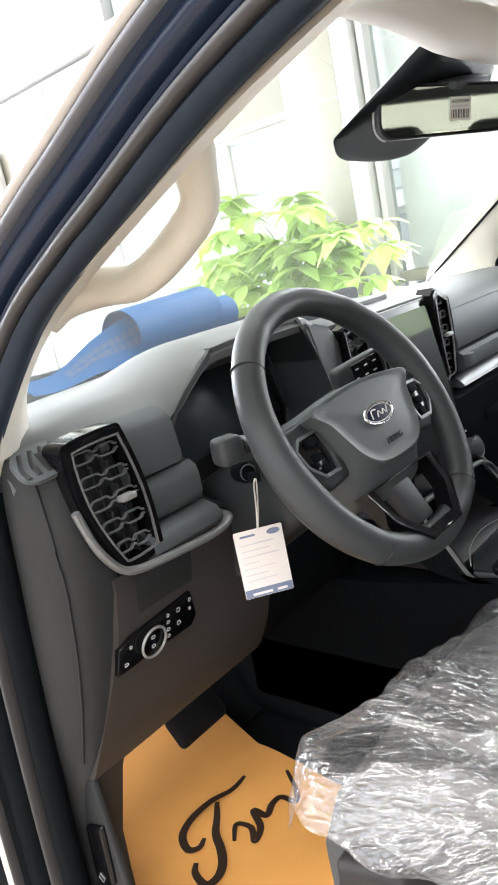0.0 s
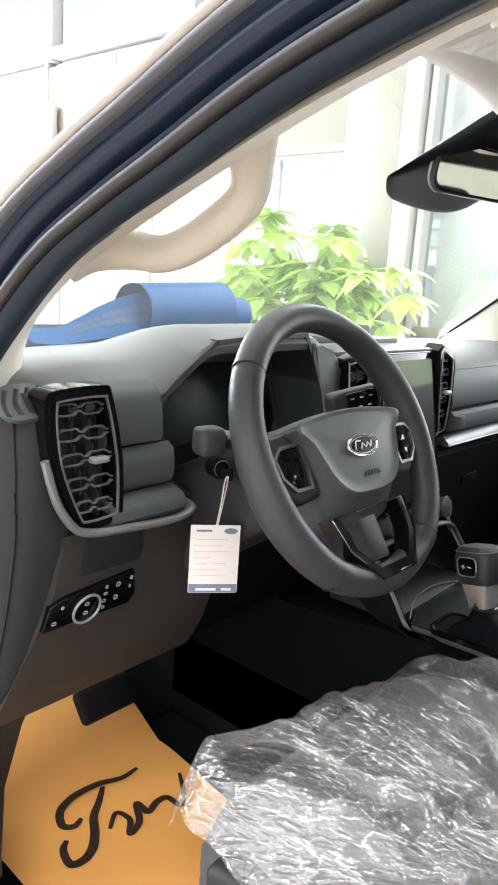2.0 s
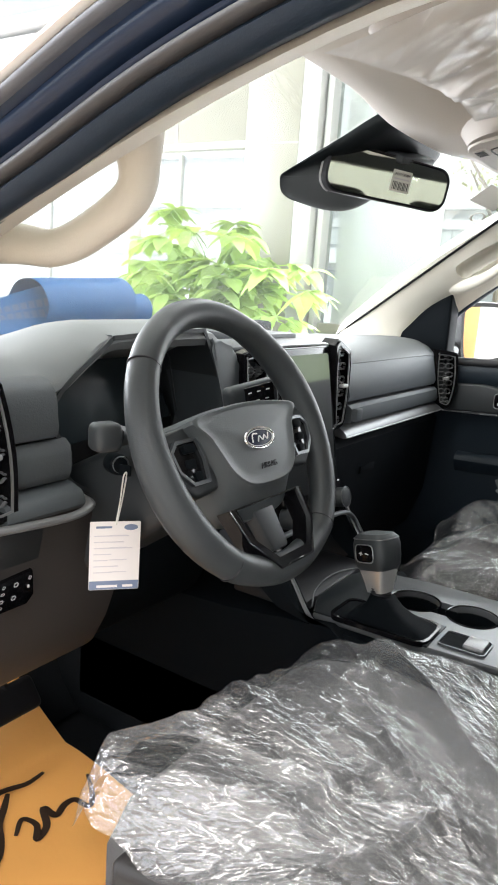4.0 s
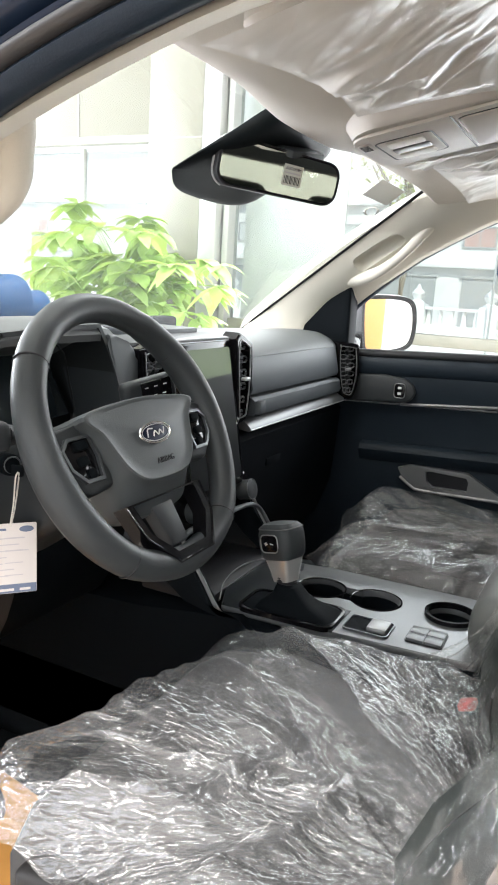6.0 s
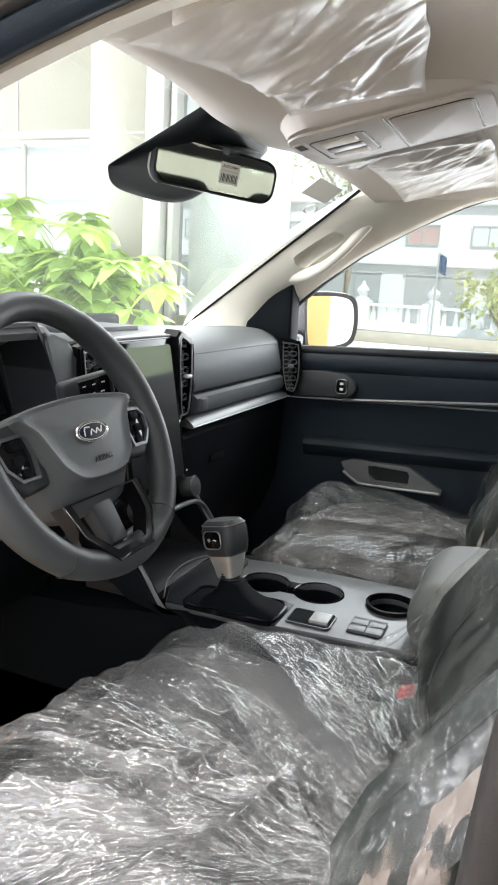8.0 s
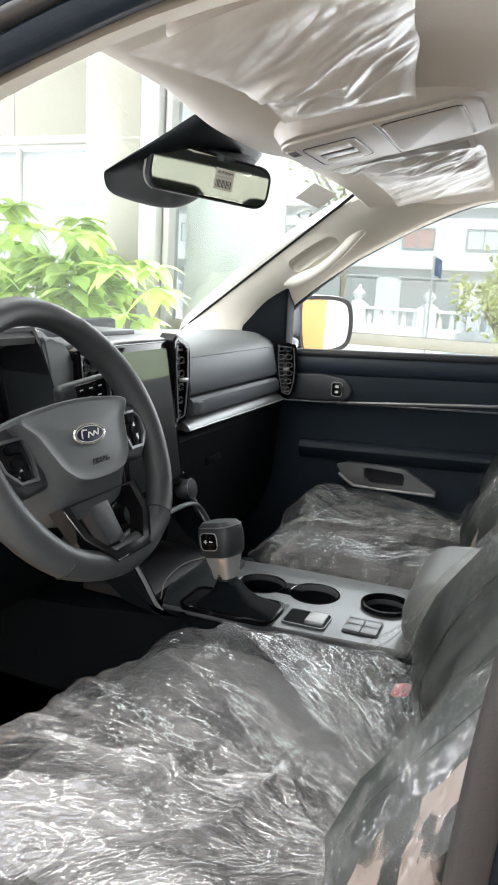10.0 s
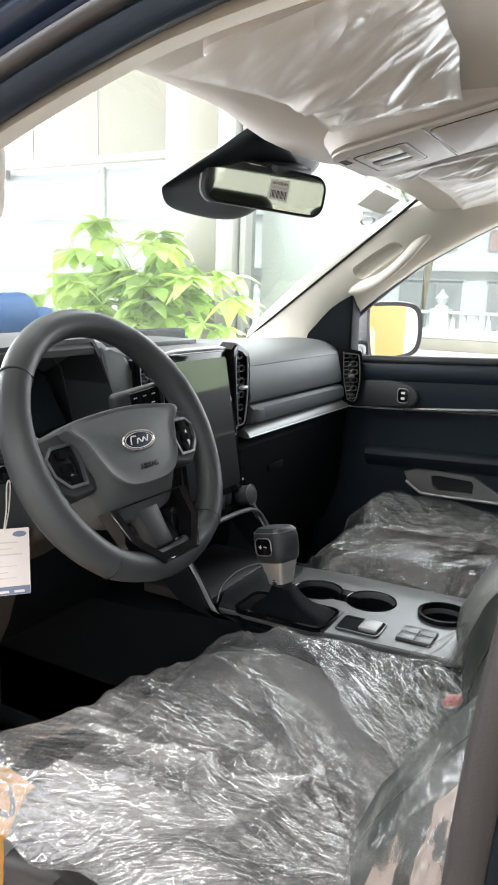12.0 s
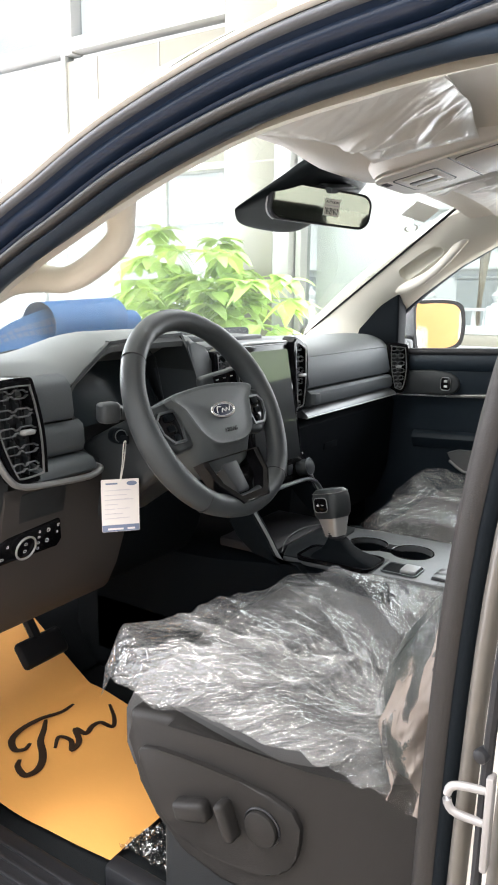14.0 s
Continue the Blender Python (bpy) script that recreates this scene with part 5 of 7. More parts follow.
cover = part("airbag_cover", airbag_skin(), HUBSKIN, wheel, smooth=30)
OV = [(0.029 * math.cos(2 * math.pi * i / 32), -0.005 + 0.0118 * math.sin(2 * math.pi * i / 32)) for i in range(32)]
emb = part("emblem", P(OV, WF, 0.016, 0.0230, 0.001), LOGOBLUE, wheel, "dark blue oval emblem with a chrome rim")
part("emblem_rim", T([WF(x, y, 0.0228) for x, y in OV], 0.0014, 6, True, 1.0, tuple(WN)), CHROME, emb)
part("emblem_line", T([WF(0.88 * x, -0.005 + 0.80 * (y + 0.005), 0.0232) for x, y in OV], 0.0005, 5, True), ICON, emb)
for mark in (((-0.017, -0.009), (-0.013, 0.000), (-0.004, 0.000)), ((-0.006, -0.009), (-0.001, -0.003), (0.004, -0.008), (0.009, -0.003), (0.013, -0.008), (0.018, -0.001))):
    part("emblem_mark", T([WF(x, y, 0.0233) for x, y in mark], 0.0009, 6, sm=4), ICON, emb)
wm = Matrix.Translation(WF(0.004, -0.037, 0.0206)) @ Matrix(((1, 0, 0), (0, WV.y, WN.y), (0, WV.z, WN.z))).to_4x4()
text("airbag_word", "AIRBAG", 0.0095, wm, RUBBER, cover)
for sg in (-1, 1):
    SP = [(sg * x, y) for x, y in ((0.062, 0.022), (0.100, 0.026), (0.146, 0.024), (0.152, 0.0), (0.146, -0.024), (0.112, -0.050), (0.074, -0.046))]
    sp = part("spoke", P(SP, WF, -0.016, 0.004, 0.006, 3), PLASTIC, wheel)
    PD = [(sg * x, y) for x, y in ((0.090, 0.014), (0.126, 0.013), (0.138, 0.002), (0.134, -0.020), (0.118, -0.036), (0.090, -0.036), (0.086, -0.010))]
    part("switch_bezel", ring_prism(bmesh.new(), PD, shrink(PD, 0.0035), WF, 0.002, 0.0085), GREYMET, sp, "satin grey switch bezel")
    part("switch_pad", P(shrink(PD, 0.004), WF, 0.002, 0.006, 0.001), GLOSS, sp)
    for q, (a, b) in enumerate(((0.110, 0.003), (0.112, -0.013), (0.106, -0.027))):
        part("button", P(rounded(0.018 - 0.003 * q, 0.010, 0.003, 2, sg * a, b), WF, 0.004, 0.0085 if q else 0.011, 0.001), BLACKLOW, sp)
LWF = lambda u, v, w: WF(u, v, w + 0.18 * max(0.0, -0.075 - v))
low = part("lower_spoke", ring_prism(bmesh.new(), [(-0.072, -0.072), (-0.066, -0.112), (-0.035, -0.150), (0.035, -0.150), (0.066, -0.112), (0.072, -0.072)], [(-0.061, -0.074), (-0.056, -0.109), (-0.029, -0.138), (0.029, -0.138), (0.056, -0.109), (0.061, -0.074)], LWF, -0.016, 0.004), GLOSS, wheel, "gloss black lower spoke")
part("spoke_edge", T([LWF(-0.074, -0.074, 0.004), LWF(-0.067, -0.112, 0.004), LWF(-0.034, -0.149, 0.004), LWF(0.034, -0.149, 0.004), LWF(0.067, -0.112, 0.004), LWF(0.074, -0.074, 0.004)], 0.0014, 6), GLOSS, low)
part("spoke_bridge", P([(-0.024, -0.06), (0.024, -0.06), (0.016, -0.132), (-0.016, -0.132)], LWF, -0.026, -0.008, 0.004), PLASTIC, low)

column = thing("steering_column", (-0.414, 0.15, 1.08), "black steering column shroud with stalks and ignition key", "steering column")
ax = -WN
rg = []
for t, hw, hh, dz in ((0.03, 0.052, 0.045, -0.004), (0.08, 0.062, 0.052, -0.008), (0.15, 0.070, 0.060, -0.014), (0.25, 0.074, 0.066, -0.02)):
    c = WC + ax * t + Vector((0, 0, dz))
    rg.append([c + Vector((1, 0, 0)) * x + WV * y for x, y in rounded(2 * hw, 2 * hh, 0.02, 3)])
part("shroud", loft(bmesh.new(), rg), PLASTIC, column)
part("stalk", T([(-0.47, 0.115, 1.145), (-0.525, 0.100, 1.158), (-0.555, 0.092, 1.164)], [0.012, 0.010, 0.012], 12), PLASTIC, column)
part("stalk_end", B((-0.572, 0.088, 1.166), (0.030, 0.026, 0.030), 0.007, 3, rotm(0, 0, -15)), PLASTIC, column)
part("stalk", T([(-0.37, 0.118, 1.148), (-0.33, 0.110, 1.160), (-0.30, 0.102, 1.168)], [0.012, 0.010, 0.012], 12), PLASTIC, column)
wst = part("wiper_stalk_end", B((-0.300, 0.092, 1.184), (0.078, 0.024, 0.036), 0.008, 3, rotm(0, -12, -24)), PLASTIC, column)
part("stalk_face", B((-0.298, 0.0805, 1.1865), (0.046, 0.006, 0.028), 0.002, 2, rotm(0, -12, -24)), GLOSS, wst)
for i in range(3):
    for j in (0, 1):
        part("symbol", B((-0.314 + 0.0125 * i, 0.0846 - 0.0056 * i, 1.1775 + 0.0028 * i + 0.012 * j), (0.005, 0.002, 0.0014), 0, 2, rotm(0, -12, -24)), ICON, wst)
part("ignition_barrel", C((-0.502, 0.138, 1.116), (-0.4, -0.9, 0.1), 0.0125, 0.022, 20, 0.002), BLACKLOW, column)
part("barrel_ring", T([(-0.5055 + 0.0085 * math.cos(a), 0.1275 - 0.004 * math.cos(a), 1.117 + 0.0095 * math.sin(a)) for a in [2 * math.pi * i / 20 for i in range(20)]], 0.0010, 5, True), GREYMET, column)
part("key_head", B((-0.511, 0.115, 1.114), (0.004, 0.014, 0.013), 0.0015, 2, rotm(0, 0, 20)), BLACKLOW, column)

# ---- centre console ----
cons = thing("centre_console", (-0.02, -0.1, 0.6), "dark centre console with cup holders and grey top plate", "console")
# Console sides carry the footwell's shade in their near-black base.
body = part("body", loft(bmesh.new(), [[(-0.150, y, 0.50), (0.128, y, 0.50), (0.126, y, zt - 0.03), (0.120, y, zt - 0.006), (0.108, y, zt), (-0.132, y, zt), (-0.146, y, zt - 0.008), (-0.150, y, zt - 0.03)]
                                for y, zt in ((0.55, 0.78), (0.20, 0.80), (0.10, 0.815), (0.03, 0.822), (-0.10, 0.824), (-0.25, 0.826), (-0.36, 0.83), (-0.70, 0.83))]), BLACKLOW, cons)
PLATE = [(-0.140, 0.050), (-0.080, 0.075), (0.02, 0.080), (0.095, 0.055), (0.105, -0.05), (0.106, -0.345), (-0.128, -0.345), (-0.138, -0.10)]
topz = lambda u, v, w: (u, v, 0.826 + w - 0.02 * v)
plate = part("top_plate", P(PLATE, topz, -0.006, 0.006, 0.004, 3), PLATEGREY, cons, "satin grey top plate")
part("gate_panel", P([(-0.1385, 0.048), (-0.08, 0.0735), (0.02, 0.0785), (0.094, 0.0535), (0.098, 0.006), (0.070, -0.004), (-0.036, -0.004), (-0.050, -0.018), (-0.053, -0.136), (-0.1365, -0.136)], topz, 0.004, 0.0078, 0.001), GATEBLACK, plate, "dark panel round the selector")
part("gate", P(rounded(0.078, 0.150, 0.016, 4, -0.100, -0.055), topz, 0.004, 0.010, 0.002), BLACKLOW, plate)
part("gate_rim", ring_prism(bmesh.new(), rounded(0.086, 0.158, 0.018, 4, -0.100, -0.055), rounded(0.076, 0.148, 0.016, 4, -0.100, -0.055), topz, 0.004, 0.012), GLOSS, plate)


def cup(x, y, r):
    n = 32
    o = [(x + (r + 0.0045) * math.cos(2 * math.pi * i / n), y + (r + 0.0045) * math.sin(2 * math.pi * i / n)) for i in range(n)]
    q = [(x + r * math.cos(2 * math.pi * i / n), y + r * math.sin(2 * math.pi * i / n)) for i in range(n)]
    c = part("cup_holder", ring_prism(bmesh.new(), o, q, topz, 0.004, 0.013), GLOSS, plate, "gloss black cup holder ring")
    part("well", P(q, topz, -0.065, -0.060), RUBBER, c)


cup(0.014, -0.278, 0.036)
for o_ in (plate, body):
    cut(o_, P([(0.014 + 0.0365 * math.cos(2 * math.pi * i / 28), -0.278 + 0.0365 * math.sin(2 * math.pi * i / 28)) for i in range(28)], topz, -0.07, 0.03))
# twin cup holder sunk into the plate, two wells joined by a channel
def circ(x, y, r, n=28):
    return [(x + r * math.cos(2 * math.pi * i / n), y + r * math.sin(2 * math.pi * i / n)) for i in range(n)]


for shape in (circ(0.012, -0.062, 0.040), circ(0.010, -0.158, 0.040), [(-0.014, -0.16), (0.036, -0.16), (0.036, -0.06), (-0.014, -0.06)]):
    cut(plate, P(shape, topz, -0.03, 0.03))
    cut(body, P(shape, topz, -0.07, 0.03))
part("well_floor", B((0.011, -0.11, 0.762), (0.10, 0.20, 0.012), 0.004), RUBBER, plate)
for y in (-0.062, -0.158):
    part("well_rim", T([topz(u, v, 0.0062) for u, v in circ(0.011, y, 0.0415)], 0.0016, 5, True), GLOSS, plate)
part("slot", P(rounded(0.050, 0.066, 0.006, 3, -0.092, -0.178), topz, 0.004, 0.0075), BLACKLOW, plate)
part("slot_rim", ring_prism(bmesh.new(), rounded(0.054, 0.070, 0.008, 3, -0.092, -0.178), rounded(0.050, 0.066, 0.006, 3, -0.092, -0.178), topz, 0.004, 0.0095), GREYMET, plate)
part("brake_switch", B((-0.090, -0.193, 0.839), (0.036, 0.030, 0.010), 0.003), SATIN, plate)
part("button_well", P(rounded(0.052, 0.056, 0.006, 3, -0.081, -0.263), topz, 0.003, 0.0068), RUBBER, plate)
for i in range(2):
    for j in range(2):
        part("button", B((-0.093 + 0.024 * i, -0.250 - 0.026 * j, 0.8375 + 0.0005 * j), (0.0232, 0.0252, 0.009), 0.001), PLATEGREY, plate)
part("armrest", loft(bmesh.new(), [[(x, y, z) for x, z in rounded(0.25 * s, 0.110 * s2, 0.045 * s2, 5, 0.000, zc - 0.014)] for y, s, s2, zc in ((-0.318, 0.58, 0.25, 0.884), (-0.321, 0.72, 0.45, 0.886), (-0.328, 0.85, 0.66, 0.889), (-0.340, 0.94, 0.84, 0.893), (-0.358, 0.985, 0.95, 0.896), (-0.39, 1.0, 1.0, 0.898), (-0.50, 1.0, 1.0, 0.900), (-0.70, 1.0, 1.0, 0.90))]), ARMSKIN, cons, "grey leather armrest with a stitched seam")
part("stitch", T([(-0.1255, -0.70, 0.891), (-0.1255, -0.45, 0.891), (-0.1255, -0.372, 0.889), (-0.117, -0.344, 0.886), (-0.092, -0.3265, 0.883), (0.0, -0.3250, 0.882), (0.09, -0.3265, 0.883)], 0.0012, 5, sm=4), RUBBER, cons)
for sg, x0, x1 in ((-1, -0.142, -0.150), (1, 0.118, 0.128)):
    part("leg", loft(bmesh.new(), [[(x + sg * 0.010, y + dy, z + dz) for dy, dz in ((0, 0), (0.05, 0.035), (0.09, 0.03))] + [(x - sg * 0.012, y + dy, z + dz) for dy, dz in ((0.09, 0.03), (0.05, 0.035), (0, 0))]
                                   for x, y, z in ((x0, 0.135, 0.935), (x0, 0.115, 0.905), (x0, 0.088, 0.868), (x1, 0.055, 0.828), (x1, 0.015, 0.800), (x1, -0.04, 0.79))]), BLACKLOW, cons)
    part("leg_edge", T([(x0, 0.132, 0.934), (x0, 0.112, 0.902), (x0, 0.085, 0.866), (x1, 0.050, 0.826), (x1, 0.010, 0.800)], 0.0036, 8, sm=4), PULLMET, cons, "satin grey console edge")
part("arch", T([(-0.142, 0.128, 0.924), (-0.120, 0.122, 0.934), (-0.06, 0.118, 0.936), (0.05, 0.115, 0.934), (0.092, 0.112, 0.926), (0.112, 0.105, 0.908), (0.122, 0.085, 0.87)], 0.0060, 10, False, 0.7, sm=4), GREYMET, cons, "satin grey console arch")
part("tray", B((-0.01, 0.14, 0.826), (0.24, 0.14, 0.02), 0.005), RUBBER, cons)
part("tray_rim", T([(-0.135, 0.055, 0.836), (-0.07, 0.082, 0.838), (0.01, 0.088, 0.840), (0.09, 0.062, 0.836)], 0.0011, 6, sm=5), PULLMET, cons)

lever = thing("gear_selector", (-0.10, -0.06, 0.835), "black leather gear selector with silver collar and gaiter", "gear lever")
part("gaiter", loft(bmesh.new(), [[(cx + x, cy + y, z) for x, y in rounded(w, d, r, 4)] for cx, cy, z, w, d, r in ((-0.100, -0.068, 0.836, 0.064, 0.136, 0.014), (-0.099, -0.066, 0.843, 0.058, 0.122, 0.014), (-0.095, -0.056, 0.850, 0.042, 0.080, 0.013), (-0.091, -0.048, 0.858, 0.036, 0.054, 0.011), (-0.087, -0.042, 0.870, 0.031, 0.036, 0.010))]), BLACKLOW, lever)
LEV = Vector((0.10, 0.24, 0.965)).normalized()
LB = Vector((-0.080, -0.034, 0.872))
lf_ = frame_of(LB, (0.94, -0.30, 0.0), LEV.cross(Vector((0.94, -0.30, 0.0)).normalized()), LEV)
for i in range(6):
    cc = -0.004 + 0.0042 * i
    part("boot_rib", T([lf_(0.0150 * math.cos(a), 0.0150 * math.sin(a), cc - 0.006) for a in [2 * math.pi * k / 18 for k in range(18)]], 0.0026, 6, True), RUBBER, lever)
part("boot", T([lf_(-0.004, 0, -0.016), lf_(0, 0, 0.024)], 0.0148, 14), RUBBER, lever)
part("collar", loft(bmesh.new(), [[lf_(x, y, c) for x, y in rounded(w, d, 0.006, 3)] for c, w, d in ((0.000, 0.032, 0.035), (0.016, 0.036, 0.040), (0.040, 0.045, 0.052))]), COLLAR, lever, "brushed silver collar")
knob = part("knob", loft(bmesh.new(), [[lf_(x, y, c) for x, y in rounded(w, d, r, 4)] for c, w, d, r in ((0.036, 0.045, 0.054, 0.011), (0.042, 0.051, 0.063, 0.014), (0.058, 0.054, 0.068, 0.016), (0.076, 0.053, 0.070, 0.017), (0.087, 0.049, 0.064, 0.016), (0.092, 0.040, 0.054, 0.014))]), LEATHER, lever)
part("knob_pad", P(rounded(0.034, 0.026, 0.007, 3), lambda u, v, w: lf_(-0.0275 - w, u, 0.064 + v), 0, 0.003, 0.001), GLOSS, knob)
part("pad_rim", T([lf_(-0.0302, u, 0.064 + v) for u, v in rounded(0.036, 0.028, 0.008, 3)], 0.001, 5, True), SATIN, knob)
part("plus_mark", B(lf_(-0.0308, 0.006, 0.064), (0.002, 0.006, 0.0012)), ICON, knob)
part("plus_mark", B(lf_(-0.0308, 0.006, 0.064), (0.002, 0.0012, 0.006)), ICON, knob)
part("minus_mark", B(lf_(-0.0308, -0.006, 0.064), (0.002, 0.006, 0.0012)), ICON, knob)
part("knob_edge", T([lf_(x, y, 0.0850) for x, y in rounded(0.0505, 0.0665, 0.016, 4)], 0.0010, 5, True), PULLMET, knob)

# ---- passenger door, mirror, rear view mirror ----
pdoor = thing("passenger_door", (0.75, -0.1, 0.5), "closed dark passenger door with silver pull handle", "door")


def yloft(name, ys, prof, material, label="", slope=0.0, x0=0.0):
    rings = [[(x + x0, y, z + slope * (0.13 - y)) for x, z in prof] for y in ys]
    return part(name, loft(bmesh.new(), rings), material, pdoor, label)


ys = [0.30 - 0.045 * i for i in range(27)]
yloft("upper_panel", ys, [(0.722, 1.168), (0.710, 1.166), (0.704, 1.155), (0.708, 1.128), (0.714, 1.122), (0.713, 1.10), (0.722, 1.052), (0.78, 1.05), (0.78, 1.168)], DOORSKIN, "", 0.045)
yloft("waist_line", [0.02 - 0.05 * i for i in range(17)], [(0.716, 1.050), (0.712, 1.046), (0.716, 1.042), (0.722, 1.046)], SATIN, "thin silver waist line", 0.085)
yloft("middle_panel", ys, [(0.78, 1.048), (0.730, 1.046), (0.742, 1.0), (0.745, 0.945), (0.78, 0.94)], DOORSKIN, "", 0.045)
yloft("armrest", [0.12 - 0.05 * i for i in range(20)], [(0.78, 0.945), (0.734, 0.944), (0.722, 0.936), (0.718, 0.926), (0.722, 0.914), (0.738, 0.895), (0.78, 0.89)], DOORSKIN, "", 0.045)
yloft("lower_panel", ys, [(0.79, 0.955), (0.748, 0.955), (0.742, 0.888), (0.750, 0.75), (0.752, 0.50), (0.80, 0.48)], DOORSKIN, "", 0.0)
pod = part("handle_pod", P([(0.165, 1.120), (0.068, 1.128), (0.010, 1.122), (-0.010, 1.108), (-0.018, 1.090), (-0.012, 1.074), (0.004, 1.062), (0.165, 1.050)], lambda u, v, w: (0.716 - w, u, v), 0, 0.014, 0.006, 3), PLASTIC, pdoor)
part("lock_switch", P(rounded(0.026, 0.034, 0.007, 3, 0.021, 1.092), lambda u, v, w: (0.702 - w, u, v), 0, 0.004, 0.001), GLOSS, pod)
part("switch_rim", T([(0.6975, u, v) for u, v in rounded(0.028, 0.036, 0.008, 3, 0.021, 1.092)], 0.0012, 5, True), SATIN, pod)
for zz in (1.099, 1.085):
    part("symbol", B((0.6975, 0.021, zz), (0.002, 0.009, 0.006)), ICON, pod)
PULL = [(0.012, 0.890), (-0.020, 0.902), (-0.163, 0.902), (-0.250, 0.854), (-0.248, 0.840), (-0.050, 0.836), (-0.010, 0.852)]
HOLE = [(-0.060, 0.890), (-0.078, 0.893), (-0.162, 0.890), (-0.168, 0.880), (-0.166, 0.856), (-0.080, 0.853), (-0.064, 0.866)]
PX = lambda u, v, w: (0.742 - w, u, v)
pull = part("pull_handle", ring_prism(bmesh.new(), PULL, HOLE, PX, 0, 0.016), PULLMET, pdoor, "satin grey pull handle")
part("pull_recess", P(HOLE, PX, 0, 0.004), RUBBER, pull)
part("pull_edge", T([(0.724, 0.004, 0.868), (0.722, -0.03, 0.846), (0.722, -0.06, 0.841), (0.722, -0.245, 0.846)], 0.0035, 6, sm=3), SATIN, pull)
part("window_seal", T([(0.724, 0.30, 1.167), (0.724, -0.9, 1.221)], 0.012, 10), RUBBER, pdoor)
sw = part("side_window", sheet(6, 6, lambda u, v: (0.742 - 0.07 * v, 0.22 - 1.0 * u + 0.0 * v - 0.28 * v * (1 - u), 1.17 + 0.045 * u + 0.42 * v + 0.03 * u * v)), GLASS, pdoor, "clear side window")
sw.visible_shadow = False
part("mirror_triangle", P([(0.330, 1.165), (0.278, 1.237), (0.192, 1.337), (0.160, 1.352), (0.157, 1.162)], lambda u, v, w: (0.668 + w, u, v), 0.0, 0.06, 0.006, 3), BLACKLOW, pdoor, "black mirror mount cover")
part("window_post", T([(0.722, 0.178, 1.16), (0.716, 0.170, 1.33)], 0.010, 8), RUBBER, pdoor)

omir = thing("door_mirror", (0.98, 0.17, 1.2), "black door mirror reflecting an amber wall", "mirror")
OM = frame_of((1.000, 0.165, 1.238), (0.80, -0.60, 0), (0, 0, 1), (-0.60, -0.80, 0))
OUT = [(p.x, p.y) for p in smooth_path([(-0.090, 0.070, 0), (-0.06, 0.082, 0), (0.04, 0.084, 0), (0.090, 0.070, 0), (0.106, 0.030, 0), (0.106, -0.030, 0), (0.085, -0.066, 0), (0.02, -0.082, 0), (-0.055, -0.084, 0), (-0.078, -0.06, 0)], 4, True)]
part("housing", loft(bmesh.new(), [[OM(x * s, y * s, c) for x, y in OUT] for s, c in ((0.87, 0.0035), (0.88, 0.008), (1.0, 0.010), (1.03, -0.004), (1.03, -0.03), (0.9, -0.07), (0.6, -0.10))]), RUBBER, omir)
MIRROR = mat("mirror_silver", (0.92, 0.92, 0.92), 0.02, metal=1.0, var=0.0, rvar=0.0)
part("mirror_glass", P([(x * 0.87, y * 0.87) for x, y in OUT], OM, 0.004, 0.007), MIRROR, omir, "silvered mirror glass")
part("arm", B((0.86, 0.255, 1.18), (0.24, 0.07, 0.06), 0.02, 3, rotm(0, 0, -10)), GLOSS, omir)

rvm = thing("rear_view_mirror", (0.01, 0.07, 1.5), "black rear view mirror with a white barcode sticker", "mirror")
RM = frame_of((0.006, 0.066, 1.503), (0.80, -0.60, -0.09), (0.0, -0.165, 1), (-0.60, -0.80, -0.165))
RO = [(x, y * (1 - 0.5 * x)) for x, y in rounded(0.219, 0.071, 0.024, 6)]
part("shell", loft(bmesh.new(), [[RM(x * s, y * s, c) for x, y in RO] for s, c in ((0.80, 0.001), (0.935, 0.0015), (0.945, 0.005), (0.98, 0.005), (1.0, 0.002), (1.02, -0.010), (0.92, -0.028), (0.6, -0.038))]), RUBBER, rvm)
part("mirror_glass", P([(x * 0.945, y * 0.87) for x, y in RO], RM, 0.002, 0.0045), MIRRORDIM, rvm, "silvered mirror glass")
lab = part("sticker", P([(0.004, -0.016), (0.038, -0.016), (0.038, 0.016), (0.004, 0.016)], RM, 0.0046, 0.0050), STICKER, rvm, "pale grey barcode sticker")
for i in range(11):
    w = (0.0009, 0.0016, 0.0012)[i % 3]
    part("bar", P([(0.007 + 0.0026 * i, -0.013), (0.007 + 0.0026 * i + w, -0.013), (0.007 + 0.0026 * i + w, -0.001), (0.007 + 0.0026 * i, -0.001)], RM, 0.0050, 0.0053), PLASTIC, lab)
ru, rv, rw = RM(1, 0, 0) - RM(0, 0, 0), RM(0, 1, 0) - RM(0, 0, 0), RM(0, 0, 1) - RM(0, 0, 0)
text("print_word", "AUTODIM", 0.0060, Matrix.Translation(RM(0.021, 0.0098, 0.0051)) @ Matrix((ru, rv, rw)).transposed().to_4x4(), PLASTIC, lab)
part("print", P([(0.007, 0.0025), (0.035, 0.0025), (0.035, 0.0042), (0.007, 0.0042)], RM, 0.0050, 0.0053), CARDINK, lab)
part("silver_edge", T([RM(x * 1.012, y * 1.012, -0.006) for x, y in RO if x < -0.088], 0.0022, 6), SATIN, rvm, "satin silver edge")
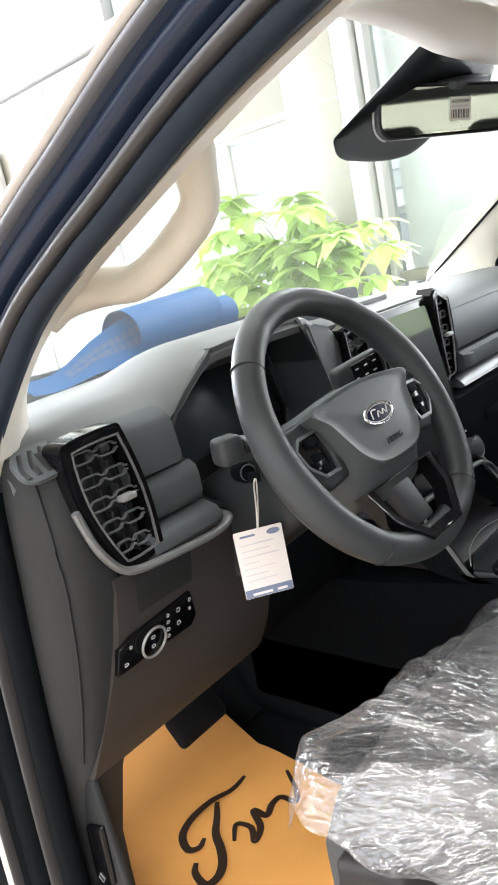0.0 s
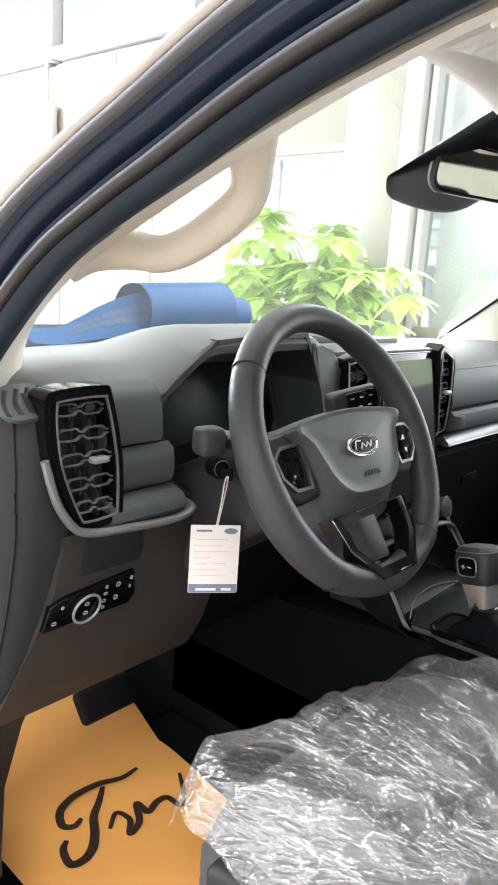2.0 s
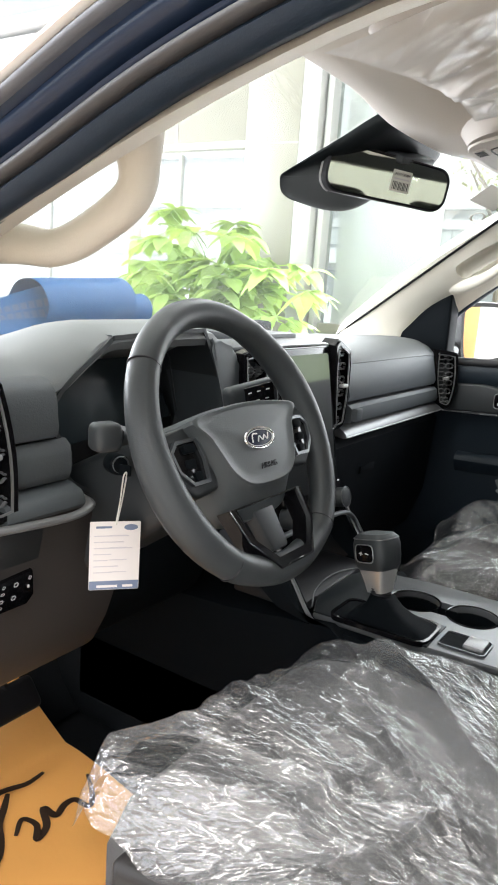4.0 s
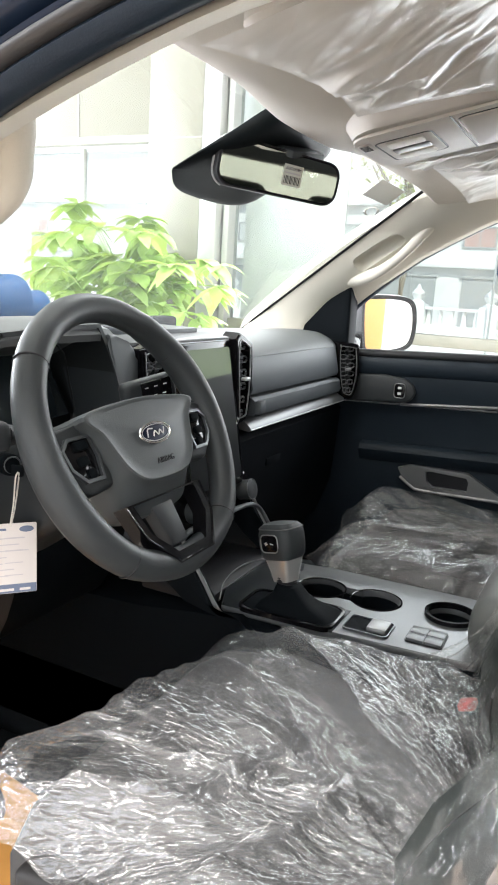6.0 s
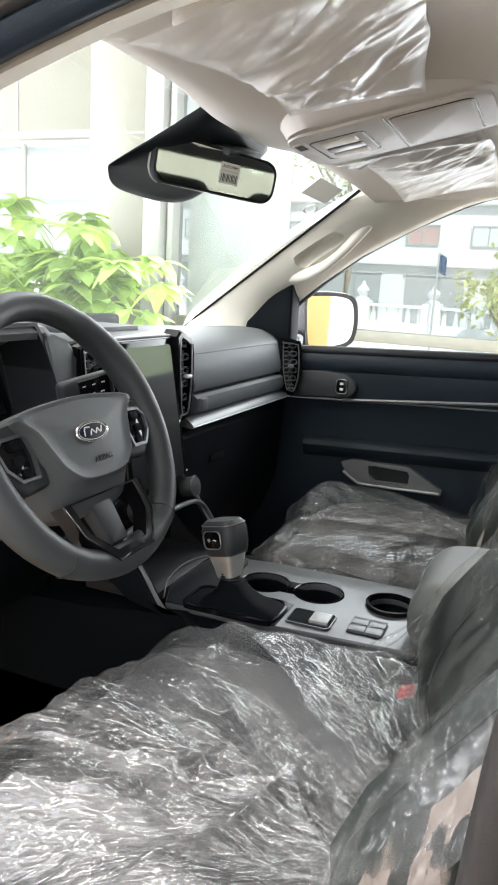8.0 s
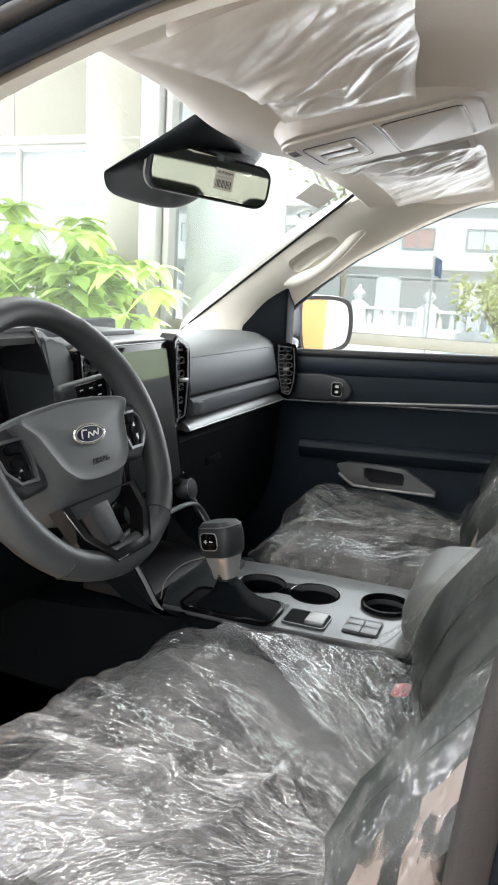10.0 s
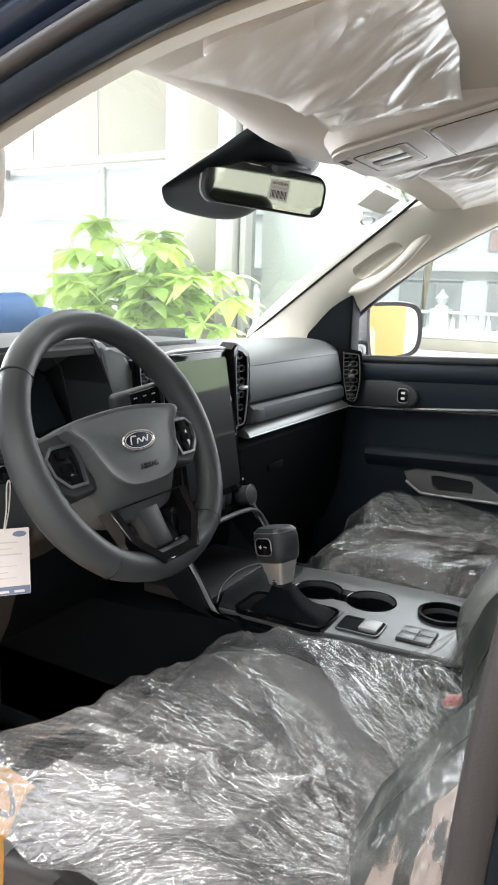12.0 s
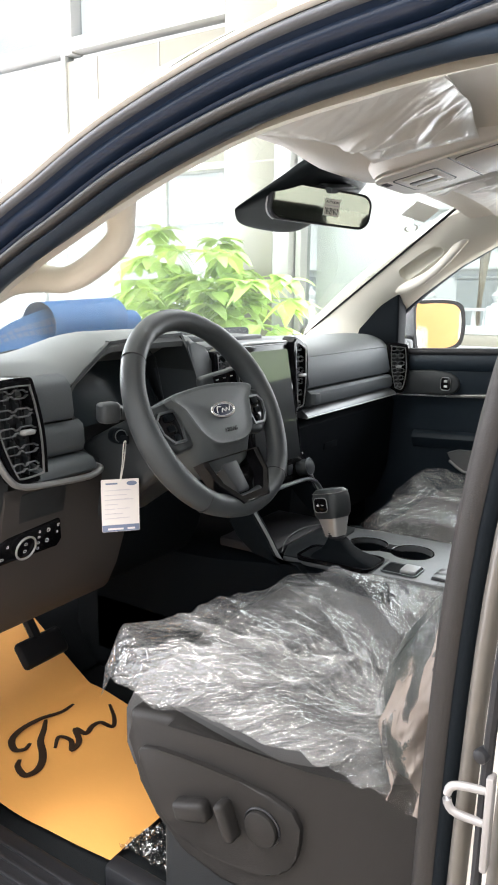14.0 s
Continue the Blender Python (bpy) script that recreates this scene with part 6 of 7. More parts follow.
HS = [(p.x, p.y) for p in smooth_path([(-0.113, 0.738, 0), (-0.111, 0.722, 0), (-0.104, 0.712, 0), (-0.060, 0.676, 0), (0.0, 0.660, 0), (0.12, 0.66, 0), (0.180, 0.70, 0), (0.19, 0.82, 0), (0.19, 0.95, 0), (0.06, 0.985, 0), (-0.055, 0.985, 0), (-0.088, 0.86, 0)], 4, True)]
house = part("sensor_housing", loft(bmesh.new(), [[wind(x / 0.6, v, o * (0.16 + 0.84 * sstep(0.70, 0.95, v))) for x, v in [(0.03 + (a - 0.03) * s, 0.80 + (b - 0.80) * s) for a, b in HS]] for s, o in ((1.0, 0.002), (1.0, 0.007), (0.97, 0.014), (0.90, 0.021), (0.82, 0.025), (0.5, 0.027))]), HOUSEBLACK, rvm, "blue-black windshield sensor housing")
part("housing_panel", B((0.052, 0.052, 1.540), (0.095, 0.036, 0.012), 0.004, 2, rotm(20, -6, -10)), PADDED, house)
for i in range(7):
    part("louvre_slit", B((0.052 + 0.0055 * i, 0.046 - 0.001 * i, 1.5345 + 0.0006 * i), (0.0022, 0.020, 0.003), 0, 2, rotm(20, -6, -10)), RUBBER, house)
part("stem", T([(0.02, 0.14, 1.53), (0.016, 0.10, 1.505)], 0.012, 10), PLASTIC, rvm)

# ---- overhead console and sun visors ----
ohc = thing("overhead_console", (0.0, -0.2, 1.56), "light greige overhead console with reading lamps", "console")
OH = lambda u, v, w: (u, v, 1.536 - w + 0.215 * (-0.10 - v))
part("surround", loft(bmesh.new(), [[OH(u, v, w) for u, v in rounded(a, b, c, 6, 0.0, -0.222)] for a, b, c, w in ((0.29, 0.312, 0.085, -0.022), (0.266, 0.304, 0.07, -0.012), (0.248, 0.292, 0.06, -0.003), (0.235, 0.282, 0.05, 0.004), (0.225, 0.274, 0.045, 0.005))]), LIGHTGREY, ohc)
part("bezel", P(rounded(0.20, 0.27, 0.035, 5, 0.0, -0.215), OH, -0.02, 0.009, 0.004), LIGHTGREY, ohc)
part("glasses_lid", P(rounded(0.165, 0.105, 0.012, 4, 0.0, -0.275), OH, 0.0, 0.012, 0.003), LIGHTGREY, ohc)
part("lid_gap", P([(-0.098, -0.218), (0.098, -0.218), (0.098, -0.2155), (-0.098, -0.2155)], OH, 0.008, 0.0096), RUBBER, ohc)
lampg = mat("lamp_lens", (0.70, 0.68, 0.62), 0.5, spec=0.2, var=0.02)
part("lamp_panel", P(rounded(0.115, 0.075, 0.008, 3, 0.0, -0.145), OH, 0.0, 0.0105, 0.002), LIGHTGREY, ohc)
for x in (-0.036, 0.036):
    part("lamp_lens", P(rounded(0.030, 0.050, 0.005, 3, x, -0.145), OH, 0.008, 0.0125, 0.001), lampg, ohc, "clear lamp lens")
part("button_bar", P(rounded(0.024, 0.052, 0.004, 3, 0, -0.145), OH, 0.008, 0.0125, 0.001), PULLMET, ohc)
part("lamp_gap", ring_prism(bmesh.new(), rounded(0.119, 0.079, 0.009, 3, 0.0, -0.145), rounded(0.115, 0.075, 0.008, 3, 0.0, -0.145), OH, 0.0085, 0.0100), PLASTIC, ohc)
part("lid_outline", ring_prism(bmesh.new(), rounded(0.169, 0.109, 0.013, 4, 0.0, -0.275), rounded(0.165, 0.105, 0.012, 4, 0.0, -0.275), OH, 0.0085, 0.0100), PLASTIC, ohc)
part("microphone", P(rounded(0.036, 0.018, 0.004, 3, -0.052, -0.095), OH, 0.004, 0.0115, 0.001), LIGHTGREY, ohc)
for i in range(6):
    part("slit", P([(-0.067 + 0.005 * i, -0.101), (-0.0652 + 0.005 * i, -0.101), (-0.0652 + 0.005 * i, -0.089), (-0.067 + 0.005 * i, -0.089)], OH, 0.011, 0.0122), RUBBER, ohc)


def visor(name, quad, sd, label, deep=0.010):
    """A wrapped visor; quad holds its front-left, front-right, rear-right and rear-left corners."""
    q = [Vector(c) for c in quad]
    c0 = (q[0] + q[1] + q[2] + q[3]) / 4
    vz = thing(name, (c0.x, c0.y, 1.56), label, "sun visor", "sun visors")

    def at(u, v):
        return q[0] * (1 - u) * (1 - v) + q[1] * u * (1 - v) + q[2] * u * v + q[3] * (1 - u) * v

    def lowz(x, y):
        return roofz(x, y) - 0.016
    out = [at(a, b) for a, b in rounded(0.94, 0.90, 0.12, 5, 0.5, 0.5)]
    rings = [[(c0.x + (p.x - c0.x) * s, c0.y + (p.y - c0.y) * s, lowz(p.x, p.y) + w) for p in out] for s, w in ((0.97, 0.0), (1.0, 0.005), (1.0, 0.016), (0.97, 0.020))]
    part("panel", loft(bmesh.new(), rings), LIGHTGREY, vz)

    def film(u, v):
        p = at(-0.02 + 1.04 * u, -0.03 + 1.06 * v)
        e = min(u, 1 - u, v, 1 - v)
        body = sstep(0, 0.12, e)
        a, b = 0.62 * p.x + 0.78 * p.y, 0.78 * p.x - 0.62 * p.y
        w = sstep(0.30, 0.75, u if p.x < 0 else 1 - u)
        cr = 0.5 - vee(a * 3.0 + sd, b * 15, sd) - 0.45 * vee(a * 9.0 + sd, b * 34, sd + 5)
        cr2 = 0.5 - vee(a * 16.0 + sd, b * 70, sd + 3)
        belly = deep * math.sin(math.pi * u) * math.sin(math.pi * v)
        rag = 0.005 * noise.noise(Vector((u * 4, v * 4, sd))) * (1 - body)
        return (p.x + rag, p.y + rag, lowz(p.x, p.y) - 0.009 - 0.003 * body - belly * (0.35 + 0.65 * w) - (0.030 * (cr - 0.2) + 0.004 * (cr2 - 0.3)) * body * (0.12 + w))
    part("wrapper", sheet(150, 110, film), FILMSOFT, vz, "milky polythene wrapper", smooth=60)
    return vz


visor("sun_visor", ((-0.478, -0.086), (-0.168, -0.120), (-0.158, -0.278), (-0.520, -0.335)), 7.0, "light sun visor still wrapped in milky polythene", 0.024)
visor("sun_visor", ((0.115, -0.100), (0.555, -0.125), (0.545, -0.315), (0.135, -0.315)), 21.0, "light sun visor still wrapped in milky polythene", 0.026)


# ---- seats in their wrappers ----
BACK = ((0.74, -0.385), (0.816, -0.372), (0.91, -0.356), (0.968, -0.375), (1.007, -0.398), (1.055, -0.432), (1.12, -0.478), (1.25, -0.545), (1.40, -0.60))


def back_y(z):
    """Front of the side bolsters of a backrest at height z."""
    for (z0, y0), (z1, y1) in zip(BACK, BACK[1:]):
        if z <= z1:
            return y0 + (y1 - y0) * (z - z0) / (z1 - z0)
    return BACK[-1][1]


def seat(sg, label):
    cx = -0.43 if sg < 0 else 0.43
    s = thing("front_seat", (cx, -0.2, 0.45), label, "car seat", "front seats")
    dz = 0.0 if sg < 0 else -0.01
    rings = []
    for y, w, zt, zb in ((0.020, 0.30, 0.775, 0.735), (0.012, 0.40, 0.798, 0.71), (-0.02, 0.44, 0.818, 0.70), (-0.12, 0.455, 0.824, 0.70), (-0.25, 0.455, 0.808, 0.70), (-0.40, 0.44, 0.80, 0.70)):
        ring = []
        for i in range(13):
            t = -1 + 2 * i / 12
            ring.append((cx + t * w / 2, y, zt + dz + 0.028 * abs(t) ** 3 * sstep(0.0, -0.1, y) - 0.035 * max(0, abs(t) - 0.86) / 0.14))
        ring += [(cx + w / 2, y, zb + dz), (cx - w / 2, y, zb + dz)]
        rings.append(ring)
    part("cushion", loft(bmesh.new(), rings), SEATCLOTH, s)
    rings = []
    for z, w in ((0.77, 0.46), (0.80, 0.48), (0.86, 0.50), (0.92, 0.505), (0.98, 0.51), (1.04, 0.51), (1.10, 0.50), (1.20, 0.48), (1.28, 0.45), (1.34, 0.40), (1.37, 0.33)):
        y = back_y(z)
        ring = []
        for i in range(17):
            a = -1 + 2 * i / 16
            ring.append((cx + a * w / 2, y - 0.050 + 0.050 * min(1, abs(a) / 0.72) ** 2.2 - 0.06 * max(0, abs(a) - 0.74) ** 2 / 0.0676, z))
        ring += [(cx + w / 2 - 0.01, y - 0.15, z - 0.04), (cx, y - 0.19, z - 0.05), (cx - w / 2 + 0.01, y - 0.15, z - 0.04)]
        rings.append(ring)
    part("backrest", loft(bmesh.new(), rings), SEATSKIN, s)
    for q in (-1, 1):
        part("backrest_seam", T([(cx + q * 0.12, back_y(z) - 0.026, z) for z in (0.82, 0.90, 1.0, 1.1, 1.2, 1.3)], 0.0016, 6, sm=3), SEATCLOTH, s)
        part("stitch", T([(cx + q * 0.222, back_y(z) - 0.010, z) for z in (0.80, 0.86, 0.92, 0.97, 1.02, 1.08, 1.15, 1.25)], 0.0006, 5, sm=3), SEATCLOTH, s)
        part("flank_panel", loft(bmesh.new(), [[(cx + q * w, back_y(z) - a, z - 0.02) for a, w in ((0.066, 0.240), (0.090, 0.244), (0.150, 0.240), (0.150, 0.20), (0.07, 0.20))] for z in (0.80, 0.88, 0.96, 1.04, 1.12, 1.2)]), SEATCLOTH, s)
    part("headrest", B((cx, -0.62, 1.46), (0.26, 0.10, 0.17), 0.045, 3, rotm(-15, 0, 0)), SEATSKIN, s)
    # side valance
    xs = cx + sg * 0.232
    VAL = [(-0.030, 0.800), (-0.034, 0.760), (-0.046, 0.700), (-0.075, 0.660), (-0.120, 0.625), (-0.18, 0.612), (-0.27, 0.620), (-0.33, 0.630), (-0.50, 0.64), (-0.50, 0.88), (-0.43, 0.855), (-0.36, 0.825), (-0.30, 0.803), (-0.20, 0.798), (-0.10, 0.812)]
    val = part("side_valance", P([(a, b + dz) for a, b in VAL], lambda u, v, w: (xs + sg * w, u, v), -0.03, 0.014, 0.012, 3), VALANCE, s, "charcoal plastic seat side valance with power switches")
    part("valance_face", P([(p.x, p.y + dz) for p in smooth_path([(-0.062, 0.760, 0), (-0.17, 0.772, 0), (-0.285, 0.762, 0), (-0.292, 0.705, 0), (-0.268, 0.672, 0), (-0.228, 0.658, 0), (-0.140, 0.652, 0), (-0.094, 0.676, 0), (-0.068, 0.725, 0)], 3, True)], lambda u, v, w: (xs + sg * w, u, v), 0.006, 0.0215, 0.003, 2), VALANCE, val)
    part("switch", B((xs + sg * 0.028, -0.150, 0.712 + dz), (0.022, 0.052, 0.026), 0.007, 3, rotm(-20, 0, 0)), VALANCE, val)
    part("switch", B((xs + sg * 0.030, -0.203, 0.722 + dz), (0.024, 0.016, 0.048), 0.006, 3, rotm(-22, 0, 0)), VALANCE, val)
    part("lumbar_dial", C((xs + sg * 0.024, -0.247, 0.727 + dz), (sg, 0, 0), 0.0215, 0.010, 28, 0.002), VALANCE, val)
    part("dial_ring", T([(xs + sg * 0.0225, -0.247 + 0.0235 * math.cos(a), 0.727 + dz + 0.0235 * math.sin(a)) for a in [2 * math.pi * i / 28 for i in range(28)]], 0.0016, 5, True), RUBBER, val)
    part("seat_base", B((cx, -0.25, 0.56), (0.40, 0.42, 0.24), 0.03, 3), PLASTIC_LOW, s)
    part("seat_rail", B((xs - sg * 0.04, -0.22, 0.47), (0.03, 0.56, 0.04), 0.006), RUBBER, s)
    return s


seat(-1, "dark driver seat under crumpled clear polythene")
seat(1, "dark passenger seat under crumpled clear polythene")


RIDGES = ((-0.20, -0.08, -0.44, -0.34, 0.026), (-0.30, -0.02, -0.52, -0.33, 0.018), (-0.58, -0.02, -0.48, -0.36, 0.021), (-0.64, -0.05, -0.56, -0.38, 0.017), (-0.26, -0.03, -0.33, -0.20, 0.014), (-0.64, -0.12, -0.46, -0.22, 0.015), (-0.66, -0.20, -0.48, -0.30, 0.014))


def cushion_film(cx, sg, seed):
    kx, ky = cx - (0.11 if sg < 0 else 0.0), -0.47

    def fn(u, v):
        t, y = -1.08 + 2.16 * u, 0.042 - 0.44 * v
        outer = t * sg > 0
        cor = 1 - 0.15 * (1 - sstep(0.0, 0.22, v)) ** 2
        x = cx + cor * t * (0.230 if outer else 0.245 + 0.045 * sstep(0, 1, -t * sg) * (1 if sg > 0 else 0))
        top = 0.852 + 0.022 * abs(min(1, abs(t))) ** 3 - 0.014 * sstep(0.5, 1, v)
        nose = sstep(0.3, 0.9, t * sg)
        front = 1 - sstep(0.0, 0.15 - 0.075 * nose, v)
        edge = sstep(0.88 + 0.07 * nose * sstep(0.45, 0.1, v), 1.08, abs(t))
        z = top - (0.050 + 0.014 * nose) * front ** 2 - ((0.046 - 0.026 * sstep(0.3, 0.9, v)) if outer else (0.022 if sg < 0 else 0.045)) * edge
        # folds run out from the corner by the buckle, where the sheet is tucked in
        bend = 0.05 * noise.noise(Vector((x * 5, y * 5, seed)))
        a = math.hypot(x - kx, y - ky) + bend
        b = 0.34 * math.atan2(y - ky, x - kx) + bend
        lobe = sstep(0.35, 1.0, t * sg) * sstep(0.36, 0.05, v)
        soft = 1 - 0.6 * lobe
        calm = 0.60 + 0.40 * sstep(-0.15, 0.2, noise.noise(Vector((x * 6, y * 6, seed + 9))))
        z += 0.016 * noise.noise(Vector((a * 3.0 + seed, b * 6.0, seed)))
        z -= soft * 0.026 * (vee(a * 2.6 + seed, b * 8.0, seed + 3) - 0.2)
        z -= soft * (0.009 + 0.014 * sstep(0.0, 0.22, v)) * (vee(a * 4.5 + seed, b * 22.0, seed + 5) - 0.2)
        z -= soft * calm * (0.0052 * (vee(a * 12.0, b * 52.0, seed + 7) - 0.2) + 0.0030 * (vee(x * 26.0, y * 22.0, seed + 11) - 0.2))
        z -= 0.0009 * (vee(x * 60.0, y * 55.0, seed + 13) - 0.2)
        z -= 0.034 * sstep(0.1, 0.9, -t * sg) * sstep(0.75, 0.15, v) * (1 if sg < 0 else 0.5) - 0.008 * sstep(0.0, 0.8, t * sg) * sstep(0.9, 0.2, v) * (1 if sg < 0 else 0)
        if sg > 0:
            z += 0.038 * sstep(0.35, 0.10, v) * sstep(-0.45, 0.05, t) * sstep(1.1, 0.3, t) - 0.022 * sstep(0.4, 1.0, t)
        for (p0x, p0y, p1x, p1y, hh) in RIDGES:
            dx, dy = p1x - p0x, p1y - p0y
            ln = math.hypot(dx, dy)
            al = (((x if sg < 0 else x - 0.86) - p0x) * dx + (y - p0y) * dy) / ln
            off = ((x if sg < 0 else x - 0.86) - p0x) * dy / ln - (y - p0y) * dx / ln + 0.012 * noise.noise(Vector((al * 9, hh * 300, 1)))
            z += hh * math.exp(-abs(off) / 0.012) * sstep(-0.04, 0.05, al) * sstep(ln + 0.05, ln - 0.06, al)
        rag = 0.010 * noise.noise(Vector((u * 7, v * 7, seed + 5)))
        return (x + rag * edge + sg * 0.010 * edge * (1 if outer else 0), y + rag * front, z)
    return fn


def back_film(cx, sg, seed):
    def fn(u, v):
        t = -1.45 + 2.9 * u
        k = min(1.0, abs(t))
        z = 0.822 + 0.52 * v + 0.045 * sstep(0.9, 1.3, abs(t)) * (1 - v)
        w = 0.264 - 0.05 * sstep(0.75, 1, v)
        x = cx + (k if t > 0 else -k) * w
        y = back_y(z) + 0.009 - 0.045 + 0.045 * min(1, k / 0.72) ** 2.2 - 0.062 * max(0, k - 0.74) ** 2 / 0.0676 - 0.24 * max(0, abs(t) - 1)
        side = sstep(0.85, 1.1, abs(t))
        run = y + 0.45 * z
        cr = vee(run * 16 + seed, z * 4.5, x * 4) + 0.5 * vee(run * 38 + seed, z * 9.0, x * 9 + seed)
        fine = vee(run * 70 + seed, z * 26, x * 30) + vee(x * 34 + seed, z * 14, seed)
        h = (0.010 + 0.030 * side) * (0.30 - cr) + (0.004 + 0.003 * side) * (0.3 - fine)
        foot = 1 - sstep(0, 0.08, v)
        return (x + (1 if t > 0 else -1) * (h * side + 0.004 * foot * side), y + h * (1 - side) + 0.010 * foot * (1 - side), z)
    return fn


for cx, sg, seed in ((-0.43, -1, 4.0), (0.43, 1, 17.0)):
    f = thing("seat_wrapper", (cx, -0.15, 0.85), "crumpled clear polythene wrapper draped over the seat", "plastic wrapper", "seat wrappers")
    part("cushion_sheet", sheet(320, 280, cushion_film(cx, sg, seed)), FILM if sg < 0 else FILMFAR, f, smooth=60)
    bf = back_film(cx, sg, seed + 2)
    part("backrest_sheet", sheet(180, 150, lambda u, v: bf(0.178 + 0.644 * u, v)), FILMCLEAR, f, smooth=60)
    # The flank film's tan is a floor reflection put into its colour.
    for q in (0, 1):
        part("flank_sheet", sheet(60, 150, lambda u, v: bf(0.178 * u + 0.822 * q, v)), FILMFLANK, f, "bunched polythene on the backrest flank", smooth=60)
    if sg < 0:
        tuck = [Vector(c) for c in ((-0.222, -0.225, 0.845), (-0.36, -0.290, 0.868), (-0.42, -0.385, 0.935), (-0.205, -0.375, 0.975))]

        def tent(u, v):
            p = (tuck[0] * (1 - u) + tuck[1] * u) * (1 - v) + (tuck[3] * (1 - u) + tuck[2] * u) * v
            sag = 0.030 * math.sin(math.pi * v) * (0.6 + 0.4 * math.sin(math.pi * u))
            cr = 0.030 * (0.2 - vee(u * 5 + 0.6 * v, v * 0.8, 4.0)) + 0.010 * (0.2 - vee(u * 14 + 2.0 * v, v * 2.0, 8.0)) + 0.003 * (0.2 - vee(u * 40, v * 18, 2.0))
            return p + Vector((0.35 * cr, 0.6 * cr - 0.4 * sag, cr - sag))
        part("tuck_sheet", sheet(110, 90, tent), FILMCLEAR, f, "polythene stretched from the cushion to the backrest", smooth=60)
buckle = thing("belt_buckle", (-0.19, -0.335, 0.80), "black seat belt buckle with a red release button", "buckle")
part("body", B((-0.19, -0.335, 0.77), (0.04, 0.03, 0.09), 0.008, 3, rotm(-20, 8, 0)), PLASTIC_LOW, buckle)
part("release_button", B((-0.188, -0.345, 0.814), (0.028, 0.022, 0.010), 0.003, 2, rotm(-20, 8, 0)), RED, buckle, "red release button")

# ---- footwell ----
def mat_z(y):
    return 0.455 + 0.03 * sstep(0.25, 0.45, y) + max(0.0, y - 0.46) * 0.62


paper = thing("paper_floor_mat", (-0.42, 0.35, 0.45), "orange kraft paper floor mat with a dark printed script mark", "floor mat")


def mat_pt(u, v, up=0.0):
    """u across, v towards the pedals."""
    y = 0.085 + 0.66 * v
    x = (-0.598 - 0.045 * v) * (1 - u) + (-0.27) * u
    if v < 0.06:
        x = x - 0.10 * u * (1 - v / 0.06)
    z = mat_z(y) + 0.004 * noise.noise(Vector((x * 7, y * 7, 2))) + 0.006 * fold(x * 5, y * 3, 4, 2) - 0.004
    return (x, y, z + up)


bm = sheet(40, 60, lambda u, v: mat_pt(u, v))
part("sheet", bm, PAPER, paper, "orange kraft paper sheet")


def on_mat(pts, r, n=8):
    path = smooth_path([(x, y, mat_z(y) + 0.0045) for x, y in pts], n)
    k = len(path) - 1
    return tube(bmesh.new(), path, [r * (0.45 + 0.55 * math.sin(math.pi * i / k) ** 0.6) for i in range(k + 1)], 8, False, 0.06)


for pts, r in (([(-0.352, 0.424), (-0.388, 0.423), (-0.427, 0.437), (-0.473, 0.440), (-0.507, 0.428), (-0.521, 0.403), (-0.508, 0.391), (-0.490, 0.396)], 0.0068),
               ([(-0.424, 0.427), (-0.448, 0.406), (-0.473, 0.387), (-0.490, 0.362), (-0.508, 0.344), (-0.529, 0.336), (-0.549, 0.342), (-0.545, 0.366), (-0.531, 0.377)], 0.0075),
               ([(-0.466, 0.355), (-0.440, 0.372), (-0.430, 0.350), (-0.446, 0.330), (-0.420, 0.338), (-0.402, 0.366), (-0.396, 0.344), (-0.372, 0.350), (-0.352, 0.346), (-0.344, 0.322), (-0.322, 0.338), (-0.300, 0.372)], 0.0062)):
    part("swash", on_mat(pts, r), INK, paper, "dark printed swash")
brake = thing("brake_pedal", (-0.39, 0.50, 0.6), "wide black rubber brake pedal", "pedal")
part("pad", B((-0.385, 0.475, 0.615), (0.115, 0.018, 0.058), 0.010, 3, rotm(-38, 0, 0)), RUBBER, brake)
part("arm", T([(-0.385, 0.49, 0.63), (-0.38, 0.58, 0.74), (-0.38, 0.62, 0.90)], 0.012, 8), RUBBER, brake)
scrap = thing("plastic_scrap", (-0.47, 0.05, 0.455), "dark glossy polythene scrap on the sill carpet", "plastic wrapper")
part("sheet", sheet(40, 30, lambda u, v: (-0.575 + 0.11 * u, 0.088 - 0.10 * v - 0.03 * u, 0.443 + 0.030 * fold(u * 5, v * 5, 3, 4))), FILMDARK, scrap)

# ---- card on the ignition key ----
tag = thing("key_tag", (-0.505, 0.12, 1.05), "white printed card tag hanging on a string from the ignition key", "tag")
KT = frame_of((-0.5090, 0.1290, 1.0080), (0.76, -0.65, 0.0), (0, 0.0, 1), (-0.65, -0.76, 0))
card = part("card", P(rounded(0.058, 0.084, 0.001, 1), KT, 0, 0.0008), CARD, tag)
part("card_band", P([(-0.0285, -0.0415), (0.0285, -0.0415), (0.0285, -0.031), (-0.0285, -0.031)], KT, 0.0008, 0.0012), CARDBLUE, card, "slate blue printed band")
part("card_band_print", P([(-0.020, -0.039), (0.004, -0.039), (0.004, -0.036), (-0.020, -0.036)], KT, 0.0012, 0.0015), CARD, card)
part("card_band_print", P([(0.010, -0.039), (0.022, -0.039), (0.022, -0.036), (0.010, -0.036)], KT, 0.0012, 0.0015), CARD, card)
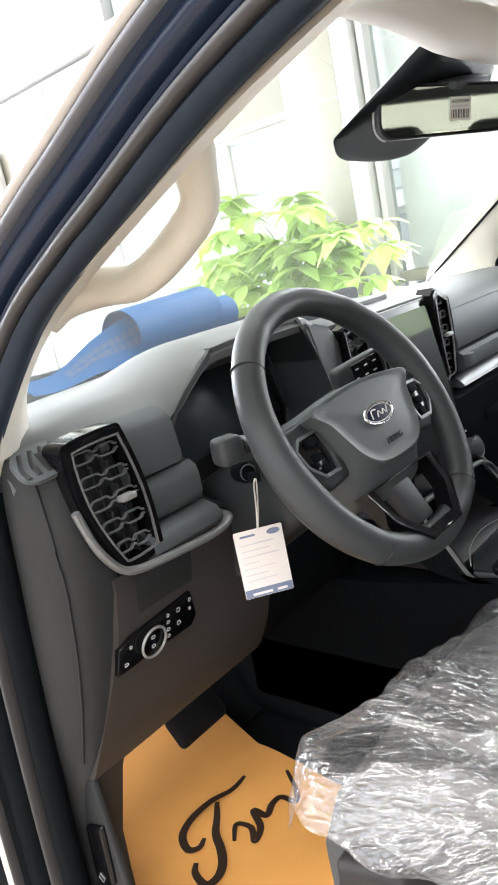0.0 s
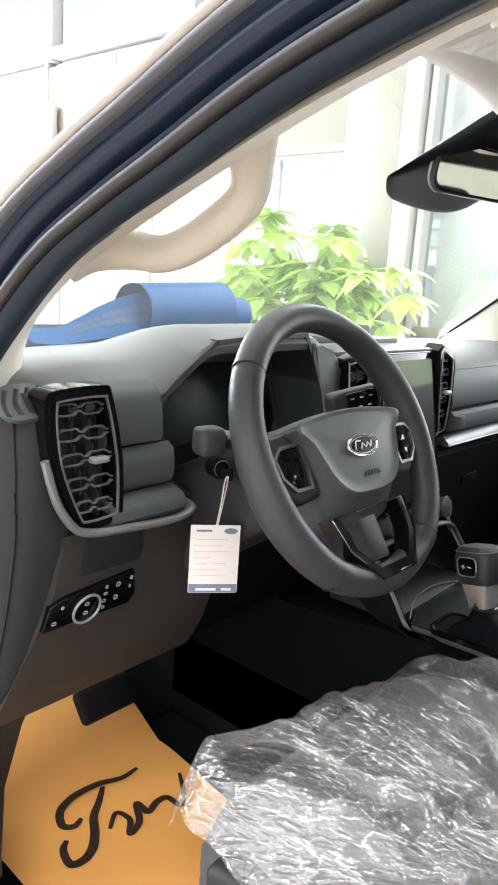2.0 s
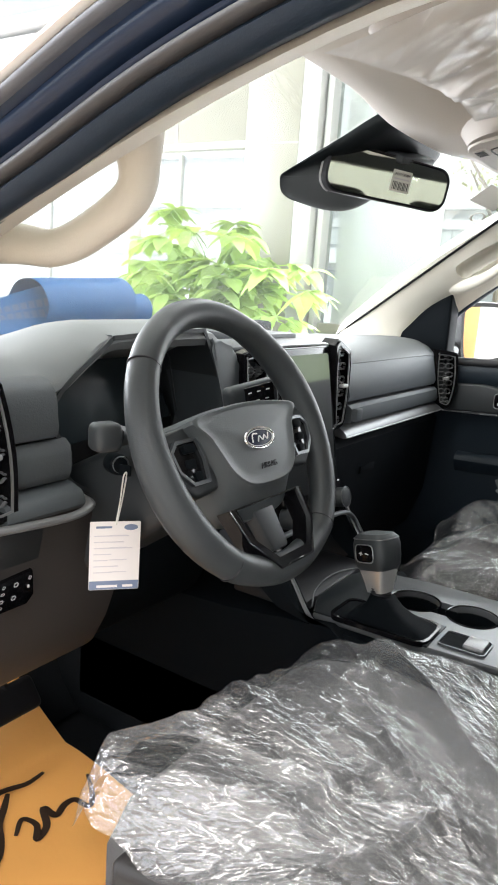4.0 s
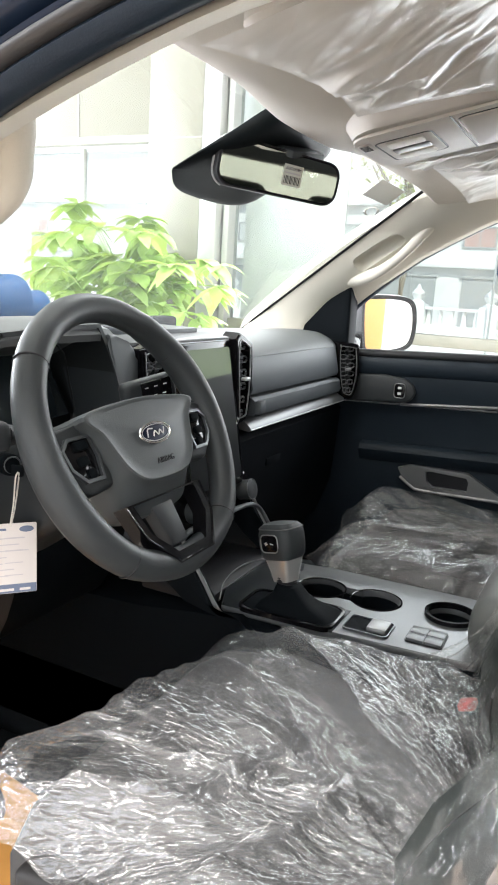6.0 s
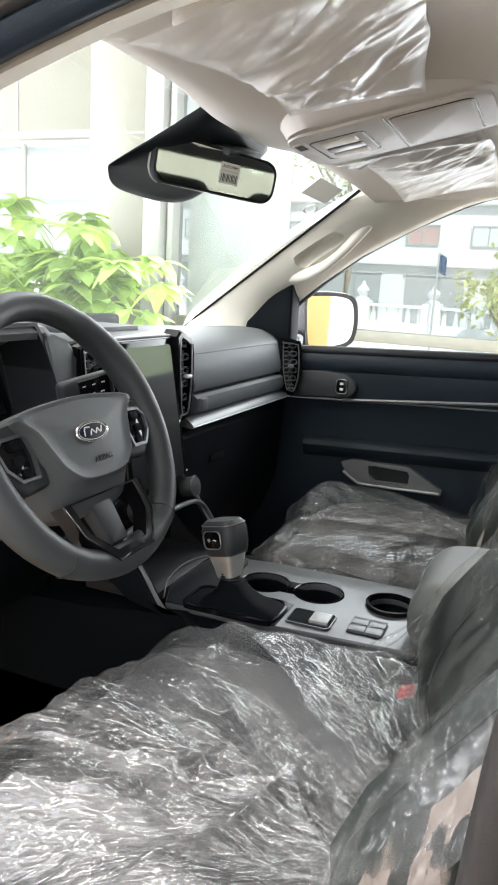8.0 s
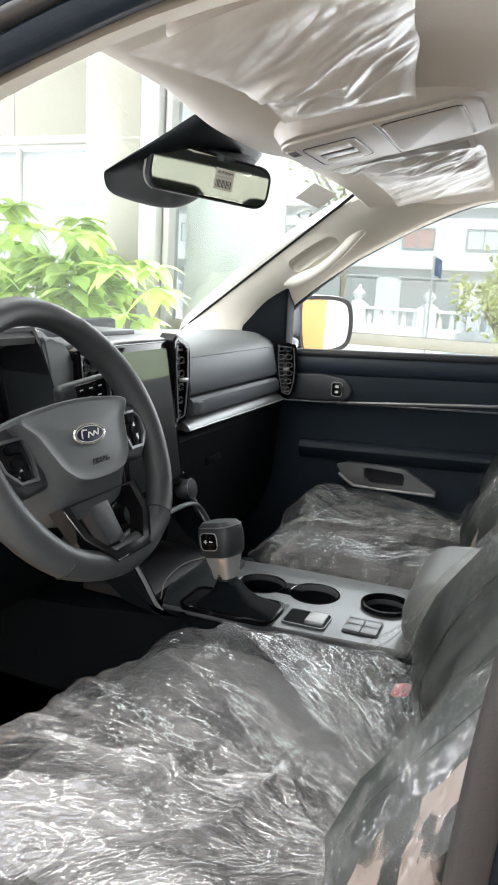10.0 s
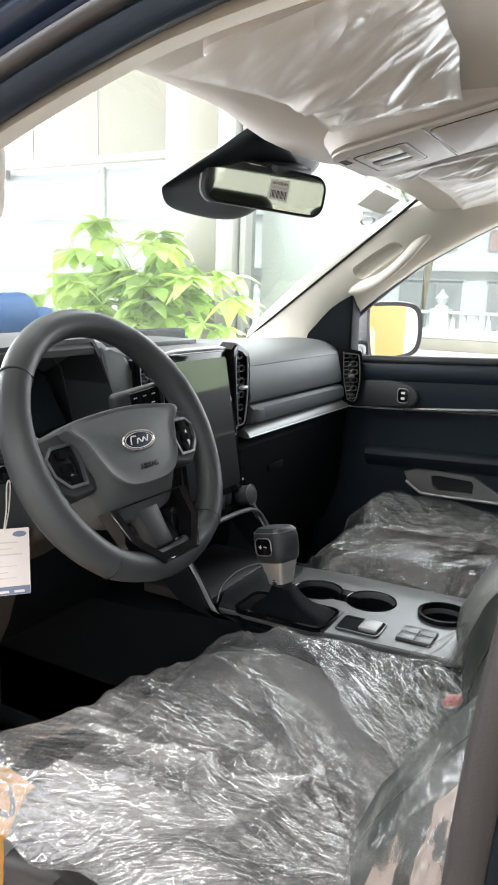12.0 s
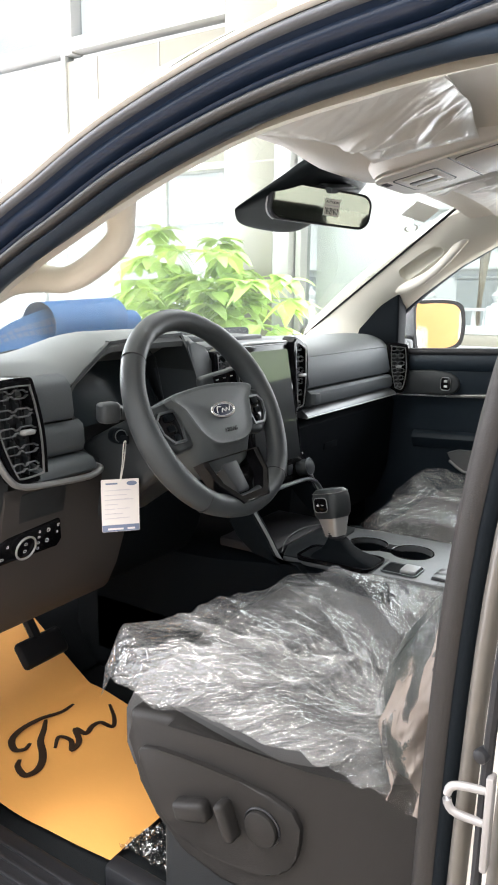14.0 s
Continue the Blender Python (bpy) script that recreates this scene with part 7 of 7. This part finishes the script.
for i, w in enumerate((0.040, 0.034, 0.044, 0.020, 0.016, 0.028, 0.022)):
    z = 0.024 - 0.0075 * i
    part("print_line", P([(-0.024, z), (-0.024 + w, z), (-0.024 + w, z + 0.0011), (-0.024, z + 0.0011)], KT, 0.0008, 0.0012), CARDINK, card)
    if i % 2 == 0:
        part("print_line", P([(-0.006, z + 0.0008), (0.014, z + 0.0008), (0.014, z + 0.0017), (-0.006, z + 0.0017)], KT, 0.0012, 0.0015), CARDINK, card)
part("print_line", P([(-0.022, 0.034), (-0.004, 0.034), (-0.004, 0.0365), (-0.022, 0.0365)], KT, 0.0008, 0.0012), CARDBLUE, card)
part("mark", P([(0.018 + 0.008 * math.cos(a), 0.035 + 0.0036 * math.sin(a)) for a in [2 * math.pi * i / 20 for i in range(20)]], KT, 0.0008, 0.0013), CARDBLUE, card)
part("string", T([KT(0, 0.038, 0.001), (-0.507, 0.125, 1.075), (-0.517, 0.112, 1.108), (-0.512, 0.112, 1.110), (-0.499, 0.13, 1.07), KT(0.001, 0.038, 0.0012)], 0.0009, 6, sm=5), STRING, tag, "white looped string")

# ---- blue sheets rolled up on the cowl ----
blue = thing("rolled_sunshade", (-0.25, 0.62, 1.23), "blue slotted sheet rolled up at the foot of the windshield", "sunshade")


def roll(p0, p1, r0, r1, sweep, n=36):
    p0, p1 = Vector(p0), Vector(p1)
    d = (p1 - p0).normalized()
    s = d.cross(Vector((0, 0, 1))).normalized()
    up = s.cross(d).normalized()

    def fn(u, v):
        a = -1.2 + sweep * v
        r = (r0 + (r1 - r0) * u) * (1 - 0.10 * v)
        return p0 + (p1 - p0) * u + s * (r * math.cos(a)) + up * (r * math.sin(a))
    return sheet(30, n, fn), (p0, s, up, d)


for nm, args in (("big_roll", ((-0.225, 0.625, 1.264), (0.030, 0.655, 1.272), 0.049, 0.051, 6.6)), ("small_roll", ((0.0, 0.675, 1.252), (0.135, 0.685, 1.255), 0.032, 0.036, 6.4))):
    b_, fr = roll(*args)
    rl = part(nm, b_, BLUE, blue)
    p0, p1, r0 = Vector(args[0]), Vector(args[1]), args[2]
    for k in range(7):
        for a in (2.5, 2.85, 3.2) if nm == "big_roll" else (2.3, 2.75):
            m0 = p0 + (p1 - p0) * (0.06 + 0.075 * k)
            out = fr[1] * math.cos(a) + fr[2] * math.sin(a)
            along = (p1 - p0) * 0.026
            tall = (fr[2] * math.cos(a) - fr[1] * math.sin(a)) * 0.0045
            c_ = m0 + out * (r0 * (1.0 - 0.10 * (a + 1.2) / args[4]) + 0.0012)
            sl = bmesh.new()
            sl.faces.new([sl.verts.new(q) for q in (c_ - along - tall, c_ + along - tall, c_ + along + tall, c_ - along + tall)])
            part("slot", sl, BLUEDARK, rl)


def flap(u, v):
    return (-0.47 + 0.29 * u, 0.565 + 0.04 * v + 0.02 * u, 1.214 + v * (0.022 + 0.066 * sstep(0.2, 1.0, u)) - 0.004 * math.sin(9 * u))


fl = part("flap", sheet(24, 10, flap), BLUE, blue)
for k in range(11):
    for v0, v1 in ((0.40, 0.55), (0.60, 0.75)):
        u0, u1 = 0.30 + 0.062 * k, 0.348 + 0.062 * k
        part("slot", sheet(1, 1, lambda a, b: Vector(flap(u0 + (u1 - u0) * a, v0 + (v1 - v0) * b)) + Vector((0, -0.0015, 0.001))), BLUEDARK, fl)

# ---- rear bench, seen in the mirror ----
bench = thing("rear_bench", (0, -1.0, 0.5), "dark rear bench with rounded headrests behind the front seats", "car seat")
part("backrest", B((0, -1.08, 0.92), (1.22, 0.12, 0.56), 0.05, 3, rotm(-8, 0, 0)), SEATSKIN, bench)
part("cushion", B((0, -0.88, 0.66), (1.22, 0.42, 0.16), 0.05, 3), SEATSKIN, bench)
part("base", B((0, -0.90, 0.51), (1.16, 0.36, 0.15), 0.02), BLACKLOW, bench)
for x in (-0.36, 0.0, 0.36):
    part("headrest", B((x, -1.10, 1.28), (0.24, 0.09, 0.15), 0.04, 3), SEATSKIN, bench)
